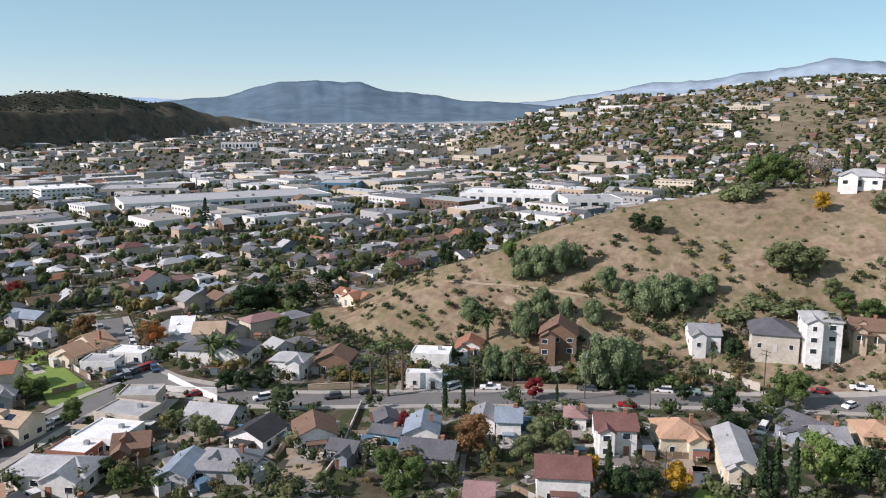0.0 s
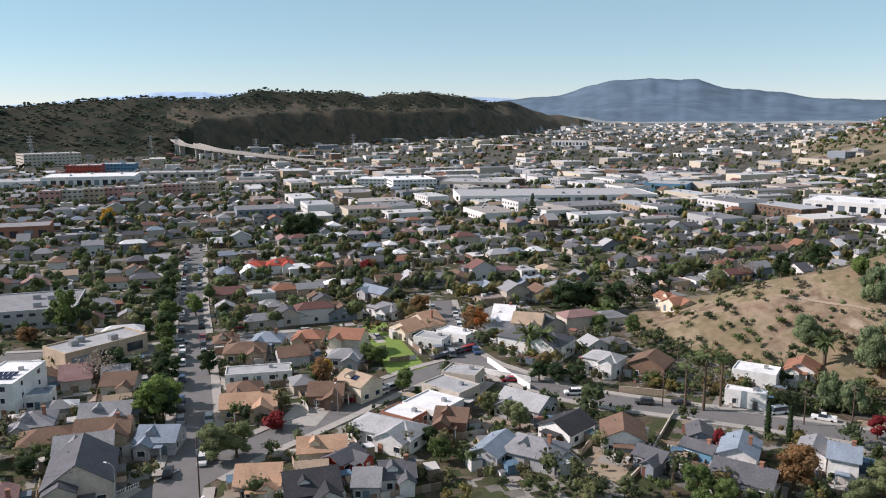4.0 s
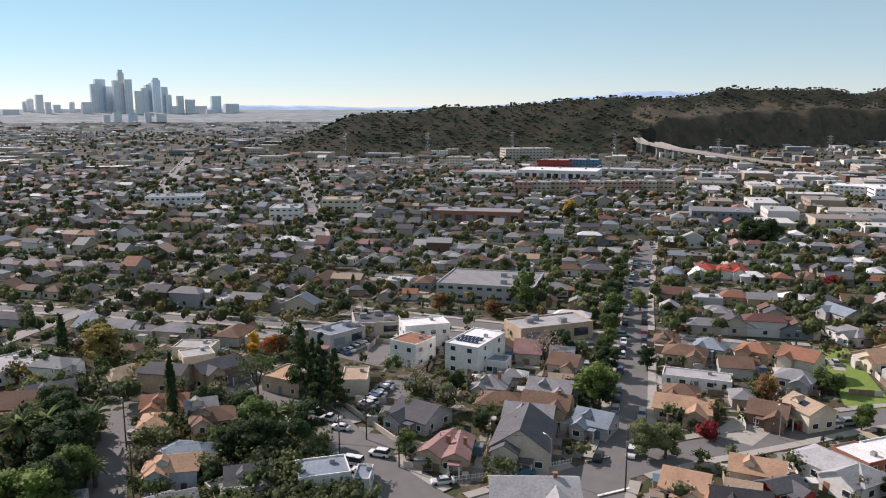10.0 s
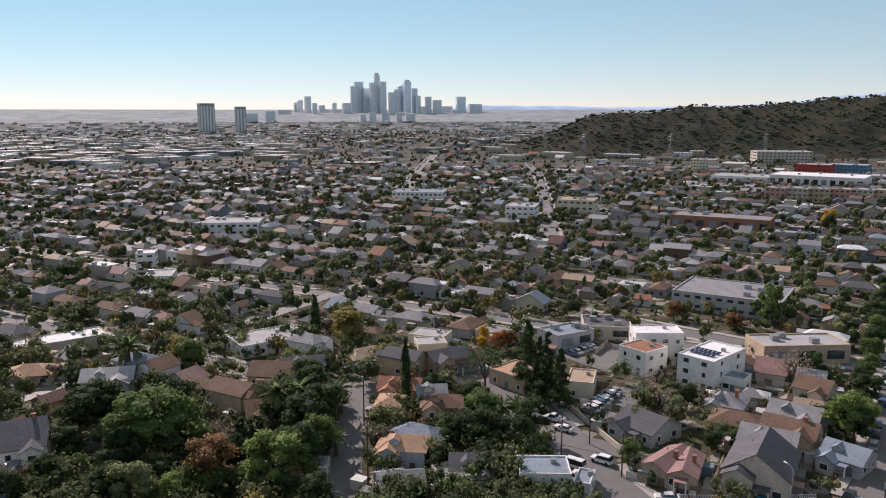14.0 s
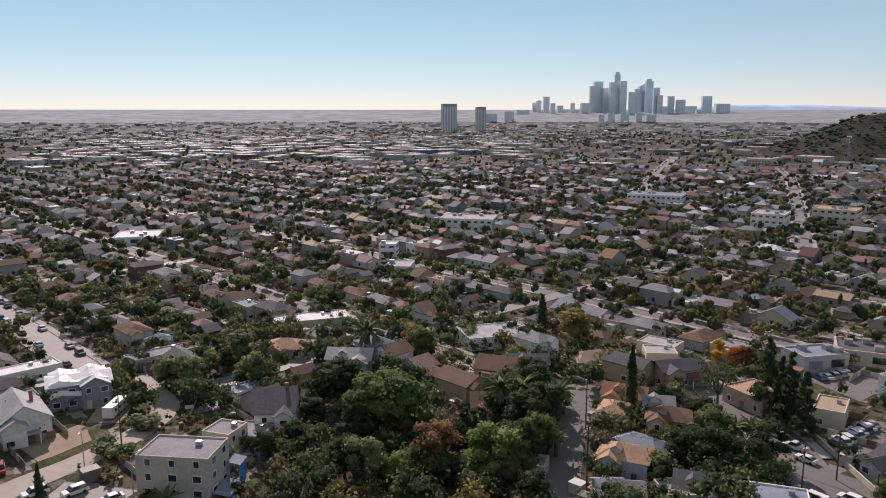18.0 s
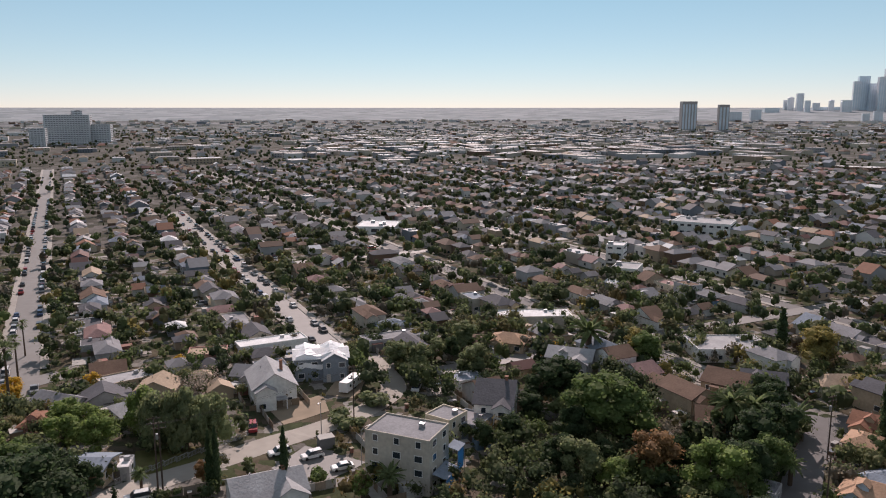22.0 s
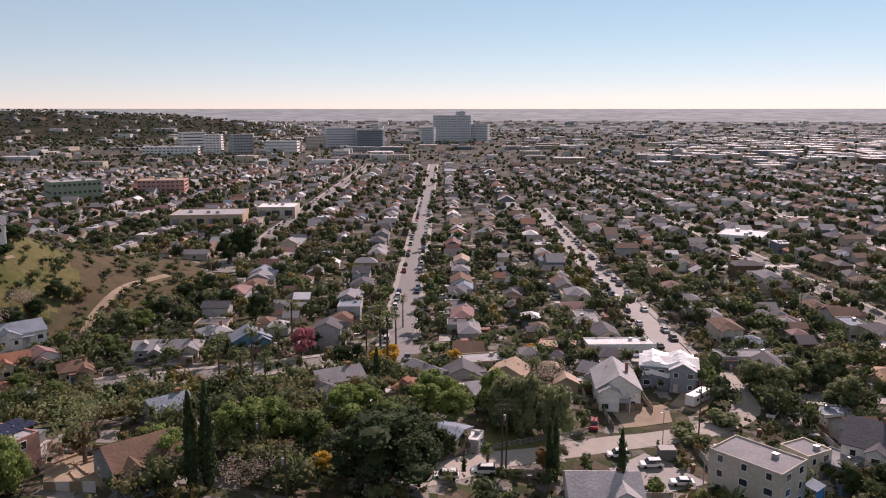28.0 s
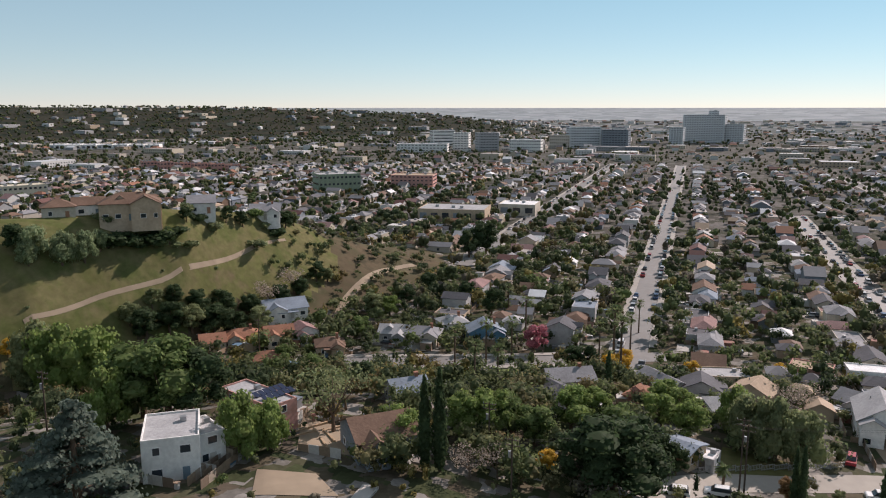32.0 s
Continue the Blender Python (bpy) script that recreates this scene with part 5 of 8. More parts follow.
def skyscraper(az, d, w, h, shade, crown):
    x, y = -math.sin(radians(az)) * d, math.cos(radians(az)) * d
    root = thing("skyscraper", x, y, az + 12)
    base = ground_z(x, y)
    h = h - base
    s = Shape()
    s.box(-w / 2, w / 2, -w * 0.45, w * 0.45, -5, h * (0.93 if crown else 1.0))
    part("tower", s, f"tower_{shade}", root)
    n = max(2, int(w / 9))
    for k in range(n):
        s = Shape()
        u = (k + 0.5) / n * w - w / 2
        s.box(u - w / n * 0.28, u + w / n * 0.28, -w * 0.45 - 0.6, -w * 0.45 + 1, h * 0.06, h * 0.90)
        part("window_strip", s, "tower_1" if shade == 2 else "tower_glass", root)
    if crown == 1:
        s = Shape()
        s.add([(-w / 2, -w * 0.45, h * 0.93), (w / 2, -w * 0.45, h * 0.93), (w / 2, w * 0.45, h * 0.93), (-w / 2, w * 0.45, h * 0.93), (-w * 0.1, 0, h), (w * 0.25, 0, h)],
              [(3, 2, 1, 0), (0, 1, 5, 4), (2, 3, 4, 5), (1, 2, 5), (3, 0, 4)])
        part("crown", s, f"tower_{shade}", root)
    elif crown == 2:
        s = Shape()
        s.rod(0, 0, h * 0.93, h, w * 0.42, w * 0.36, 14)
        part("crown", s, f"tower_{shade}", root)
    words = ("blue glass", "grey stone", "pale concrete", "dark brown")[shade]
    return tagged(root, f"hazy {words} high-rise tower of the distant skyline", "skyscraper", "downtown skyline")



block(-255, 580, 37, 158, 55, 6.6, 1, "white", "lgrey", "long white industrial shed with blue bays")
block(-443, 594, 27, 35, 30, 8.8, 3, "white", "white", "white modern office block with long window bands")
block(-408, 597, 48, 41, 45, 10.2, 3, "white", "white", "white modern office block with long window bands")
block(-352, 627, 20, 62, 40, 8.1, 1, "beige", "lgrey", "wide beige warehouse on the valley floor")
block(-196, 711, 6, 37, 40, 7.4, 1, "blue", "lgrey", "blue-grey warehouse on the valley floor")
block(-32, 616, -7, 72, 40, 9.0, 1, "white", "white", "wide white flat-roofed warehouse on the valley floor")
block(30, 587, 11, 41, 35, 8.9, 1, "white", "lgrey", "white flat-roofed store building on the valley floor")
block(115, 735, -19, 36, 18, 9.8, 3, "cream", "tan", "cream brick school building on the valley floor")
block(130, 865, -18, 33, 20, 9.0, 1, "tan", "red", "building with a bright red roof")
block(-626, 1505, 13, 71, 20, 13.9, 1, "white", "red", "long building with a red roof")
block(-996, 602, 73, 71, 40, 16.8, 4, "beige", "lgrey", "large beige office block at the foot of the hill")
block(-798, 524, 47, 36, 30, 12.8, 3, "red", "lgrey", "dark red commercial block on the valley floor")
block(-813, 575, 45, 43, 30, 11.1, 3, "blue", "lgrey", "blue commercial block on the valley floor")
block(-720, 396, 51, 52, 40, 8.1, 1, "white", "lgrey", "broad white warehouse roof on the valley floor")
block(-683, 455, 47, 82, 50, 10.8, 1, "white", "white", "broad white warehouse roof on the valley floor")
block(-691, 563, 41, 84, 30, 6.9, 1, "beige", "lgrey", "broad white warehouse roof on the valley floor")
block(-572, 345, 49, 15, 16, 11.0, 3, "pink", "lgrey", "three-storey apartment block on the valley floor")
block(-566, 360, 48, 15, 16, 11.0, 3, "beige", "lgrey", "three-storey apartment block on the valley floor")
block(-560, 375, 46, 15, 16, 11.0, 3, "tan", "lgrey", "three-storey apartment block on the valley floor")
block(-555, 389, 45, 15, 16, 11.0, 3, "pink", "lgrey", "three-storey apartment block on the valley floor")
block(-549, 404, 44, 15, 16, 11.0, 3, "beige", "lgrey", "three-storey apartment block on the valley floor")
block(-543, 418, 43, 15, 16, 11.0, 3, "tan", "lgrey", "three-storey apartment block on the valley floor")
block(-538, 433, 41, 15, 16, 11.0, 3, "pink", "lgrey", "three-storey apartment block on the valley floor")
block(-532, 447, 40, 15, 16, 11.0, 3, "beige", "lgrey", "three-storey apartment block on the valley floor")
block(-527, 461, 39, 15, 16, 11.0, 3, "tan", "lgrey", "three-storey apartment block on the valley floor")
block(-437, 229, 53, 57, 22, 8.1, 1, "brick", "grey", "long red-brick warehouse on the valley floor")
block(-510, 161, 63, 25, 20, 11.3, 3, "cream", "tan", "cream three-storey corner building on the valley floor")
block(-492, 118, 67, 19, 22, 10.0, 3, "white", "lgrey", "white three-storey apartment block on the valley floor")
block(-609, 62, 74, 40, 25, 8.3, 2, "white", "bluegrey", "white two-storey hall on the valley floor")
block(-257, 141, 50, 37, 28, 6.6, 2, "grey", "grey", "large grey two-storey school building")
block(-886, 437, 54, 29, 25, 13.8, 4, "cream", "lgrey", "cream office block on the valley floor")
block(-1132, 522, 55, 27, 15, 7.0, 2, "white", "white", "white service building on the valley floor")
block(-229, 83, 76, 15, 14, 4.3, 1, "beige", "dgrey", "low building carrying rows of solar panels")
block(-220, 67, 113, 14, 10, 4.9, 1, "grey", "bluegrey", "long canopy with a pale blue metal roof")
block(-198, 129, 86, 25, 12, 5.6, 1, "tan", "lgrey", "long low block with rooftop solar panels")
block(-458, -63, 88, 32, 22, 7.7, 2, "white", "lgrey", "white two-storey hall on the valley floor")
block(-382, -235, 112, 23, 25, 4.4, 1, "white", "white", "store with a brilliant white roof")
block(-353, -87, 94, 8, 10, 8.6, 3, "white", "white", "white church with a square tower")
block(-324, -75, 93, 11, 14, 4.5, 1, "white", "lgrey", "white hall beside the church")
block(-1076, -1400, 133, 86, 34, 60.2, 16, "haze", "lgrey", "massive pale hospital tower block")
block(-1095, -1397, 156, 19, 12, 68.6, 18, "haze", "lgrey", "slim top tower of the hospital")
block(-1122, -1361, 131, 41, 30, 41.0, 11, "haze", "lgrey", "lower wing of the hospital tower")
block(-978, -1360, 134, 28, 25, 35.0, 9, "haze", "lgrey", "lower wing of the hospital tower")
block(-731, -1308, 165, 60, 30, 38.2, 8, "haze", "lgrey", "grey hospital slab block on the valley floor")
block(-775, -1264, 139, 49, 30, 34.6, 8, "slate", "lgrey", "dark glazed medical block on the valley floor")
block(-564, -1204, 145, 53, 30, 20.9, 4, "white", "lgrey", "white parking structure with open decks")
block(-488, -1317, 150, 29, 25, 30.1, 7, "white", "lgrey", "white medical tower on the valley floor")
block(-499, -1457, 175, 45, 30, 30.7, 5, "white", "lgrey", "stepped white medical building on the valley floor")
block(-508, -1245, 172, 36, 25, 31.7, 7, "grey", "lgrey", "grey medical block on the valley floor")
block(-395, -1255, 153, 86, 25, 14.1, 3, "white", "lgrey", "long white medical building on the valley floor")
block(-690, -1322, 143, 38, 25, 23.4, 4, "beige", "lgrey", "beige medical block on the valley floor")
block(-202, -669, 153, 38, 25, 12.8, 4, "pink", "tan", "terraced pink apartment complex on the valley floor")
block(-169, -468, 150, 43, 30, 8.3, 1, "tan", "lgrey", "low school building with flat roofs")
block(-220, -479, 146, 25, 25, 7.8, 1, "beige", "white", "low school building with flat roofs")
block(-128, -655, -177, 36, 25, 16.9, 3, "green", "lgrey", "green-grey block of three storeys")
block(121, -702, -156, 33, 18, 10.4, 2, "cream", "cream", "low cream hall on the valley floor")
block(200, -1540, 178, 25, 40, 9.9, 1, "white", "white", "row of pale warehouses on the valley floor")
block(175, -1542, 177, 25, 40, 9.5, 1, "white", "white", "row of pale warehouses on the valley floor")
block(149, -1543, 176, 25, 40, 9.1, 1, "white", "white", "row of pale warehouses on the valley floor")
block(122, -1545, 175, 25, 40, 8.6, 1, "white", "white", "row of pale warehouses on the valley floor")
block(96, -1547, 174, 25, 40, 8.2, 1, "white", "white", "row of pale warehouses on the valley floor")
block(68, -1549, 173, 25, 40, 7.7, 1, "white", "white", "row of pale warehouses on the valley floor")
block(41, -1550, 172, 25, 40, 7.2, 1, "white", "white", "row of pale warehouses on the valley floor")
block(33, -994, -164, 17, 12, 9.4, 2, "pink", "terra", "row of terracotta town houses")
block(14, -978, -165, 16, 12, 9.3, 2, "pink", "terra", "row of terracotta town houses")
block(-5, -962, -166, 16, 12, 9.2, 2, "pink", "terra", "row of terracotta town houses")
block(-24, -947, -168, 16, 12, 9.1, 2, "pink", "terra", "row of terracotta town houses")
block(-42, -932, -169, 16, 12, 9.1, 2, "pink", "terra", "row of terracotta town houses")
block(-60, -917, -170, 15, 12, 9.0, 2, "pink", "terra", "row of terracotta town houses")

# open lots that stay clear
OPEN_LOTS = [(-131, 180, 10), (-121, 172, 9), (-167, 60, 9), (-176, 67, 8), (-207, 71, 8), (-140, -104, 10), (-155, -106, 9), (-115, -89, 8), (-98, -107, 9), (-13, -111, 9), (-22, -123, 8), (-125, -102, 7), (-117, 127, 7), (-192, -22, 8), (-74, -177, 8), (-137, -93, 7), (-140, -82, 8)]
TAKEN += OPEN_LOTS


def in_lot(x, y, m=2.0):
    return any((x - a) ** 2 + (y - b) ** 2 < (r + m) ** 2 for a, b, r in OPEN_LOTS)



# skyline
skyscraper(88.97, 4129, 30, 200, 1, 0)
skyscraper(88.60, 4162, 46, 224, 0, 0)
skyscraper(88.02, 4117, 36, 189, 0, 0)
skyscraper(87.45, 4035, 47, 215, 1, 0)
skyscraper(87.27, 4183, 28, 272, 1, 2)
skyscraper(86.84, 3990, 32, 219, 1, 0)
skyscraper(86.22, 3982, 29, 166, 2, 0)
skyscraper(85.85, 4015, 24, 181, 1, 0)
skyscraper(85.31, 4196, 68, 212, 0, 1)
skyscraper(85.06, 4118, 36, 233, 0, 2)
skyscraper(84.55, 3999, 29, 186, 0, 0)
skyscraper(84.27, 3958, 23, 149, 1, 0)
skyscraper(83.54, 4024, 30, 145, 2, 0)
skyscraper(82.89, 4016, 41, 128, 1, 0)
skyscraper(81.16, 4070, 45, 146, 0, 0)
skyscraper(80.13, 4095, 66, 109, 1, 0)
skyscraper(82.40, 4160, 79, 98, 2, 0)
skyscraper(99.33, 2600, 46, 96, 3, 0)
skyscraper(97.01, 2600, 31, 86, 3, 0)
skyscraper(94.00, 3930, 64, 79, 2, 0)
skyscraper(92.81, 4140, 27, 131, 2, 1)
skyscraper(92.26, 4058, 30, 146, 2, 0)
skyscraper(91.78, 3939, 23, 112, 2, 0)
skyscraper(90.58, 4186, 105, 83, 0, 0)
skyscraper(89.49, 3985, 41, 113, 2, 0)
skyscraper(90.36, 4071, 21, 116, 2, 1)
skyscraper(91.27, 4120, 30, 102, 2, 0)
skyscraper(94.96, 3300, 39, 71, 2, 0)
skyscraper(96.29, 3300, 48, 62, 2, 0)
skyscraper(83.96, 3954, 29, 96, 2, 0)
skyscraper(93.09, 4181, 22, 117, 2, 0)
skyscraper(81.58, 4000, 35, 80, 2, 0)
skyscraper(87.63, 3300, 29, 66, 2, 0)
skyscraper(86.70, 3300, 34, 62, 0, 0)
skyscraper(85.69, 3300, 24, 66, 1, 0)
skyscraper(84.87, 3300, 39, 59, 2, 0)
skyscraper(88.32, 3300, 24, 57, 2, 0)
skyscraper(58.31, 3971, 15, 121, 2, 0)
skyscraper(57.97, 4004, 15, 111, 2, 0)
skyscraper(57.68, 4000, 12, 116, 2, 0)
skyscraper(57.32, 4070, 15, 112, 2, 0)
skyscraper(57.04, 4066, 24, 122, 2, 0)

# ---------------------------------------------------------------- trees near the camera
tree(-81.1, 178.8, 6.6, "broad", "dark", 1.2)
tree(-76.0, 179.4, 6.6, "broad", "dark", 1.2)
tree(-71.4, 181.2, 6.0, "broad", "dark", 1.1)
tree(-114.9, 207.7, 10.1, "broad", "orange")
tree(-92.3, 195.2, 10.5, "date", "palm")
tree(-87.7, 196.1, 10.2, "date", "palm")
tree(-22.6, 227.3, 9.1, "pepper", "pepper", 1.2)
tree(-7.9, 242.7, 10.9, "pepper", "pepper", 1.1)
tree(-2.5, 243.5, 12.0, "pepper", "pepper", 1.1)
tree(2.9, 244.8, 11.3, "pepper", "pepper", 1.1)
tree(8.3, 246.5, 9.1, "pepper", "pepper", 1.1)
tree(-13.1, 254.3, 6.0, "pepper", "bright", 1.2)
tree(29.9, 261.4, 7.7, "broad", "dark", 1.2)
tree(35.2, 260.2, 7.3, "broad", "dark", 1.2)
tree(18.5, 236.7, 8.5, "pepper", "pepper", 1.1)
tree(29.5, 227.1, 13.0, "pepper", "pepper", 1.2)
tree(35.9, 226.7, 13.9, "pepper", "pepper", 1.2)
tree(41.1, 229.6, 9.7, "pepper", "pepper", 1.2)
tree(48.1, 233.1, 7.5, "pepper", "pepper", 1.3)
tree(24.0, 230.7, 8.8, "pepper", "pepper")
tree(72.0, 236.6, 13.2, "broad", "olive", 1.3)
tree(76.9, 236.2, 11.0, "broad", "olive", 1.2)
tree(68.5, 238.9, 9.2, "broad", "olive", 1.2)
tree(72.5, 284.0, 13.1, "broad", "green", 1.1)
tree(78.5, 284.6, 14.4, "broad", "green", 1.1)
tree(83.5, 283.0, 12.2, "broad", "green", 1.1)
tree(63.2, 274.8, 5.7, "bush", "olive", 1.2)
tree(68.1, 276.3, 6.1, "bush", "olive", 1.3)
tree(87.9, 262.9, 8.0, "broad", "gold", 1.1)
tree(89.5, 283.0, 13.8, "bare", "bare")
tree(94.5, 282.0, 12.8, "bare", "bare")
tree(100.5, 280.5, 14.4, "cypress", "dark")
tree(103.2, 257.9, 8.0, "broad", "olive", 1.2)
tree(-5.9, 218.9, 12.7, "pepper", "pepper")
tree(-0.9, 227.1, 10.0, "pepper", "pepper", 1.1)
tree(13.7, 223.8, 8.6, "pepper", "pepper")
tree(5.5, 226.5, 6.9, "pepper", "pepper")
tree(13.1, 192.2, 16.3, "pepper", "pepper")
tree(17.5, 193.4, 15.3, "pepper", "pepper")
tree(23.1, 202.8, 11.3, "pepper", "pepper")
tree(-13.4, 197.0, 10.5, "pepper", "pepper")
tree(-8.9, 197.7, 9.2, "pepper", "pepper")
tree(-17.3, 219.6, 9.4, "date", "palm", 0.8)
tree(-43.0, 179.0, 13.8, "palm", "palm")
tree(-39.0, 180.5, 16.9, "palm", "palm")
tree(-36.1, 184.9, 15.3, "palm", "palm")
tree(-23.2, 170.7, 9.3, "cypress", "dark")
tree(-18.8, 170.2, 9.1, "cypress", "dark")
tree(-14.8, 147.5, 11.4, "broad", "rust", 1.1)
tree(-30.4, 158.6, 6.2, "broad", "red", 0.7)
tree(-2.9, 183.6, 6.3, "broad", "red", 1.1)
tree(3.0, 182.5, 5.1, "cypress", "dark", 1.2)
tree(40.1, 174.2, 11.0, "broad", "dark")
tree(39.6, 163.2, 8.4, "broad", "dark", 1.1)
tree(60.5, 186.8, 10.4, "broad", "green")
tree(58.2, 190.3, 9.2, "broad", "green")
tree(43.2, 201.2, 7.8, "palm", "palm")
tree(73.8, 207.0, 13.6, "palm", "palm")
tree(39.5, 137.1, 13.9, "cypress", "dark")
tree(42.0, 137.5, 13.2, "cypress", "dark")
tree(44.9, 136.7, 13.7, "cypress", "dark")
tree(12.1, 136.6, 11.3, "cypress", "dark")
tree(52.7, 143.3, 13.2, "broad", "bright")
tree(56.8, 143.5, 11.3, "broad", "green")
tree(60.6, 142.5, 10.6, "broad", "dark")
tree(67.9, 165.9, 6.2, "broad", "olive")
tree(-0.2, 154.9, 8.2, "broad", "olive")
tree(3.6, 152.6, 6.6, "broad", "olive")
tree(-10.2, 147.4, 5.2, "broad", "olive")
tree(-4.1, 146.5, 7.7, "broad", "olive", 0.9)
tree(24.9, 137.1, 8.2, "broad", "gold", 0.9)
tree(8.8, 139.1, 7.7, "broad", "gold", 0.6)
tree(15.0, 135.1, 7.6, "broad", "dark")
tree(18.5, 134.8, 7.6, "broad", "dark")
tree(-29.2, 135.7, 8.7, "broad", "green")
tree(-24.4, 133.8, 7.4, "broad", "green")
tree(-25.8, 127.2, 7.9, "broad", "green")
tree(-41.1, 129.6, 4.9, "broad", "olive")
tree(-71.5, 147.8, 7.2, "broad", "olive")
tree(-75.9, 150.4, 6.2, "broad", "olive")
tree(-77.9, 124.2, 6.7, "broad", "green")
tree(-107.6, 154.6, 6.7, "broad", "green")
tree(-128.6, 166.9, 7.0, "broad", "green")
tree(-124.9, 167.0, 6.0, "broad", "green")
tree(-102.2, 246.6, 14.6, "broad", "dark", 1.2)
tree(-97.8, 251.2, 13.5, "broad", "dark", 1.2)
tree(-88.5, 260.2, 12.9, "broad", "dark", 1.2)
tree(-86.2, 284.6, 10.7, "broad", "dark", 1.2)
tree(-83.3, 332.6, 10.2, "broad", "olive", 1.2)
tree(-63.2, 310.0, 10.4, "broad", "olive", 1.2)
tree(-58.1, 336.4, 11.2, "bare", "bare")
tree(-34.9, 260.1, 9.7, "broad", "dark")
tree(-25.3, 262.3, 10.7, "broad", "dark")
tree(-76.0, 346.9, 10.5, "bare", "bare")
tree(-73.1, 230.9, 8.2, "broad", "green")
tree(-64.5, 226.9, 5.5, "broad", "olive")
tree(-84.8, 231.7, 6.8, "broad", "green", 1.2)
tree(-84.9, 243.4, 5.9, "broad", "bright", 1.2)
tree(-54.2, 214.4, 6.6, "palm", "palm")
tree(-51.5, 217.8, 6.3, "palm", "palm")
tree(81.8, 221.9, 8.2, "broad", "green", 1.2)
tree(87.9, 218.2, 8.9, "broad", "green", 1.2)
tree(80.6, 228.1, 7.2, "broad", "olive", 1.2)
tree(50.7, 208.5, 7.7, "broad", "dark", 1.1)
tree(43.6, 219.9, 4.3, "bush", "olive", 1.4)
tree(51.9, 223.1, 4.5, "bush", "olive", 1.5)
tree(60.3, 226.7, 4.2, "bush", "olive", 1.6)
tree(68.6, 222.9, 4.6, "bush", "olive", 1.6)
tree(19.3, 189.5, 5.9, "broad", "dark", 1.2)
tree(34.2, 187.9, 5.6, "broad", "dark", 1.2)
tree(25.2, 180.8, 6.9, "palm", "palm", 0.9)
tree(-117.1, 100.5, 9.5, "broad", "olive", 1.1)
tree(-114.4, 103.7, 9.3, "broad", "olive", 1.1)
tree(-143.9, 106.9, 13.5, "broad", "bright")
tree(-144.1, 111.1, 10.4, "broad", "bright")
tree(-159.7, 136.6, 8.3, "broad", "dark")
tree(-127.1, 145.5, 9.0, "broad", "rust")
tree(-118.8, 118.7, 4.2, "bush", "red")
tree(-106.8, 152.6, 6.7, "broad", "green")
tree(-127.1, 166.0, 6.6, "broad", "green")
tree(-116.3, 206.9, 11.4, "broad", "rust")
tree(-125.8, 169.6, 6.0, "broad", "olive")
tree(-109.6, 201.1, 6.4, "bare", "bare")
tree(-84.2, 129.3, 5.3, "broad", "dark")
tree(-85.4, 140.8, 5.0, "broad", "green", 1.2)
tree(-81.5, 151.2, 6.6, "broad", "olive")
tree(-180.2, 45.2, 21.5, "conifer", "dark", 0.55)
tree(-173.2, 48.4, 19.8, "conifer", "dark", 0.55)
tree(-168.7, 50.3, 17.1, "conifer", "dark", 0.55)
tree(-175.8, 47.2, 17.9, "conifer", "dark", 0.5)
tree(-173.3, 14.1, 18.4, "cypress", "dark")
tree(-158.9, 34.2, 8.2, "date", "palm")
tree(-159.1, 37.9, 8.0, "date", "palm")
tree(-148.5, 27.5, 12.0, "broad", "dark", 1.2)
tree(-145.8, 35.2, 10.7, "broad", "dark", 1.2)
tree(-168.3, 28.4, 9.4, "broad", "dark", 1.2)
tree(-138.3, 37.3, 7.3, "broad", "dark", 1.2)
tree(-141.8, 30.0, 8.4, "broad", "dark", 1.2)
tree(-224.5, 42.6, 6.4, "broad", "gold", 0.9)
tree(-216.5, 47.6, 7.3, "broad", "rust", 1.2)
tree(-164.9, 80.6, 7.8, "broad", "dark")
tree(-139.0, 56.2, 6.2, "broad", "green", 1.2)
tree(-154.9, 65.0, 7.0, "broad", "olive", 1.2)
tree(-156.6, 74.3, 7.5, "broad", "olive", 1.2)
tree(-142.6, 75.7, 5.5, "broad", "dark", 1.2)
tree(-196.6, 86.7, 8.5, "bare", "bare")
tree(-177.0, 74.7, 6.8, "bare", "bare")
tree(-176.9, 114.3, 10.0, "bare", "bare", 1.2)
tree(-178.2, 121.0, 10.2, "broad", "dark", 1.1)
tree(-136.6, 68.4, 5.3, "broad", "green")
tree(-140.7, 80.3, 5.5, "broad", "dark")
tree(-182.4, 34.9, 15.1, "bare", "dark", 0.9)
tree(-167.4, -58.0, 13.4, "broad", "dark", 1.2)
tree(-170.0, -53.3, 13.5, "broad", "dark", 1.2)
tree(-155.4, -41.7, 17.5, "broad", "green", 1.3)
tree(-154.9, -34.6, 17.3, "broad", "green", 1.3)
tree(-140.2, -26.4, 12.4, "broad", "rust", 1.2)
tree(-146.1, -21.9, 9.0, "broad", "dark")
tree(-136.8, -15.4, 13.8, "broad", "bright", 1.2)
tree(-138.9, -10.3, 12.4, "broad", "green", 1.1)
tree(-134.4, -42.6, 10.3, "broad", "dark", 1.1)
tree(-132.6, -37.1, 11.4, "broad", "olive", 1.1)
tree(-133.4, -31.8, 7.6, "broad", "bright", 1.1)
tree(-142.9, -55.5, 8.2, "broad", "dark", 1.1)
tree(-133.6, -22.3, 6.1, "broad", "dark", 1.2)
tree(-131.5, -10.8, 7.2, "broad", "dark", 1.1)
tree(-203.3, -56.9, 13.7, "date", "palm")
tree(-168.9, -15.3, 11.6, "date", "palm")
tree(-168.7, -10.8, 11.9, "date", "palm")
tree(-170.7, -2.4, 9.9, "date", "palm")
tree(-150.4, -2.3, 6.5, "date", "palm")
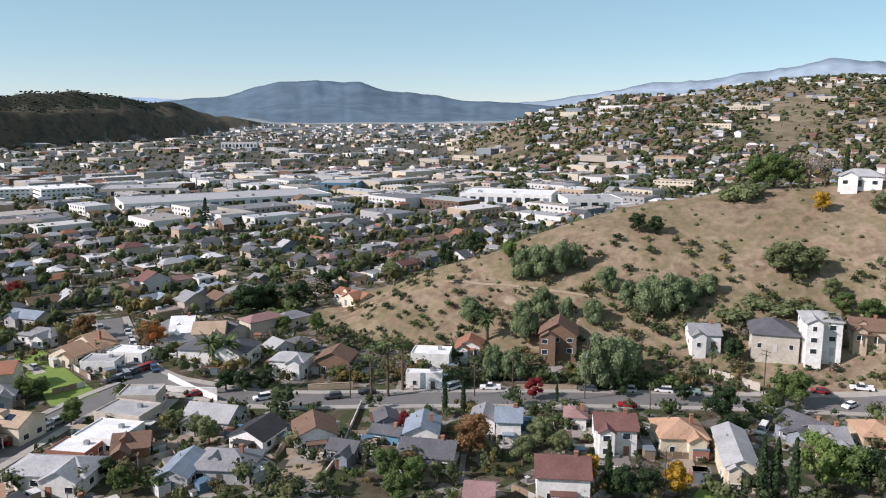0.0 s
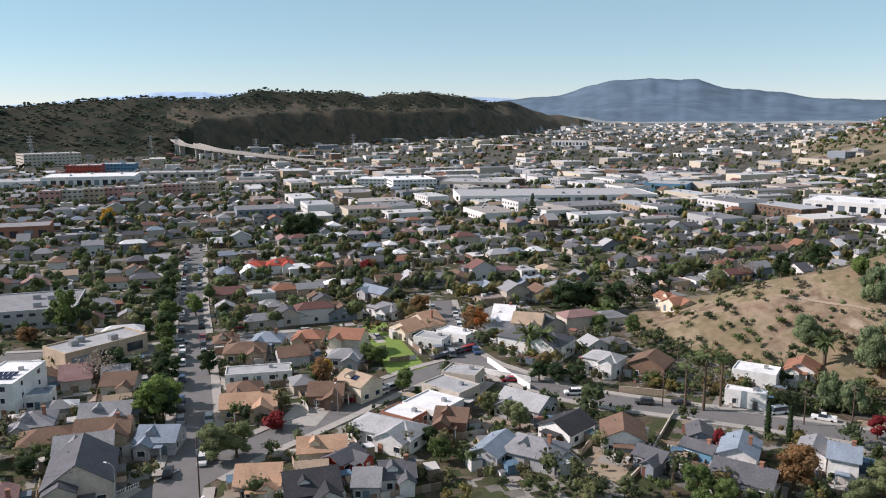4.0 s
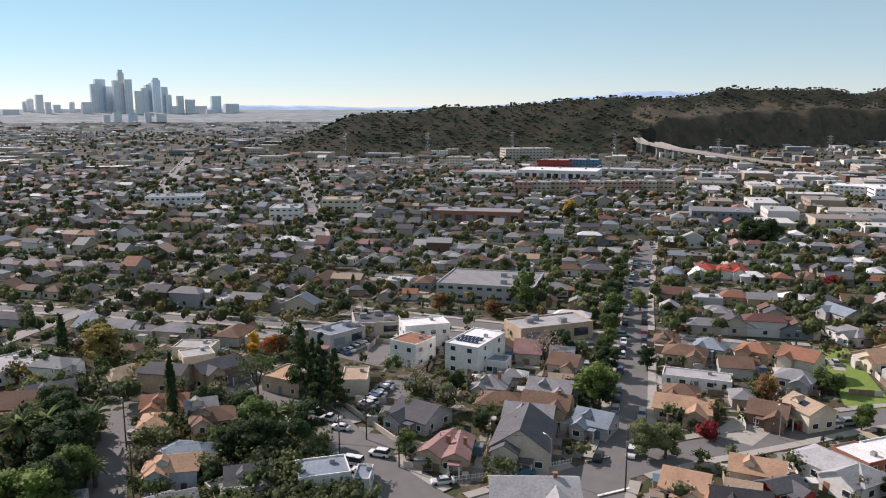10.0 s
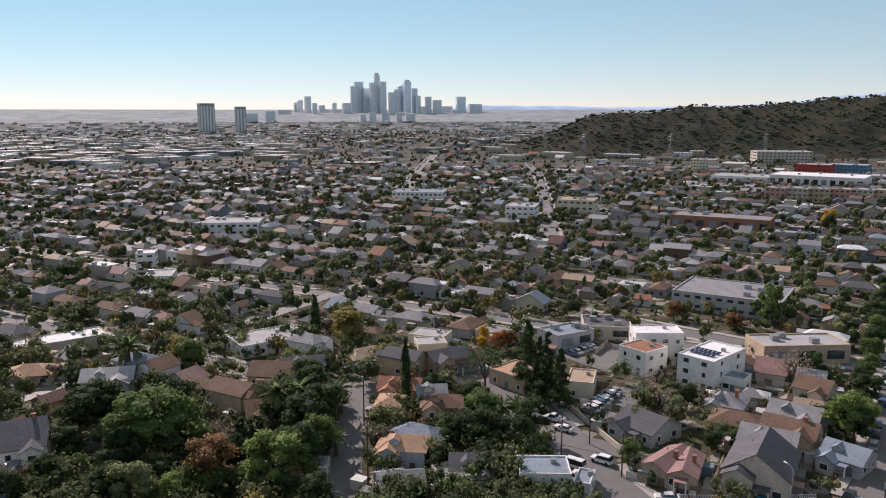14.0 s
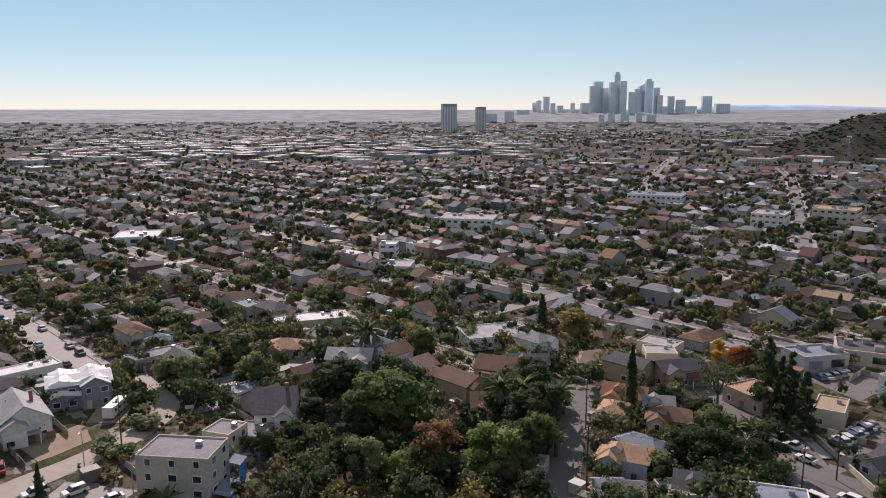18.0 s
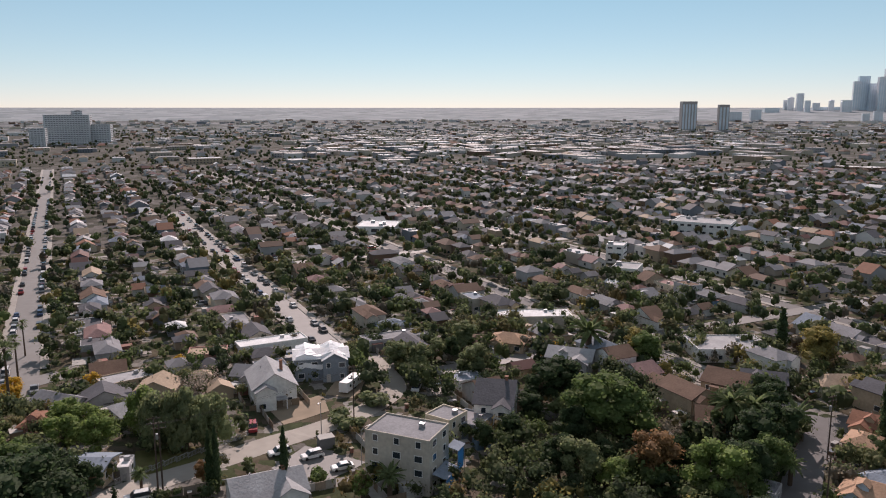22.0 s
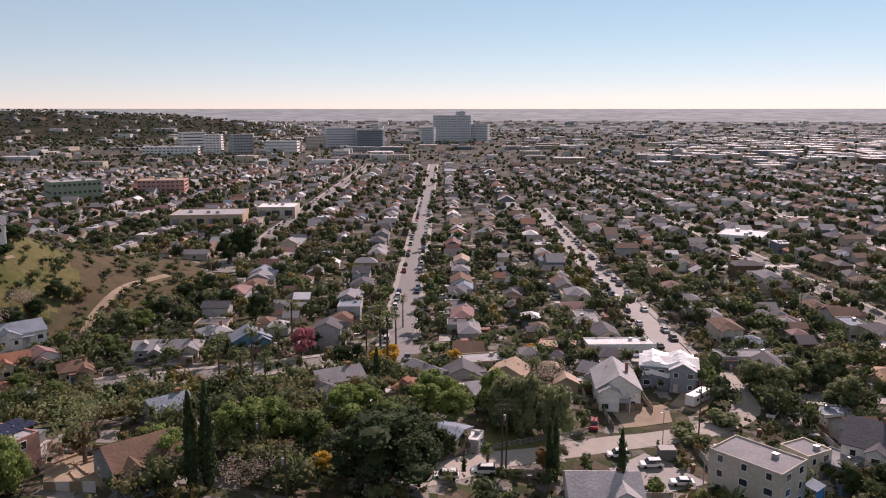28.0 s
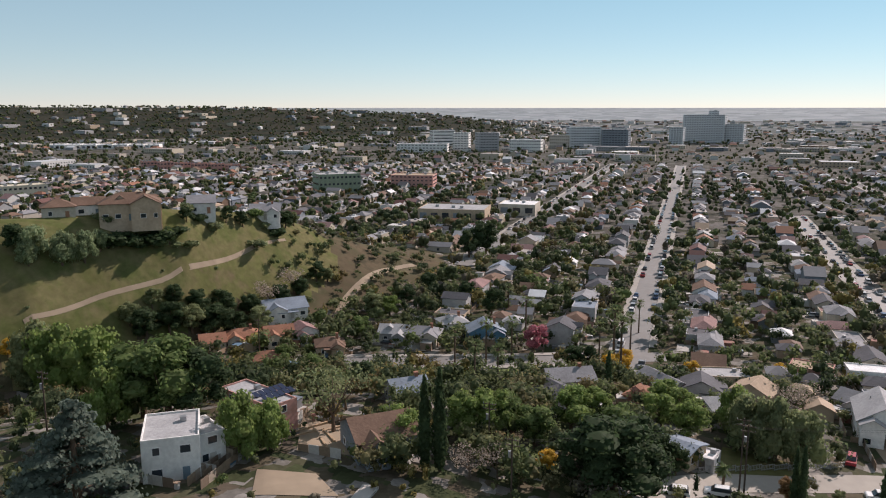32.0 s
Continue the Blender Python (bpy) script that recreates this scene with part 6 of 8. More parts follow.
tree(-207.1, -41.3, 12.0, "broad", "green", 1.1)
tree(-223.0, -49.9, 7.8, "broad", "olive", 1.1)
tree(-178.9, -80.8, 11.0, "broad", "olive", 1.2)
tree(-196.9, -92.5, 10.6, "broad", "olive", 1.2)
tree(-180.8, 15.0, 10.4, "cypress", "dark")
tree(-219.3, -11.8, 8.6, "broad", "dark", 1.1)
tree(-156.9, -57.0, 8.4, "broad", "dark", 1.2)
tree(-147.9, -44.2, 10.6, "broad", "dark", 1.2)
tree(-140.4, -35.9, 7.6, "broad", "dark", 1.2)
tree(-152.1, -5.2, 6.6, "broad", "dark")
tree(-161.2, -7.9, 6.8, "broad", "dark")
tree(-138.1, -59.8, 7.8, "broad", "dark")
tree(-155.0, 25.1, 8.0, "broad", "dark", 1.2)
tree(-152.8, 17.5, 5.8, "broad", "dark", 1.2)
tree(-159.3, -22.4, 6.8, "broad", "dark")
tree(-105.7, -117.0, 12.8, "pepper", "olive", 1.1)
tree(-106.9, -112.0, 14.2, "pepper", "olive", 1.1)
tree(-111.2, -109.8, 12.7, "pepper", "olive", 1.1)
tree(-107.9, -125.8, 11.0, "pepper", "bright", 1.1)
tree(-96.1, -93.8, 13.5, "cypress", "dark", 0.8)
tree(-95.7, -95.1, 12.5, "cypress", "dark", 0.8)
tree(-100.7, -82.3, 15.7, "cypress", "dark", 0.8)
tree(-93.6, -121.9, 10.1, "broad", "bright", 1.2)
tree(-91.5, -127.1, 9.2, "broad", "bright", 1.2)
tree(-75.0, -112.4, 10.3, "broad", "dark", 1.1)
tree(-78.1, -108.9, 9.8, "broad", "dark", 1.1)
tree(-81.0, -107.8, 5.9, "broad", "dark", 1.1)
tree(-75.9, -117.9, 9.6, "broad", "green", 1.2)
tree(-112.8, -176.0, 6.6, "broad", "gold", 1.1)
tree(-124.6, -161.3, 6.5, "broad", "gold", 1.1)
tree(-146.9, -154.6, 5.1, "broad", "gold")
tree(-111.2, -66.9, 7.4, "date", "palm")
tree(-109.4, -71.8, 6.0, "broad", "bright", 1.1)
tree(-173.4, -101.9, 10.0, "broad", "olive", 1.1)
tree(-173.7, -95.1, 9.8, "broad", "olive", 1.1)
tree(-185.2, -95.9, 8.3, "broad", "olive", 1.1)
tree(-97.7, -98.7, 4.9, "broad", "rust")
tree(-106.2, -95.4, 4.0, "broad", "olive")
tree(-88.6, -104.3, 4.8, "date", "palm", 0.8)
tree(-111.1, -83.1, 3.0, "bush", "green")
tree(-187.3, -91.6, 8.3, "broad", "dark")
tree(-127.9, -131.3, 9.0, "bare", "bare")
tree(-135.9, -133.6, 7.7, "bare", "bare")
tree(-135.1, -91.3, 3.0, "bush", "olive", 1.4)
tree(-137.8, -96.1, 3.1, "bush", "olive", 1.6)
tree(-148.5, -93.7, 3.5, "bush", "olive", 1.6)
tree(4.2, -140.2, 19.1, "broad", "green", 1.25)
tree(0.3, -140.2, 16.2, "broad", "dark", 1.2)
tree(8.7, -146.2, 16.8, "broad", "green", 1.2)
tree(30.4, -201.5, 20.3, "pepper", "bright", 1.2)
tree(23.5, -202.4, 19.2, "pepper", "bright", 1.2)
tree(37.1, -205.2, 17.8, "pepper", "olive", 1.2)
tree(14.6, -140.5, 12.8, "pepper", "bright", 1.1)
tree(8.7, -162.6, 12.1, "pepper", "bright", 1.1)
tree(16.3, -113.3, 18.0, "conifer", "blue", 1.5)
tree(-7.4, -123.1, 11.9, "pepper", "bright", 1.2)
tree(-11.6, -123.9, 9.8, "pepper", "bright")
tree(-35.0, -111.0, 17.0, "cypress", "dark", 0.9)
tree(-37.3, -110.3, 18.4, "cypress", "dark", 0.9)
tree(-23.6, -129.1, 13.3, "bare", "olive", 1.1)
tree(-27.8, -138.7, 9.4, "bare", "olive", 1.1)
tree(-32.5, -123.5, 7.9, "broad", "bright", 1.1)
tree(-34.4, -119.5, 8.8, "broad", "bright", 1.1)
tree(-45.5, -121.2, 10.2, "broad", "bright", 1.1)
tree(-51.5, -122.7, 11.1, "broad", "bright", 1.2)
tree(-55.7, -123.0, 9.2, "broad", "green", 1.2)
tree(-58.2, -118.6, 9.1, "broad", "green", 1.2)
tree(-68.0, -122.8, 10.9, "broad", "bright", 1.2)
tree(-75.0, -127.7, 8.9, "broad", "bright", 1.2)
tree(-63.9, -100.7, 15.3, "broad", "dark", 1.5)
tree(-70.0, -102.7, 12.5, "broad", "dark", 1.4)
tree(-60.4, -101.2, 11.7, "broad", "dark", 1.3)
tree(-55.5, -108.6, 5.0, "broad", "gold", 1.1)
tree(-106.5, -171.9, 6.5, "broad", "gold", 1.2)
tree(-109.5, -171.2, 5.8, "broad", "gold", 1.2)
tree(-91.7, -148.8, 12.0, "cypress", "dark", 1.2)
tree(-98.2, -178.6, 8.4, "broad", "dark", 1.2)
tree(-102.7, -177.3, 8.5, "broad", "dark", 1.2)
tree(-96.7, -134.8, 9.9, "broad", "bright", 1.2)
tree(-101.1, -132.4, 8.5, "broad", "bright", 1.2)
tree(-95.3, -195.5, 9.9, "broad", "pink", 1.1)
tree(-41.3, -107.3, 6.2, "bare", "bare", 1.2)
tree(-46.0, -106.9, 6.3, "bare", "bare", 1.2)
tree(-58.9, -150.1, 12.5, "palm", "palm")
tree(-65.6, -153.0, 11.5, "palm", "palm")
tree(-68.2, -188.7, 12.8, "palm", "palm")
tree(-78.1, -190.5, 13.8, "palm", "palm")
tree(-97.7, -206.6, 15.0, "palm", "palm")
tree(-111.8, -179.2, 17.5, "palm", "palm")
tree(-108.4, -170.1, 16.9, "palm", "palm")
tree(-121.8, -186.4, 12.6, "palm", "palm")
tree(-109.5, -183.0, 12.1, "palm", "palm")
tree(-86.1, -191.1, 13.3, "palm", "palm")
tree(-135.8, -203.5, 11.3, "palm", "palm")
tree(-104.9, -235.9, 11.8, "palm", "palm")
tree(-99.3, -237.7, 11.8, "broad", "dark")
tree(-97.6, -255.1, 10.4, "broad", "dark")
tree(-3.1, -240.7, 9.5, "broad", "dark", 1.2)
tree(-11.7, -246.4, 9.8, "broad", "dark", 1.2)
tree(-18.9, -250.1, 8.8, "broad", "dark", 1.2)
tree(3.3, -238.4, 7.9, "broad", "dark", 1.2)
tree(9.6, -235.3, 7.1, "broad", "olive", 1.2)
tree(-30.7, -256.8, 9.8, "broad", "dark", 1.1)
tree(-37.4, -263.2, 8.4, "broad", "dark", 1.1)
tree(38.7, -231.5, 9.5, "pepper", "pepper", 1.2)
tree(32.1, -233.0, 10.0, "pepper", "pepper", 1.2)
tree(26.7, -236.2, 9.8, "pepper", "pepper", 1.2)
tree(22.8, -240.5, 7.1, "pepper", "pepper", 1.1)
tree(42.7, -231.6, 8.6, "broad", "dark", 1.2)
tree(13.5, -245.8, 3.6, "bush", "dark", 1.8)
tree(7.1, -249.7, 3.6, "bush", "dark", 1.8)
tree(2.2, -252.5, 3.3, "bush", "dark", 1.8)
tree(-141.3, -346.3, 19.9, "broad", "dark", 1.1)
tree(-130.3, -340.8, 16.2, "broad", "dark", 1.1)
tree(-60.6, -251.0, 9.9, "broad", "olive", 1.2)
tree(-66.1, -249.0, 8.7, "broad", "bright", 1.2)
tree(-75.6, -260.5, 9.1, "broad", "dark", 1.2)
tree(-88.2, -272.9, 9.5, "broad", "dark", 1.2)
tree(-50.9, -226.0, 9.0, "broad", "green", 1.2)
tree(-29.2, -181.4, 8.9, "broad", "green", 1.1)
tree(-35.3, -157.7, 7.9, "broad", "dark", 1.1)
tree(-24.1, -207.1, 7.6, "broad", "green", 1.1)
tree(43.2, -210.8, 6.6, "broad", "gold", 1.1)
tree(39.8, -228.9, 6.8, "pepper", "pepper", 1.3)
tree(-49.7, -275.7, 6.3, "broad", "olive", 1.2)
tree(-20.3, -275.8, 6.8, "broad", "dark", 1.1)
tree(-37.3, -293.3, 7.8, "broad", "dark", 1.1)
tree(-41.3, -299.4, 6.6, "broad", "olive", 1.1)
tree(-14.5, -272.4, 6.7, "broad", "dark")
tree(-1.5, -259.0, 5.6, "broad", "dark", 1.1)
tree(-84.7, -446.2, 11.3, "broad", "dark", 1.1)
tree(3.9, -250.1, 5.5, "broad", "green", 1.2)
tree(21.0, -242.4, 4.6, "bush", "dark", 1.6)
tree(15.0, -245.3, 4.0, "bush", "dark", 1.8)
tree(8.8, -248.0, 4.0, "bush", "dark", 1.8)
tree(11.3, -228.3, 10.9, "broad", "dark", 1.2)
tree(5.2, -232.1, 11.4, "broad", "dark", 1.2)
tree(-1.1, -234.9, 10.8, "broad", "olive", 1.2)
tree(-7.6, -237.7, 11.7, "broad", "dark", 1.3)
tree(-14.3, -239.0, 11.1, "broad", "dark", 1.2)
tree(-21.5, -241.6, 10.5, "broad", "olive", 1.2)
tree(-26.8, -255.8, 10.9, "bare", "bare", 1.2)
tree(-35.7, -264.2, 10.0, "bare", "bare", 1.2)
tree(-45.2, -273.5, 9.1, "broad", "dark", 1.2)
tree(15.6, -229.0, 8.0, "broad", "olive", 1.2)
tree(-23.5, -271.9, 3.2, "bush", "olive", 2)
tree(-1.0, -251.9, 2.6, "bush", "olive", 2)

tree(-241.0, 111.1, 8.1, "broad", "rust", 1.2)
tree(-228.0, 126.3, 6.6, "broad", "rust", 1.6)
tree(-214.8, 44.8, 7.1, "broad", "orange", 1.2)
tree(-218.2, 40.9, 4.8, "broad", "gold", 1.2)
tree(-418.3, 286.3, 15.8, "broad", "gold", 0.9)
tree(-410.0, 281.0, 14.0, "broad", "dark", 1.0)
tree(-229.0, 0.5, 13.0, "broad", "amber", 1.3)
tree(-231.4, 141.1, 17.0, "broad", "green", 0.8)
tree(-211.4, 176.2, 9.4, "broad", "bright", 1.0)
tree(-290.1, 322.1, 18.0, "broad", "dark", 1.2)
tree(-297.0, 318.0, 16.0, "broad", "dark", 1.2)
tree(-203.4, 265.1, 8.0, "broad", "rust", 1.2)
tree(-238.6, -9.1, 13.7, "cypress", "dark", 1.7)
tree(-201.3, -67.4, 6.6, "broad", "gold", 1.5)
tree(-213.9, -45.1, 10.1, "broad", "amber", 1.2)
tree(-130.5, 149.5, 6.6, "broad", "gold", 1.1)
tree(-198.3, 257.8, 9.3, "broad", "red", 1.0)
tree(-144.4, 216.6, 8.9, "broad", "rust", 1.2)
tree(-215.5, 458.5, 20.0, "conifer", "dark", 0.6)
tree(-83.6, 265.0, 12.0, "bare", "bare", 1.2)
for x, y, size, leaf in ((-187, -8, 11, "dark"), (-179, -9, 12, "dark"), (-172, -7, 9, "green"), (-163, -6.5, 13, "dark"), (-156, -8, 14, "dark"), (-149, -7, 12, "green"), (-143, -9, 13, "dark"),
                         (-127, -6, 9, "dark"), (-174, 22, 10, "dark"), (-152, 39, 11, "dark"), (-158, 30, 12, "green"), (-150, 22, 9, "dark"), (-139, 17, 6, "dark")):
    tree(x, y, size, "broad", leaf, 1.1)

for x, y, size, leaf in ((-9.5, -265, 3.4, "olive"), (-5.5, -264, 3.0, "dark"), (-2.0, -266, 3.2, "olive"), (-33, -284, 3.4, "dark"), (-29, -283.5, 3.0, "olive"), (-25, -284.5, 3.3, "green"),
                         (17, -246, 2.6, "dark"), (12, -246, 2.4, "dark"), (22, -249, 3.0, "olive")):
    tree(x, y, size, "bush", leaf, 1.5)
kerb_trees = random.Random(12)
for k in range(17):                          # shade trees on the sunny kerb of the long street
    u = k / 16
    x, y = -138 - 150 * u + kerb_trees.uniform(-2, 2), 113 + 125 * u + kerb_trees.uniform(-2, 2)
    tree(x - 4.6, y - 5.6, kerb_trees.uniform(6.5, 11), "broad", kerb_trees.choice(("green", "dark", "olive", "dark")), kerb_trees.uniform(0.9, 1.15))

# ---------------------------------------------------------------- poles, lamps and cars
utility_pole(-140.8, 42.7, -41, 10.3, box_on=True)
utility_pole(-149.0, 51.3, -41, 10.3)
utility_pole(-106.5, 87.3, -41, 12.5, box_on=True)
utility_pole(-90.1, -101.9, -41, 14.0)
utility_pole(-137.4, -91.8, -41, 14.0, box_on=True)
utility_pole(-45.9, -101.1, -41, 10.0, box_on=True)
utility_pole(23.1, -135.0, -41, 14.0, box_on=True)
utility_pole(-18.7, -214.1, -41, 12.2)
utility_pole(-48.0, 177.7, -41, 9.0)
utility_pole(-8.2, 190.9, -41, 9.0)
utility_pole(9.9, 185.5, -41, 14.0, box_on=True)
utility_pole(52.8, 187.4, -41, 14.0)
utility_pole(-17.5, 183.8, -41, 9.0)
utility_pole(-134.3, 3.7, -41, 14.0)
utility_pole(-165.2, 3.9, -41, 14.0, box_on=True)
utility_pole(-133.8, 52.8, -41, 9.0, box_on=True)
utility_pole(-48.6, -116.8, -41, 9.0, box_on=True)
utility_pole(-89.2, -99.7, -41, 14.0, box_on=True)
utility_pole(22.4, 137.0, -41, 9.0, box_on=True)
street_lamp(-117.1, 77.7, 189)
street_lamp(-128.4, -94.3, 23)
street_lamp(33.0, -210.8, 319)
street_lamp(-111.5, 132.7, 294)
street_lamp(-119.9, -78.5, 160)
car(-123.3, -108.9, 221, "suv", "red")
car(-116.6, -96.3, 145, "suv", "white")
car(-119.2, -90.0, 147, "suv", "white")
car(-117.7, -81.6, 140, "sedan", "white")
car(-163.2, -89.8, 199, "van", "white")
car(-76.8, -101.9, 143, "suv", "white")
car(-85.5, -101.8, 140, "suv", "white")
car(-120.3, 73.6, 64, "sedan", "blue")
car(-123.8, 57.7, 75, "sedan")
car(-140.3, 51.0, 45, "suv", "white")
car(-139.0, 44.6, 44, "van", "white")
car(-134.3, 45.1, 41, "suv", "white")
car(-156.5, 47.8, 45, "sedan", "white")
car(-162.3, 47.2, 46, "pickup")
car(-168.5, 45.1, 47, "sedan")
car(-173.4, 43.3, 48, "sedan")
car(-13.9, 189.0, 4, "pickup", "white")
car(36.4, 193.0, -11, "pickup", "teal")
car(10.9, 191.3, -3, "suv")
car(20.9, 192.0, -6, "suv")
car(30.1, 193.0, -9, "suv")
car(-23.7, 187.5, 47, "van", "white")
car(-69.4, 174.0, 32, "suv", "white")
car(-44.6, 181.4, 19, "sedan")
car(78.6, 196.1, -12, "pickup", "white")
car(73.3, 188.5, 39, "sedan", "white")
car(48.5, 170.4, 64, "van", "white")
car(19.9, 181.4, -6, "sedan", "red")
car(-52.2, 177.1, 21, "suv")
car(68.5, 195.0, -14, "sedan")
car(-87.3, 174.1, 37, "sedan", "red")
car(-111.9, 146.9, 72, "suv", "white")
car(-110.5, 152.5, 71, "suv")
car(-113.3, 142.3, 74, "sedan", "red")
car(-111.9, 144.9, 73, "suv", "white")
car(-110.9, 148.3, 72, "suv")
car(-115.1, 151.9, 72, "sedan")

# ---------------------------------------------------------------- the city beyond: house rows
rng = random.Random(5)
near_fill = 0
mid = Shape()
mid_wins = Shape()
flat_rows = Shape()
SPOTS = []


def stuff_house(s, x, y, rot, w, d, h, kind, wins=True, z=None):
    o = len(s.v)
    rise = 0.26 * (d if kind == "gx" else min(w, d))
    wall_shape(s, kind, w, d, h, rise, -1.0, 0)
    roof_shape(s, kind, w, d, h, rise, 0.4, 0.14, 1)
    if wins and rng.random() < 0.6:
        k, q, e = len(s.v), rng.uniform(0.38, 0.5) * w, rng.choice((-0.24, 0.24)) * w
        wall_shape(s, "gy", q, d * 0.5 + 2, h - 0.1, 0.26 * q, -1.0, 0)
        roof_shape(s, "gy", q, d * 0.5 + 2, h - 0.1, 0.26 * q, 0.35, 0.14, 1)
        s.moved(pose(e, -d * 0.25 - 1, 0), k)
    if wins:
        for q in (-0.28, 0.28):
            s.box(q * w - 0.55, q * w + 0.55, -d / 2 - 0.04, d / 2 + 0.04, 0.9, 2.1, 2)
        s.box(-w / 2 - 0.04, w / 2 + 0.04, -0.6, 0.6, 0.9, 2.1, 2)
    s.moved(pose(x, y, ground_z(x, y) if z is None else z, 0, 0, rot), o)


def stuff_block(s, x, y, rot, w, d, h, wins=2, z=None):
    o = len(s.v)
    s.box(-w / 2, w / 2, -d / 2, d / 2, -1, h, 0)
    e = 0.3
    s.box(-w / 2 + e, w / 2 - e, -d / 2 + e, d / 2 - e, h, h + 0.12, 1)
    if wins:
        n = max(2, int(w / 4))
        for f in range(max(1, int(h / 3.2))):
            for k in range(n):
                q = (k + 0.5) / n * w - w / 2
                s.box(q - 0.8, q + 0.8, -d / 2 - 0.05, d / 2 + 0.05, 1 + 3.2 * f, 2.4 + 3.2 * f, 2)
    for _ in range(2):
        a, b = rng.uniform(-0.35, 0.35) * w, rng.uniform(-0.35, 0.35) * d
        s.box(a - 0.8, a + 0.8, b - 0.8, b + 0.8, h + 0.12, h + 1.0, 1)
    s.moved(pose(x, y, ground_z(x, y) if z is None else z, 0, 0, rot), o)


def on_hill(x, y):
    a, d = float(azimuth(x, y)), math.hypot(x, y)
    return hill("dry_hill", a, d) > 1.0 or hill("green_hill", a, d) > 1.5 or hill("park_hill", a, d) > 3




def works(az, d):
    """The industrial belt with its broad flat roofs."""
    return (-7 < az < 47 and 500 < d < 930) or (92 < az < 128 and 1150 < d < 2300)


def near_edge(az):
    """Where the rows begin: nearer plots are set out one by one."""
    return float(np.interp(az, [-26, 20, 24, 58, 62, 90, 94, 125, 128, 158, 162, 196], [240, 240, 178, 172, 150, 150, 172, 172, 180, 180, 225, 225]))


GRID_TURN = math.degrees(math.atan2(U[1], U[0]))
for ai in range(-8, 14):
    a0 = -14 + 82 * ai
    for row in (20, 62):
        b = -900
        while b < 1000:
            b += rng.uniform(9.0, 12)
            x, y = ab(a0 + row + rng.uniform(-2, 2), b)
            az, d = float(azimuth(x, y)), math.hypot(x, y)
            if d < near_edge(az) or d > 1000 or not -26 < az < 196 or on_hill(x, y) or near_line(x, y, 5.5) or rng.random() < 0.06:
                continue
            if works(az, d) and rng.random() < 0.6:
                continue
            w, dd, h = rng.uniform(5.8, 8.2), rng.uniform(8, 12.5), rng.choice((2.9, 3, 3, 3.2, 5.2))
            if not is_free(x, y, 0.40 * (w + dd) / 2 + 0.3):
                continue
            kind = rng.choice(("gx", "gy", "hip", "hip", "flat"))
            rot = GRID_TURN + rng.choice((0, 0, 180, 90)) + rng.uniform(-2, 2)
            SPOTS.append((x, y, max(w, dd) / 2))
            if d < 330 and near_fill < 100:
                near_fill += 1
                house(x, y, rot, w, dd, h, kind, rng.choice(("white", "cream", "beige", "grey", "tan", "grey", "beige")), rng.choice(("grey", "dgrey", "dgrey", "brown", "dgrey", "mauve", "grey", "brown", "bluegrey")), panes=False, name="house")
            elif kind == "flat":
                stuff_block(flat_rows, x, y, rot, w, dd, h)
            else:
                stuff_house(mid, x, y, rot, w, dd, h, kind, d < 750)
            if rng.random() < 0.8:
                x2, y2 = ab(a0 + (41 if row == 20 else 42) + rng.uniform(-4, 4), b + rng.uniform(-3, 3))
                if is_free(x2, y2, 4) and not near_line(x2, y2, 4) and d > 140:
                    SPOTS.append((x2, y2, 3))
                    stuff_house(mid, x2, y2, rot, rng.uniform(4.5, 6.5), rng.uniform(5, 7), 2.6, rng.choice(("gx", "hip")), False)
tagged(new("house_rows", mid.mesh("house_rows", ["far_wall", "far_roof", "glass"])), "rows of small pitched-roof houses filling the valley", "houses", kind="stuff")

# the industrial belt
placed = []
for _ in range(1000):
    if rng.random() < 0.5:
        az, d = rng.uniform(-7, 47), rng.uniform(500, 930)
    else:
        az, d = rng.uniform(92, 128), rng.uniform(1150, 2300)
    x, y = -math.sin(radians(az)) * d, math.cos(radians(az)) * d
    w, dd = rng.uniform(16, 48), rng.uniform(12, 28)
    r = 0.5 * max(w, dd) * 0.8
    if near_line(x, y, 7) or on_hill(x, y) or not is_free(x, y, r) or any((x - a) ** 2 + (y - b) ** 2 < (r + c + 2) ** 2 for a, b, c in placed):
        continue
    placed.append((x, y, r))
    SPOTS.append((x, y, r))
    stuff_block(flat_rows, x, y, GRID_TURN + rng.choice((0, 90)) + rng.uniform(-3, 3), w, dd, rng.uniform(4.5, 8), 2 if d < 800 else 0)

# outer districts: larger flat roofs and smaller houses, thinning into the plain
far = Shape()
n = 0
while n < 5200:
    az, d = rng.uniform(-26, 196), math.sqrt(rng.uniform(0.3, 10.5)) * 1000
    x, y = -math.sin(radians(az)) * d, math.cos(radians(az)) * d
    n += 1
    if on_hill(x, y) or near_line(x, y, 8) or (az > 158 and rng.random() < (0.5 if hill("far_hill", az, d) > 6 else 0.35)):
        continue
    if d < 1000 and abs((x * U[0] + y * U[1])) < 1090 and -900 < x * V[0] + y * V[1] < 1000:
        continue
    if rng.random() < 0.42:
        k = rng.uniform(0.8, 1.8)
        if is_free(x, y, 12 * k):
            stuff_block(flat_rows, x, y, GRID_TURN + rng.choice((0, 90)), rng.uniform(14, 34) * k, rng.uniform(10, 20) * k, rng.uniform(4, 9), 0 if d > 1500 else 2)
    elif is_free(x, y, 7):
        stuff_house(far, x, y, GRID_TURN + rng.choice((0, 90)), rng.uniform(9, 16), rng.uniform(8, 12), rng.uniform(3, 6), rng.choice(("gx", "hip")), False)
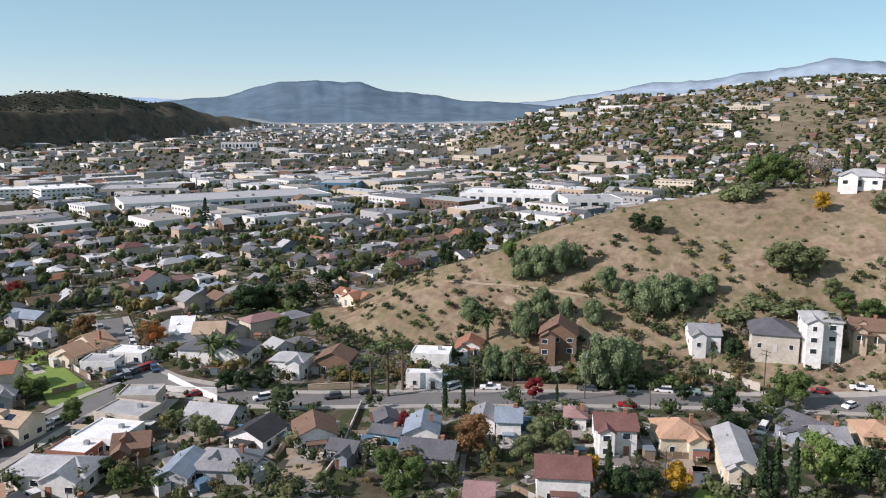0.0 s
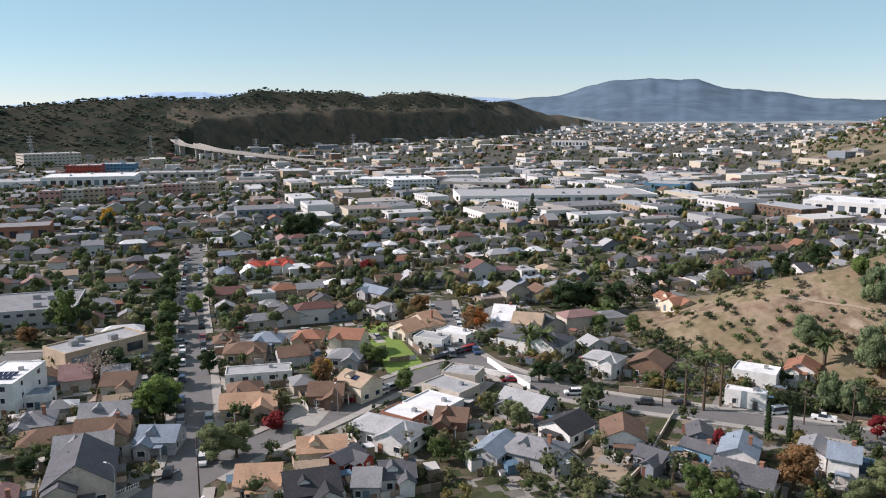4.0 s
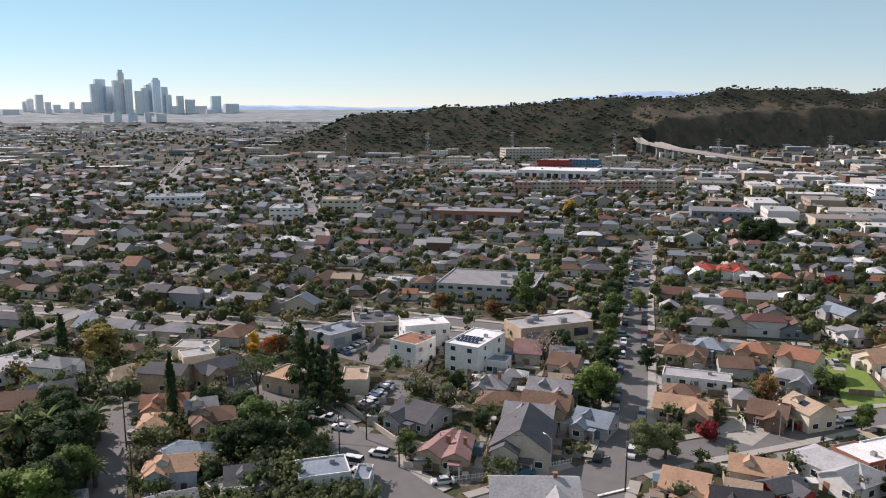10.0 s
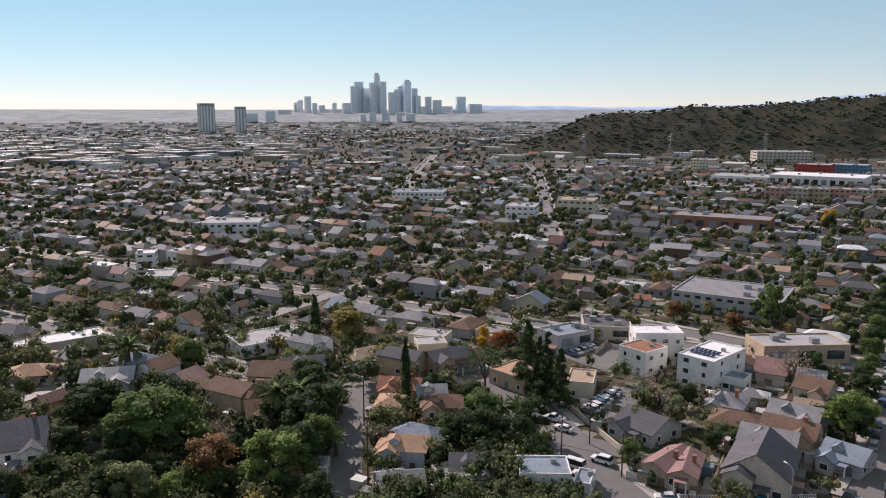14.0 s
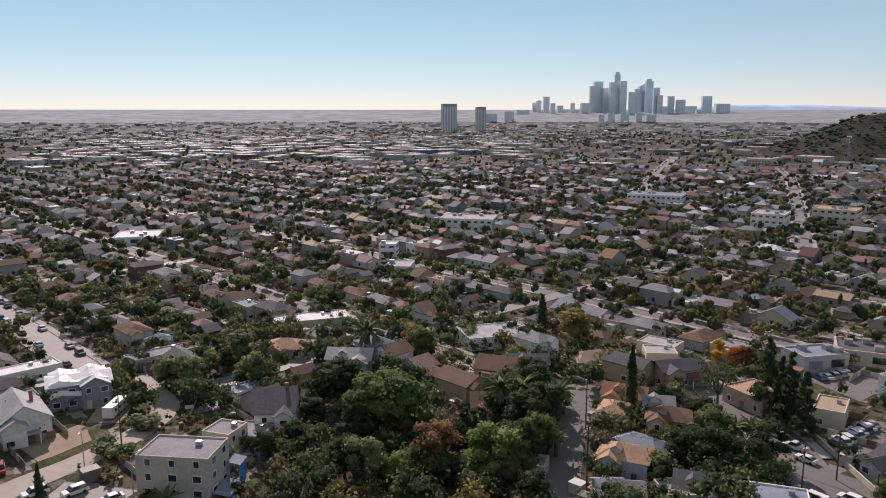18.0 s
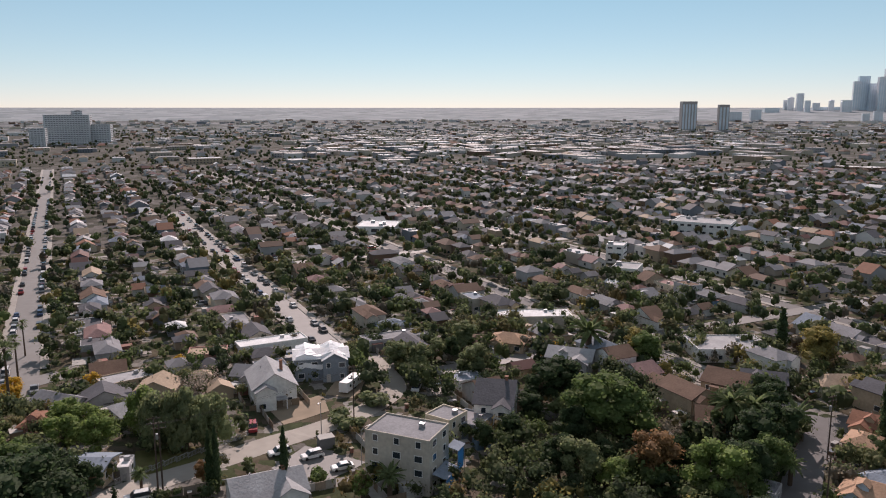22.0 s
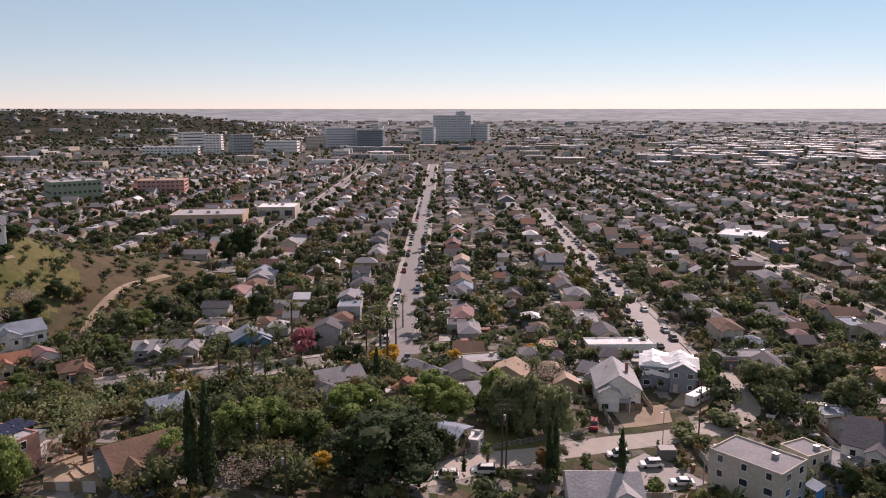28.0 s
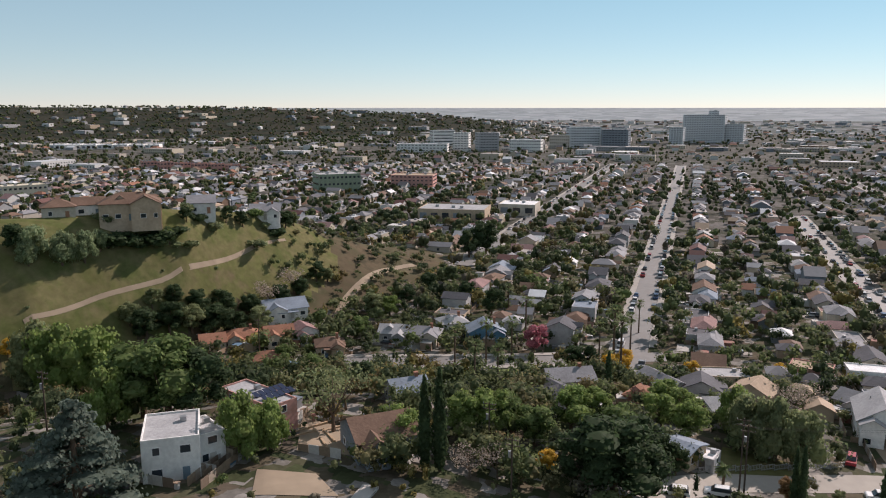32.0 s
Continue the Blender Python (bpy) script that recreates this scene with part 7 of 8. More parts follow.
# houses on the far slopes
def hash_patch(az, d):
    """Bare dry flanks between the house clusters."""
    return math.sin(az * 0.62 + d / 210.0) + math.sin(az * 0.31 - d / 140.0 + 2.0) > 0.95


for _ in range(520):
    az, d = rng.uniform(-26, 4), rng.uniform(780, 1500)
    if hash_patch(az, d):
        continue
    x, y = -math.sin(radians(az)) * d, math.cos(radians(az)) * d
    stuff_house(far, x, y, az + rng.uniform(-20, 20), rng.uniform(6, 11), rng.uniform(6, 9), rng.uniform(3, 6), rng.choice(("gx", "hip")), False)
tagged(new("distant_houses", far.mesh("distant_houses", ["far_wall", "far_roof", "glass"])), "distant houses thinning towards the horizon", "houses", kind="stuff")
tagged(new("distant_flat_buildings", flat_rows.mesh("distant_flat_buildings", ["far_wall", "far_flat_roof", "glass"])), "distant flat-roofed sheds and apartment blocks", "buildings", kind="stuff")

# ---------------------------------------------------------------- the city beyond: trees
wood, park = Shape(), Shape()
r2 = random.Random(9)


def stuff_tree(x, y, h, w, cards, z=None, wood=wood):
    z = ground_z(x, y) if z is None else z
    cs, rs = [], []
    for k in range(3 if cards > 30 else 2):
        cs.append((x + r2.uniform(-0.3, 0.3) * w, y + r2.uniform(-0.3, 0.3) * w, z + h * r2.uniform(0.45, 0.72)))
        rs.append((w * 0.36, w * 0.36, h * 0.32))
        blob_sphere(wood, cs[-1], tuple(q * (0.55 if cards > 60 else 0.75 if cards > 20 else 0.9) for q in rs[-1]), r2, 0, 5 if cards < 60 else 6, 3)
    if cards:
        leaf_cards(wood, cs, rs, cards, max(0.34, w * (0.075 if cards > 100 else 0.11)), r2)


CELLS = {}
for x, y, r in SPOTS + TAKEN:
    CELLS.setdefault((int(x // 20), int(y // 20)), []).append((x, y, r))


def indoors(x, y, m):
    i, j = int(x // 20), int(y // 20)
    return any((x - a) ** 2 + (y - b) ** 2 < (r * 0.8 + m) ** 2 for p in (-1, 0, 1) for q in (-1, 0, 1) for a, b, r in CELLS.get((i + p, j + q), ()))


for lo, hi, count, cards, tall in ((100, 330, 6500, 22, 1.9), (110, 250, 1700, 80, 4.2), (250, 450, 3900, 36, 6.2), (450, 800, 8000, 8, 5.8), (800, 1300, 5200, 0, 6.0), (1300, 2600, 7000, 0, 8.0)):
    for _ in range(count):
        az, d = r2.uniform(-26, 196), math.sqrt(r2.uniform(lo * lo, hi * hi))
        x, y = -math.sin(radians(az)) * d, math.cos(radians(az)) * d
        if on_hill(x, y) or near_line(x, y, 0.3) or indoors(x, y, 0.3) or (works(az, d) and r2.random() < 0.35):
            continue
        h = tall * r2.uniform(0.5, 1.35)
        stuff_tree(x, y, h, h * (r2.uniform(0.25, 0.4) if r2.random() < 0.12 else r2.uniform(0.75, 1.2)), cards)
for az0, az1, d0, d1, count in ((86, 119, 105, 250, 520), (72, 96, 100, 190, 420), (158, 192, 420, 1300, 1500), (146, 168, 112, 235, 260), (168, 190, 150, 235, 160), (60, 92, 105, 200, 110), (122, 150, 185, 330, 330), (96, 124, 230, 330, 260), (151, 170, 260, 560, 620)):      # close wooded yards
    for _ in range(count):
        az, d = r2.uniform(az0, az1), r2.uniform(d0, d1)
        x, y = -math.sin(radians(az)) * d, math.cos(radians(az)) * d
        if not near_line(x, y, 1.0) and not indoors(x, y, 0.8) and not on_hill(x, y):
            h = r2.uniform(2.5, 7.5)
            stuff_tree(x, y, h, h * r2.uniform(0.75, 1.2), 150 if d < 210 else 70 if d < 420 else 6)
for line, width, *_r in ROADS[3:]:           # street trees that shade the kerbs
    for p in resample(line[::2], 11.0):
        d, a_ = math.hypot(*p), float(azimuth(*p))
        if not 185 < d < 900 or not -26 < a_ < 196 or on_hill(*p):
            continue
        for side in (-1, 1):
            if r2.random() < (0.62 if width < 7 else 0.3):
                q = p + np.array((r2.uniform(-2, 2), r2.uniform(-2, 2)))
                k = int(np.argmin(np.hypot(*(line - p).T)))
                t = line[min(k + 1, len(line) - 1)] - line[max(k - 1, 0)]
                t = t / np.hypot(*t)
                x, y = q + np.array((-t[1], t[0])) * side * (width / 2 + 2.2)
                if not indoors(x, y, -0.5):
                    h = r2.uniform(4.0, 8.5)
                    stuff_tree(x, y, h, h * r2.uniform(0.7, 1.1), 60 if d < 300 else 30 if d < 450 else 8)
for _ in range(330):                        # thickets on the lower slope
    az, d = r2.uniform(159, 174), r2.uniform(228, 345)
    x, y = -math.sin(radians(az)) * d, math.cos(radians(az)) * d
    if not indoors(x, y, 0.5) and not near_line(x, y, 0.8):
        h = r2.uniform(1.5, 4.5)
        stuff_tree(x, y, h, h * r2.uniform(0.9, 1.5), 64)
for _ in range(560):                        # brush along the foot of the dry hill
    az, d = r2.uniform(-26, 17), 196 + 62 * r2.random() ** 1.8
    x, y = -math.sin(radians(az)) * d, math.cos(radians(az)) * d
    if not indoors(x, y, 0.6) and not near_line(x, y, 0.8):
        h = r2.uniform(1.2, 4.2)
        stuff_tree(x, y, h, h * r2.uniform(0.9, 1.6), 62)
for _ in range(9500):                       # park hills
    az, d = r2.uniform(19, 77), r2.uniform(1150, 2700)
    x, y = -math.sin(radians(az)) * d, math.cos(radians(az)) * d
    hh = float(hill("park_hill", az, d))
    if hh < 5 or (az < 50 and hh < 78 and r2.random() < 0.72):
        continue
    h = r2.uniform(2.5, 6.5) * (1.5 if r2.random() < 0.12 else 1)
    stuff_tree(x, y, h, h * r2.uniform(0.9, 2.4), 0, None, park)
for _ in range(5200):                       # wooded slopes
    az, d = (r2.uniform(-26, 6), r2.uniform(700, 1500)) if r2.random() < 0.6 else (r2.uniform(155, 196), r2.uniform(1500, 2700))
    x, y = -math.sin(radians(az)) * d, math.cos(radians(az)) * d
    if az < 10 and hash_patch(az, d) and r2.random() < 0.85:
        continue
    h = r2.uniform(5, 10)
    stuff_tree(x, y, h, h * r2.uniform(0.8, 1.5), 0)
tagged(new("hill_trees", park.mesh("hill_trees", ["hill_leaf"])), "dark scrub oaks covering the park hills", "trees", kind="stuff")
tagged(new("distant_trees", wood.mesh("distant_trees", ["far_leaf"])), "countless trees between the houses and on the hills", "trees", kind="stuff")

# ---------------------------------------------------------------- far mountains
def mountains(name, rows, d, colour, glow, label, seed, foot=500):
    # distance haze is put into the bluish colour and added emission
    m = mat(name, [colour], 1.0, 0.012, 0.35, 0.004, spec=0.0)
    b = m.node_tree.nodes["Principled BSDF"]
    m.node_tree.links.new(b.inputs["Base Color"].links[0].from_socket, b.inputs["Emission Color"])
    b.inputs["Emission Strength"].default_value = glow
    t = np.array(sorted(rows), float)
    az = np.arange(t[0, 0], t[-1, 0], 0.2)
    el = np.interp(az, t[:, 0], t[:, 1])
    q = np.random.RandomState(seed)
    wob = sum(q.uniform(0.3, 1) * 0.05 / k ** 1.2 * np.sin(az * 1.1 * k + q.uniform(0, 6)) for k in range(1, 14))
    phase = q.uniform(0, 6, 3)
    top = EYE_Z + d * np.tan(np.radians(el + wob * np.clip(el, 0.2, 1.5)))
    layers = []
    for s, dd in ((0.0, -500), (0.18, -450), (0.36, -380), (0.55, -290), (0.72, -200), (0.88, -90), (1.0, 0), (0.0, 40)):
        dd *= foot / 500 if s < 0.5 else 1
        fold = sum(a * np.abs(np.sin(az * f + p + 0.9 * s * math.cos(p) + 0.5 * np.sin(az * 0.7 * f + 3 * s))) for a, f, p in zip((1.0, 0.6, 0.35), (0.63, 1.37, 2.9), phase))
        r = d + dd + (26 * (fold - 1.2) * math.sin(math.pi * s) + 25 * np.sin(az * 0.9 + s * 9)) * (0 < s < 1)
        layers.append(np.stack([-np.sin(np.radians(az)) * r, np.cos(np.radians(az)) * r, top * (s if s in (0.0, 1.0) else s + 0.02 * np.sin(az * 1.7 + 20 * s)) - 5 * (s == 0)], 1))
    n = len(az)
    v = np.concatenate(layers)
    f = [(k * n + i, k * n + i + 1, (k + 1) * n + i + 1, (k + 1) * n + i) for k in range(7) for i in range(n - 1)]
    me = bpy.data.meshes.new(name)
    me.from_pydata(v.tolist(), [], f)
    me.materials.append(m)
    me.polygons.foreach_set("use_smooth", [True] * len(f))
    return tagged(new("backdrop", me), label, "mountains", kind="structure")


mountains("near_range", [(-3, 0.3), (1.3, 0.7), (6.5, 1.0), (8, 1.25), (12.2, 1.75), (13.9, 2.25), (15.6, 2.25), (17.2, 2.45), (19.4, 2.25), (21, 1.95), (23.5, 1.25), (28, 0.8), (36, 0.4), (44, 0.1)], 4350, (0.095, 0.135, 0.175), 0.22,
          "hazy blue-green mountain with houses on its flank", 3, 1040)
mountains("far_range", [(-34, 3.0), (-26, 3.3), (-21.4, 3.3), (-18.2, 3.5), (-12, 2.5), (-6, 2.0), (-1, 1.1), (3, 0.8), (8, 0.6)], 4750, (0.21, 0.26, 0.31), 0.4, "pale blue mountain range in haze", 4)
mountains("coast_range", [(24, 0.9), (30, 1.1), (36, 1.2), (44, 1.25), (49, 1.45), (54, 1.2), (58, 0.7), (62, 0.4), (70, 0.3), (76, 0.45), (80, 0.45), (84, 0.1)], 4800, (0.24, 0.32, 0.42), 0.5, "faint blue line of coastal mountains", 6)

# ---------------------------------------------------------------- lots, lawns, walls and fences
def patch(corners, material, name, label, lift=0.09, n=8):
    """A draped four-cornered piece of ground."""
    a, b, c, d = (np.array(p) for p in corners)
    s = Shape()
    v = []
    for i in range(n + 1):
        for j in range(n + 1):
            p = (a * (1 - i / n) + b * i / n) * (1 - j / n) + (d * (1 - i / n) + c * i / n) * j / n
            v.append((p[0], p[1], ground_z(p[0], p[1]) + lift))
    f = [(i * (n + 1) + j, (i + 1) * (n + 1) + j, (i + 1) * (n + 1) + j + 1, i * (n + 1) + j + 1) for i in range(n) for j in range(n)]
    if (b - a)[0] * (d - a)[1] - (b - a)[1] * (d - a)[0] < 0:
        f = [q[::-1] for q in f]
    s.add(v, f)
    return tagged(new(name, s.mesh(name, [material])), label, name.replace("_", " "), kind="structure")


def garden_wall(pts, h, material, label, thick=0.25):
    """A low wall following the ground."""
    line = resample(pts, 4.0)
    root = thing("garden_wall", *line[0], 0, 0.0)
    root.matrix_basis = Matrix.Identity(4)
    for p, q in zip(line[:-1], line[1:]):
        d = (q - p) / np.hypot(*(q - p))
        z = min(ground_z(*p), ground_z(*q))
        s = Shape()
        L_ = float(np.hypot(*(q - p)))
        s.box(0, L_, -thick / 2, thick / 2, -0.6, h)
        s.box(0, L_, -thick / 2 - 0.05, thick / 2 + 0.05, h, h + 0.08)
        part("wall_section", s, material, root, at=pose(p[0], p[1], z, 0, 0, math.degrees(math.atan2(d[1], d[0]))))
    return tagged(root, label, "wall", "garden walls")


def picket_fence(pts, h, label, material="trim_white"):
    line = resample(pts, 2.5)
    root = thing("fence", 0, 0, 0, 0.0)
    for p, q in zip(line[:-1], line[1:]):
        ang = math.degrees(math.atan2(q[1] - p[1], q[0] - p[0]))
        z, L_ = ground_z(*p), float(np.hypot(*(q - p)))
        s = Shape()
        s.box(-0.06, 0.06, -0.06, 0.06, -0.3, h + 0.1)
        part("post", s, material, root, at=pose(p[0], p[1], z, 0, 0, ang))
        s = Shape()
        for zz in (0.25, h - 0.15):
            s.box(0.06, L_ - 0.06, -0.03, 0.03, zz, zz + 0.08)
        for k in range(8):
            s.box((k + 0.7) * L_ / 8.6, (k + 0.7) * L_ / 8.6 + 0.09, -0.05, -0.03, 0.08, h)
        part("panel", s, material, root, at=pose(p[0], p[1], z, 0, 0, ang))
    return tagged(root, label, "fence", "fences")


patch([(-152.8, 195.1), (-149.9, 203.8), (-112.1, 172.1), (-116.6, 160.6)], "lawn_green", "lawn", "bright green playing lawn between houses")
patch([(-134.6, -113.7), (-149.6, -109.2), (-141.3, -101.4), (-129.5, -105.4)], "dirt", "dirt_lot", "bare sunlit building lot of tan earth")
patch([(-149.5, -108.4), (-170.3, -115.7), (-170.2, -108.1), (-150.9, -99.8)], "dirt", "dirt_lot", "sandy yard around a parked trailer")
patch([(-110.5, -93.5), (-123.2, -94.8), (-122.4, -78.8), (-109.8, -82.1)], "asphalt_old", "parking_lot", "small asphalt lot with parked cars")
patch([(-90.5, -108.6), (-105.2, -105.9), (-111.8, -109.1), (-100.1, -118.7)], "green_grass", "verge", "sloping strip of green weeds by the street")
patch([(-158.6, 52.0), (-182.1, 67.6), (-178.2, 80.0), (-163.8, 64.6)], "asphalt", "parking_lot", "asphalt parking lot beside the clinic")
patch([(-207.9, 62.0), (-220.6, 75.5), (-208.4, 83.1), (-193.5, 70.4)], "asphalt", "parking_lot", "asphalt parking lot behind the clinic")
patch([(-7.4, -108.6), (-9.0, -116.9), (-17.8, -113.4), (-19.8, -105.5)], "dirt", "driveway", "sandy driveway beside the white house")
patch([(-16.0, -122.2), (-19.2, -136.6), (-28.5, -128.0), (-26.2, -118.3)], "dirt", "dirt_lot", "building site with heaped earth and timber")
patch([(-119.9, 120.7), (-124.4, 132.8), (-114.8, 134.1), (-111.2, 124.5)], "concrete", "driveway", "pale concrete forecourt behind bungalows")
patch([(-54.3, 134.4), (-52.1, 146.4), (-44.3, 147.3), (-43.5, 134.7)], "dirt", "dirt_lot", "bare fenced garden of brown earth")
patch([(-189.9, -14.8), (-203.9, -24.8), (-201.9, -31.4), (-184.8, -22.8)], "concrete", "driveway", "pale concrete driveway")
patch([(-55.3, -154.7), (-69.0, -184.1), (-89.3, -184.9), (-73.4, -171.5)], "lawn_green", "lawn", "palm-lined strip of green grass")
patch([(27.5, 137.2), (31.6, 145.4), (36.5, 143.7), (33.7, 135.7)], "lawn_green", "lawn", "small patch of lawn")
road(bend([(40.3, -218.2), (29.9, -225.3), (22.4, -231.6), (14.2, -237.1), (2.3, -244.3), (-9.4, -256.6), (-20.8, -268.9), (-36.1, -285.3)]), 1.8, "dirt", False)
road(bend([(-32.9, 245.3), (-19.6, 242.2), (-1.5, 237.8), (15.8, 233.9)]), 2.5, "dirt", False)
for line, width, surface, _w, label in ROADS[-2:]:
    tagged(new("path", strip(line, 0.42, -0.42, 0.14).mesh("path", ["dirt"])), "tan dirt path across the hill", "path", kind="structure")
garden_wall([(-168.0, 53.0), (-150.0, 55.8), (-137.0, 57.8), (-125.5, 60.0)], 1.2, "wall_beige", "low beige wall along the curving street")
garden_wall([(-60.3, 181.8), (-49.2, 185.1)], 1.6, "wall_tan", "tan retaining wall beside the street")
garden_wall([(-99.9, 184.9), (-88.4, 176.5), (-80.0, 171.2)], 1.6, "wall_white", "white garden wall round a corner plot")
garden_wall([(-7.1, 189.9), (8.1, 192.0)], 1.2, "wall_tan", "tan retaining wall under the hedge")
garden_wall([(43.1, 203.0), (52.4, 196.6), (54.2, 195.5)], 2.2, "wall_beige", "high pale retaining wall of a terrace")
garden_wall([(-42.5, 133.2), (-41.9, 145.1), (-43.2, 159.5), (-44.4, 174.8)], 0.9, "wall_beige", "long low beige boundary wall between plots", 0.18)
garden_wall([(-100.4, 176.1), (-91.6, 176.1), (-82.4, 176.5)], 1.5, "wall_white", "white wall climbing beside the street")
picket_fence([(-123.9, 60.1), (-121.4, 73.0), (-120.7, 85.2)], 1.1, "white picket fence along the street corner")
picket_fence([(-86.6, -108.5), (-95.0, -108.7), (-103.7, -108.3), (-113.1, -107.6), (-119.8, -107.2)], 1.2, "grey chain-link style fence above the street", "metal_grey")

# cars in lots and along the kerbs
rc = random.Random(21)
for k in range(9):
    car(-165.6 + -1.50 * k, 56.4 + 1.36 * k, 20, rc.choice(["sedan", "suv"]), "", 0.1)
for k in range(6):
    car(-208.5 + -1.44 * k, 65.4 + 2.00 * k, 20, rc.choice(["sedan", "suv"]), "", 0.1)
for k in range(6):
    car(-113.6 + 0.73 * k, 180.5 + 2.28 * k, 70, rc.choice(["sedan", "suv"]), "", 0.1)
parked(S1, 8.5, 45, 420, 6.5, rc, 0.45)
parked([ab(-14, 205), ab(-14, 620)], 9.6, 5, 400, 7.0, rc, 0.5)
parked([ab(68, 215), ab(68, 450)], 8.8, 5, 230, 7.0, rc, 0.5)
parked([(-196, 136), (-160, 180)], 9, 2, 55, 6.5, rc, 0.6)
parked([(-105, 183), (-125, 205), (-150, 240)], 10, 2, 60, 6.5, rc, 0.7)

# far traffic and parked cars along the other streets
lots = Shape()
for line, width, *_r in ROADS[:-2]:
    seg = resample(line[::3], 1.0)
    for side in (1, -1):
        k = 6
        while k < len(seg) - 3:
            x, y = seg[k]
            d = math.hypot(x, y)
            if 330 < d < 1150 and rc.random() < 0.28 and width > 7:
                t = seg[k + 2] - seg[k]
                t = t / np.hypot(*t)
                p = seg[k] + np.array((-t[1], t[0])) * side * (width / 2 - 0.95)
                o = len(lots.v)
                lots.box(-2.2, 2.2, -0.85, 0.85, 0.35, 0.9, 0)
                lots.box(-1.1, 1.6, -0.75, 0.75, 0.9, 1.4, 0 if rc.random() < 0.3 else 1)
                lots.moved(pose(p[0], p[1], ground_z(*p) + 0.1, 0, 0, math.degrees(math.atan2(t[1], t[0]))), o)
            k += int(rc.uniform(6, 10))
tagged(new("distant_cars", lots.mesh("distant_cars", ["far_car", "glass"])), "lines of parked cars on far streets", "cars", kind="stuff")


# white sheeting over the house under repair
def sheeting(x, y, rot, w, d, h):
    s, n = Shape(), 18
    r = random.Random(4)
    v = []
    for i in range(n + 1):
        for j in range(n + 1):
            a, b = i / n - 0.5, j / n - 0.5
            peak = 2.2 * max(0, 1 - abs(a - 0.2) * 5) + 1.6 * max(0, 1 - abs(a + 0.25) * 5)
            edge = max(abs(a), abs(b)) > 0.49
            v.append((a * w * 1.04, b * d * 1.04, h + 0.5 + peak * (1 - abs(b)) + r.uniform(-0.12, 0.12) - (3.4 if edge else 0)))
    s.add(v, [(i * (n + 1) + j, (i + 1) * (n + 1) + j, (i + 1) * (n + 1) + j + 1, i * (n + 1) + j + 1) for i in range(n) for j in range(n)])
    ob = new("sheeting", s.mesh("sheeting", ["tarp"]))
    ob.matrix_basis = pose(x, y, ground_z(x, y), 0, 0, rot)
    m = ob.modifiers.new("thick", "SOLIDIFY")
    m.thickness = 0.04
    return tagged(ob, "gleaming white sheeting draped over a house roof", "sheeting")


def trailer(x, y, rot):
    root = thing("trailer", x, y, rot)
    s = Shape()
    s.box(-4.2, 4.2, -1.2, 1.2, 0.6, 3.0)
    s.box(-4.2, -3.4, -1.15, 1.15, 3.0, 3.15)
    part("body", s, "car_white", root)
    for u in (-2.4, 0.0, 2.4):
        for side in (-1, 1):
            s = Shape()
            s.box(u - 0.5, u + 0.5, side * 1.21 - 0.02, side * 1.21 + 0.02, 1.6, 2.3)
            part("window", s, "glass", root)
    for u in (-0.6, 0.6):
        for side in (-1, 1):
            part("wheel", car_meshes("suv")[2], None, root, at=pose(u, side * 1.05, 0.34))
    s = Shape()
    s.box(-0.5, 0.5, -0.4, 0.4, 3.0, 3.3)
    part("roof_vent", s, "metal_grey", root)
    return tagged(root, "white camping trailer parked on a sandy lot", "trailer")


def awning(x, y, rot, w, d, h, label):
    """A tilted metal canopy on posts with a hanging blue curtain."""
    root = thing("awning", x, y, rot)
    s = Shape()
    s.box(-w / 2, w / 2, -d / 2, d / 2, -0.05, 0.05)
    part("canopy", s, "roof_bluegrey", root, at=pose(0, 0, h, 12, 0, 0))
    for u in (-w / 2 + 0.15, w / 2 - 0.15):
        s = Shape()
        s.rod(u, -d / 2 + 0.2, -1.5, h - d * 0.1, 0.06, 0.06, 6)
        part("post", s, "metal_grey", root)
    s = Shape()
    s.box(-w / 2 + 0.3, w / 2 - 0.3, -d / 2 + 0.3, -d / 2 + 0.34, h * 0.35, h - d * 0.1 - 0.1)
    part("curtain", s, "tarp_blue", root, "faded blue sheet")
    return tagged(root, label, "awning", "awnings")


def ground_beam(x, y, rot, L_):
    root = thing("timber_beam", x, y, rot)
    s = Shape()
    s.box(-L_ / 2, L_ / 2, -0.18, 0.18, -0.2, 0.35)
    part("beam", s, "beam_wood", root)
    for u in (-L_ / 2 + 0.4, L_ / 2 - 0.4):
        s = Shape()
        s.box(u - 0.08, u + 0.08, -0.30, -0.18, -0.4, 0.6)
        part("stake", s, "beam_wood", root)
    return tagged(root, "tan timber beam edging an earth terrace", "beam", "terrace beams")


mat("beam_wood", [(0.40, 0.29, 0.19)], 0.9, 2.0, 0.3, bump=0.3)
awning(-119.0, -59.4, 183, 6.0, 3.0, 4.2, "pale blue metal awning beside the apartment block")
awning(-124.2, -59.8, 183, 3.6, 2.4, 7.0, "small metal awning over a stair landing")
for k, (bx, by, turn, long) in enumerate(((-17.5, -128.5, 20, 6.5), (-20.0, -131.5, 22, 7.0), (-22.5, -127.0, 100, 5.0), (-24.5, -130.5, 18, 6.0), (-27.5, -126.5, 25, 5.5), (-21.0, -124.5, 95, 4.5))):
    ground_beam(bx, by, turn, long)
sheeting(-162.1, -118.7, 128, 14.0, 11.0, 6.0)
trailer(-155.8, -105.0, 189)

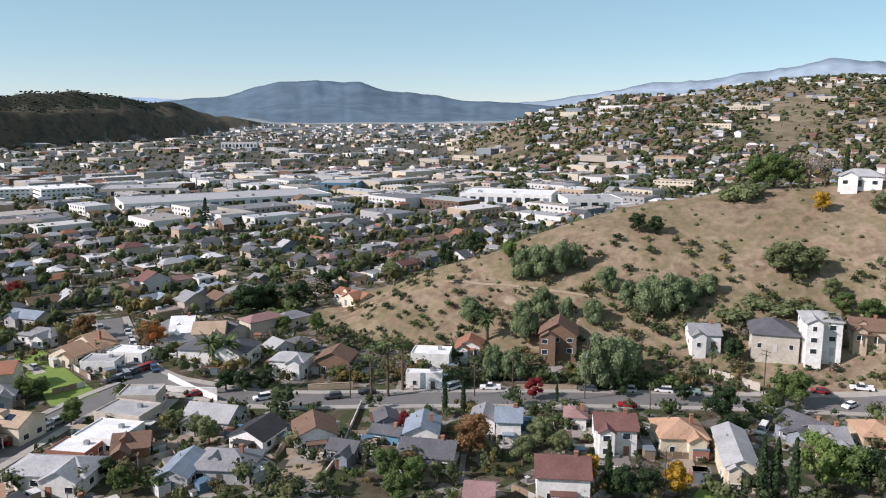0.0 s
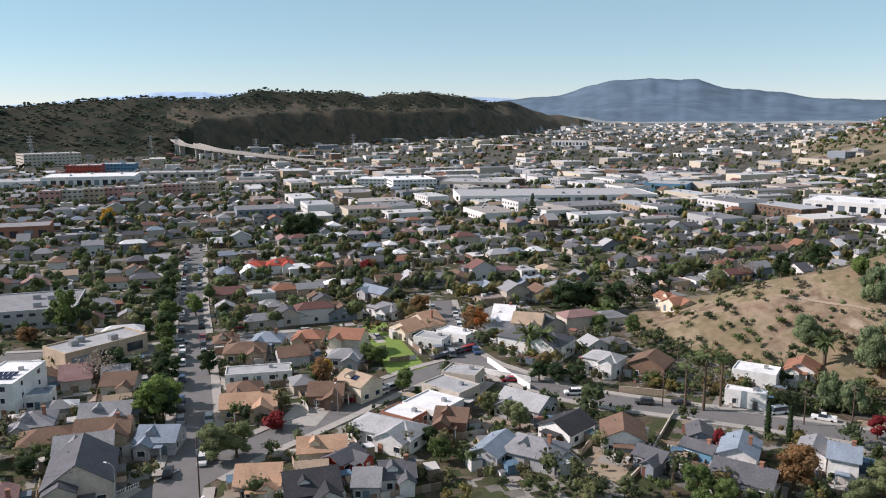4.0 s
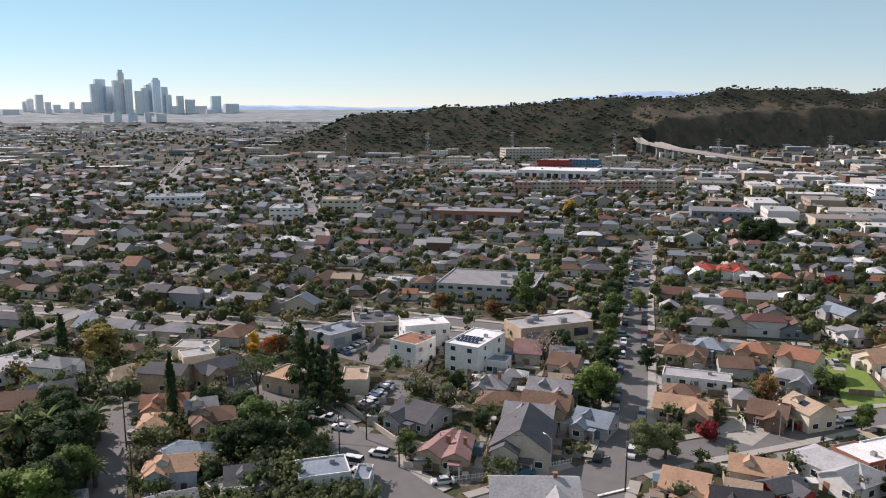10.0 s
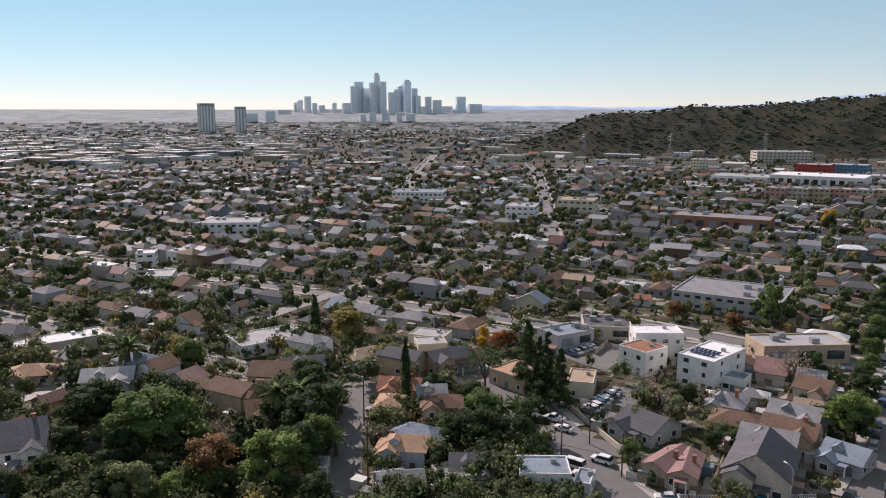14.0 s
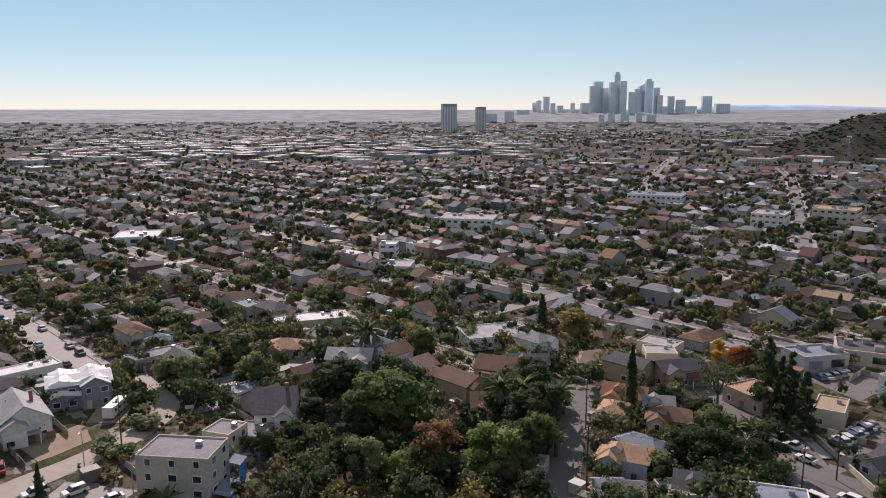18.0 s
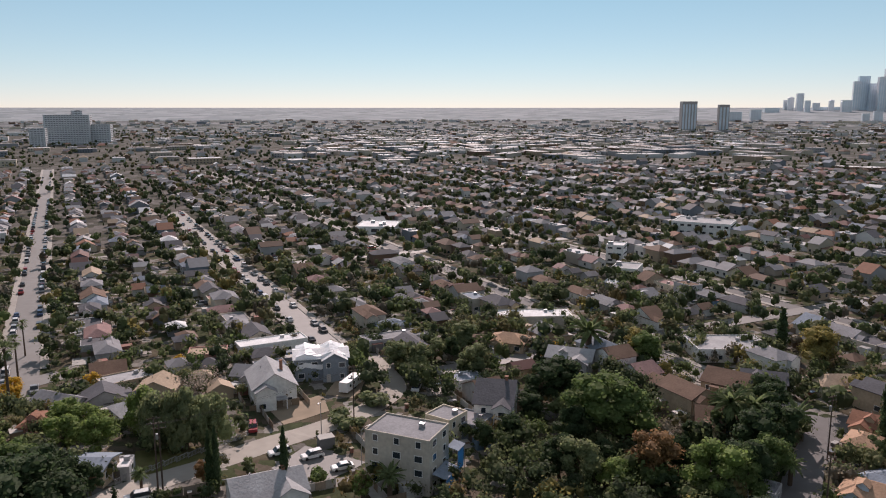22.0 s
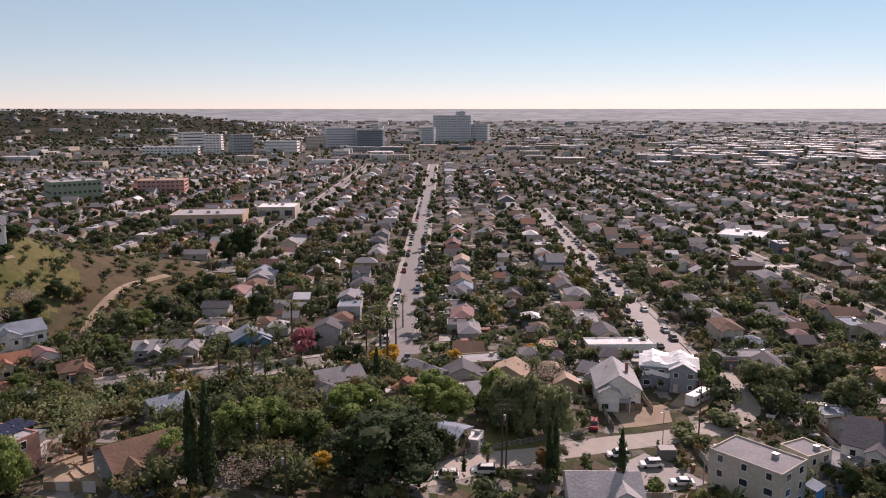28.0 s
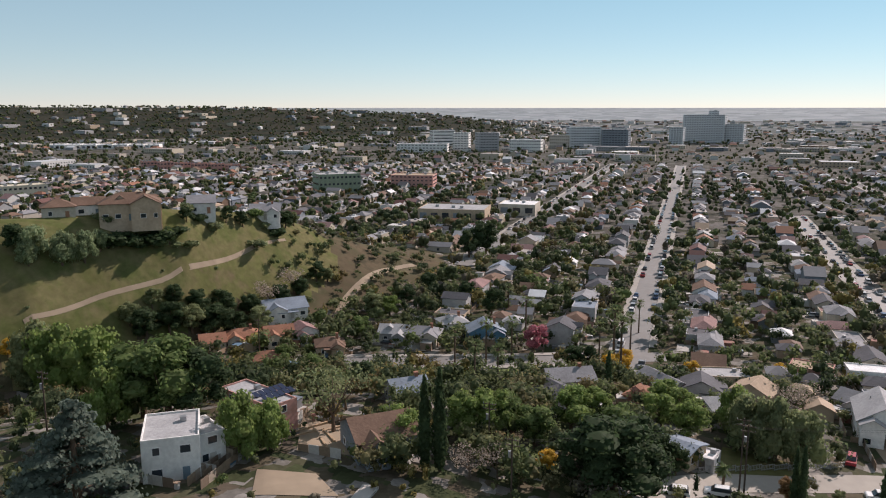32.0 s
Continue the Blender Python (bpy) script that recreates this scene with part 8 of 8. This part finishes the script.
# ---------------------------------------------------------------- viaduct and pylons
def viaduct(pts, width, z0, z1):
    line = resample(pts, 25.0)
    root = thing("viaduct", 0, 0, 0, 0.0)
    n = len(line)
    zs = [z0 + (z1 - z0) * k / (n - 1) for k in range(n)]
    for k in range(n - 1):
        p, q = line[k], line[k + 1]
        L_, ang = float(np.hypot(*(q - p))), math.degrees(math.atan2(q[1] - p[1], q[0] - p[0]))
        tilt = -math.degrees(math.atan2(zs[k + 1] - zs[k], L_))
        s = Shape()
        s.box(0, L_, -width / 2, width / 2, -1.6, 0)
        deck = part("deck", s, "concrete", root, at=pose(p[0], p[1], zs[k], 0, tilt, ang))
        s = Shape()
        s.box(0, L_, -width / 2, -width / 2 + 0.4, 0, 1.1)
        s.box(0, L_, width / 2 - 0.4, width / 2, 0, 1.1)
        part("barrier", s, "concrete", deck)
        g = ground_z(*p)
        if zs[k] - g > 4 and k % 2 == 0:
            s = Shape()
            s.box(-1.2, 1.2, -width * 0.3, width * 0.3, g - zs[k] - 1, -1.6)
            part("pier", s, "concrete", root, at=pose(p[0], p[1], zs[k], 0, 0, ang))
    return tagged(root, "long concrete freeway viaduct on piers", "viaduct", kind="structure")


viaduct([(-1120, 905), (-1015, 838), (-910, 812), (-790, 805), (-690, 812)], 14, 26, 3)
viaduct([(-1060, 905), (-960, 860), (-860, 850), (-760, 860)], 10, 18, 2)
road(bend([(-700, 812), (-760, 950), (-800, 1150), (-820, 1400), (-760, 1700)]), 26, "concrete", False)
tagged(new("road", strip(ROADS[-1][0], 13, -13, 0.5).mesh("road", ["concrete"])), "pale freeway curving round the foot of the park hills", "road", kind="structure")


def pylon(x, y, h, rot=30):
    root = thing("pylon", x, y, rot)
    b = h * 0.09
    for sx_ in (-1, 1):
        for sy_ in (-1, 1):
            s = Shape()
            s.tube((sx_ * b, sy_ * b, -1), (sx_ * 0.6, sy_ * 0.6, h), 0.28, 0.18, 4)
            part("leg", s, "metal_grey", root)
    for k in range(6):
        z, w = h * (0.12 + 0.15 * k), b * (1 - 0.85 * (0.12 + 0.15 * k))
        s = Shape()
        for p, q in (((-w, -w), (w, -w)), ((w, -w), (w, w)), ((w, w), (-w, w)), ((-w, w), (-w, -w))):
            s.tube((*p, z), (*q, z + h * 0.13), 0.14, 0.14, 4)
            s.tube((*p, z), (*q, z), 0.14, 0.14, 4)
        part("brace", s, "metal_grey", root)
    for z in (0.72, 0.84, 0.95):
        s = Shape()
        s.tube((-h * 0.13, 0, h * z), (h * 0.13, 0, h * z), 0.3, 0.3, 4)
        part("crossarm", s, "metal_grey", root)
    return tagged(root, "grey steel lattice power pylon", "pylon", "power pylons")


for x, y, h in ((-850, 838, 32), (-790, 995, 36), (-1000, 815, 34), (-1085, 630, 38), (-1010, 775, 36), (-1140, 505, 36), (-1180, 380, 32)):
    pylon(x, y, h)

# overhead cables between the nearer poles
POLES = sorted([o for o in scene.objects if o.name.startswith("utility_pole")], key=lambda o: math.degrees(math.atan2(-o.location.x, o.location.y)) % 360)
for p, q in zip(POLES[:-1], POLES[1:]):
    if 12 < (p.location - q.location).length < 75:
        for u in (-0.9, 0.9):
            a, b = p.children[0].bound_box[1][2] - 0.2, q.children[0].bound_box[1][2] - 0.2
            c, d = math.cos(radians(-41)) * u, math.sin(radians(-41)) * u
            cable((p.location.x + c, p.location.y + d, p.location.z + a), (q.location.x + c, q.location.y + d, q.location.z + b))

# hedges, sheds, bins and fences of the back yards
ry = random.Random(33)
mat("yard_paint", [(0.50, 0.48, 0.45), (0.25, 0.20, 0.15), (0.16, 0.19, 0.22), (0.56, 0.56, 0.54), (0.18, 0.18, 0.18), (0.35, 0.28, 0.20), (0.45, 0.43, 0.40), (0.10, 0.17, 0.24), (0.30, 0.22, 0.16), (0.27, 0.13, 0.10), (0.33, 0.33, 0.32)], 0.8, 1.0, 0.15, rnd="island")
mat("fence_wood", [(0.26, 0.19, 0.13), (0.34, 0.28, 0.22), (0.42, 0.40, 0.37), (0.20, 0.15, 0.11), (0.52, 0.50, 0.46)], 0.9, 2.0, 0.25, rnd="island")
yard, fences = Shape(), Shape()
for x, y, r in list(TAKEN):
    d = math.hypot(x, y)
    if d > 340 or r > 14 or on_hill(x, y):
        continue
    turn = GRID_TURN if not (y > 140 and abs(x) < 110) else 3.0
    for _ in range(5):
        a = ry.uniform(0, 6.283)
        q = r + ry.uniform(1.0, 4.5)
        px, py = x + math.cos(a) * q, y + math.sin(a) * q
        if near_line(px, py, 0.5) or not is_free(px, py, -0.5) or in_lot(px, py):
            continue
        o = len(yard.v)
        w, dd, h = ry.choice(((0.6, 0.6, 1.0), (2.2, 2.6, 2.1), (1.6, 1.0, 0.8), (3.2, 2.4, 2.3), (0.7, 0.7, 1.1), (2.4, 1.4, 0.5)))
        yard.box(-w / 2, w / 2, -dd / 2, dd / 2, -0.2, h)
        yard.box(-w / 2 - 0.1, w / 2 + 0.1, -dd / 2 - 0.1, dd / 2 + 0.1, h, h + 0.08)
        yard.moved(pose(px, py, ground_z(px, py), 0, 0, turn + ry.uniform(-8, 8)), o)
    for k in range(2):
        o = len(fences.v)
        L_ = ry.uniform(8, 16)
        q = (r + 2.2) * ry.choice((-1, 1))
        c, s_ = math.cos(radians(turn)), math.sin(radians(turn))
        px, py = (x + c * q, y + s_ * q) if k else (x - s_ * q, y + c * q)
        if near_line(px, py, 3.0):
            continue
        n = int(L_ / 2)
        for i in range(n):
            fences.box(-L_ / 2 + i * 2.0, -L_ / 2 + i * 2.0 + 1.94, -0.04, 0.04, -0.3, 1.55 + 0.08 * (i % 2))
        fences.moved(pose(px, py, ground_z(px, py), 0, 0, turn + (90 if k else 0)), o)
# concrete drives, patios and paths beside the houses
drives, drive_cars = Shape(), Shape()
rd = random.Random(77)
for x, y, r in [q for q in TAKEN if q[2] < 11] + [(a, b, r_) for a, b, r_ in SPOTS if r_ > 3.5]:
    d, a_ = math.hypot(x, y), float(azimuth(x, y))
    if d > 430 or on_hill(x, y) or rd.random() < 0.2:
        continue
    turn = GRID_TURN if not (y > 140 and abs(x) < 110) else 3.0
    for _ in range(4 if y > 110 else 2):
        q = r + rd.uniform(1.0, 3.2)
        t = radians(turn + rd.choice((0, 90, 180, 270)))
        px, py = x + math.cos(t) * q, y + math.sin(t) * q
        if near_line(px, py, 2.0) or on_hill(px, py) or in_lot(px, py):
            continue
        w, L_ = rd.choice(((2.6, 9.0), (3.0, 11.0), (4.5, 5.0), (1.2, 8.0), (5.0, 7.0)))
        turn2 = turn + 90 * rd.randrange(2)
        o, zz = len(drives.v), max(ground_z(px, py), ground_z(px + 2, py), ground_z(px, py - 2))
        drives.box(-w / 2, w / 2, -L_ / 2, L_ / 2, -0.4, 0.1 + rd.uniform(0, 0.04))
        drives.moved(pose(px, py, zz, 0, 0, turn2), o)
        if d > 215 and 2.5 < w < 3.5 and rd.random() < 0.7:
            o = len(drive_cars.v)
            drive_cars.add([(-2.2, -0.88, 0.3), (2.2, -0.88, 0.3), (2.2, 0.88, 0.3), (-2.2, 0.88, 0.3), (-2.15, -0.85, 0.85), (2.15, -0.85, 0.9), (2.15, 0.85, 0.9), (-2.15, 0.85, 0.85)],
                           [(4, 5, 6, 7), (0, 1, 5, 4), (1, 2, 6, 5), (2, 3, 7, 6), (3, 0, 4, 7)], 0)
            drive_cars.add([(-1.2, -0.8, 0.87), (1.9, -0.8, 0.89), (1.9, 0.8, 0.89), (-1.2, 0.8, 0.87), (-0.5, -0.65, 1.45), (1.3, -0.65, 1.48), (1.3, 0.65, 1.48), (-0.5, 0.65, 1.45)],
                           [(0, 1, 5, 4), (1, 2, 6, 5), (2, 3, 7, 6), (3, 0, 4, 7)], 1)
            drive_cars.add([(-0.5, -0.65, 1.455), (1.3, -0.65, 1.485), (1.3, 0.65, 1.485), (-0.5, 0.65, 1.455)], [(0, 1, 2, 3)], 0)
            drive_cars.moved(pose(px, py, zz + 0.1, 0, 0, turn2 + 90), o)
mat("drive_concrete", [(0.36, 0.34, 0.31), (0.28, 0.26, 0.235), (0.44, 0.42, 0.39), (0.22, 0.20, 0.18), (0.33, 0.27, 0.22)], 0.9, 0.8, 0.2, rnd="island")
tagged(new("driveways", drives.mesh("driveways", ["drive_concrete"])), "pale concrete drives and patios between the houses", "driveways", kind="stuff")
tagged(new("driveway_cars", drive_cars.mesh("driveway_cars", ["far_car", "glass"])), "cars standing on the far drives", "cars", kind="stuff")
tagged(new("yard_clutter", yard.mesh("yard_clutter", ["yard_paint"])), "sheds, bins and crates scattered in back yards", "clutter", kind="stuff")
tagged(new("yard_fences", fences.mesh("yard_fences", ["fence_wood"])), "weathered plank fences between back yards", "fences", kind="stuff")

# dry shrubs on the open slopes
shrub = Shape()
for az0, az1, d0, d1, n in ((-26, 12, 200, 330, 420), (-26, -8, 200, 235, 260), (160, 196, 200, 320, 130)):
    for _ in range(n):
        az, d = ry.uniform(az0, az1), ry.uniform(d0, d1)
        x, y = -math.sin(radians(az)) * d, math.cos(radians(az)) * d
        if float(hill("dry_hill", az, d)) + float(hill("green_hill", az, d)) < 2 or not is_free(x, y, 0.5):
            continue
        z, q = ground_z(x, y), ry.uniform(0.3, 1.0) * (1.3 if n == 260 else 1)
        blob_sphere(shrub, (x, y, z + q * 0.4), (q, q, q * 0.7), ry, 0, 5, 3)
        leaf_cards(shrub, [(x, y, z + q * 0.5)], [(q, q, q * 0.8)], 14, 0.35, ry)
tagged(new("shrubs", shrub.mesh("shrubs", ["leaf_olive"])), "low dry shrubs dotting the open slopes", "shrubs", kind="stuff")

# painted lines at the crossing
patch([(-120.12, 87.84), (-119.90, 93.56), (-119.39, 93.32), (-119.61, 87.61)], "trim_white", "road_marking", "worn white stop line painted on asphalt", 0.32, 2)
patch([(-107.43, 81.61), (-107.29, 88.91), (-106.76, 88.63), (-106.90, 81.35)], "trim_white", "road_marking", "worn white stop line painted on asphalt", 0.32, 2)
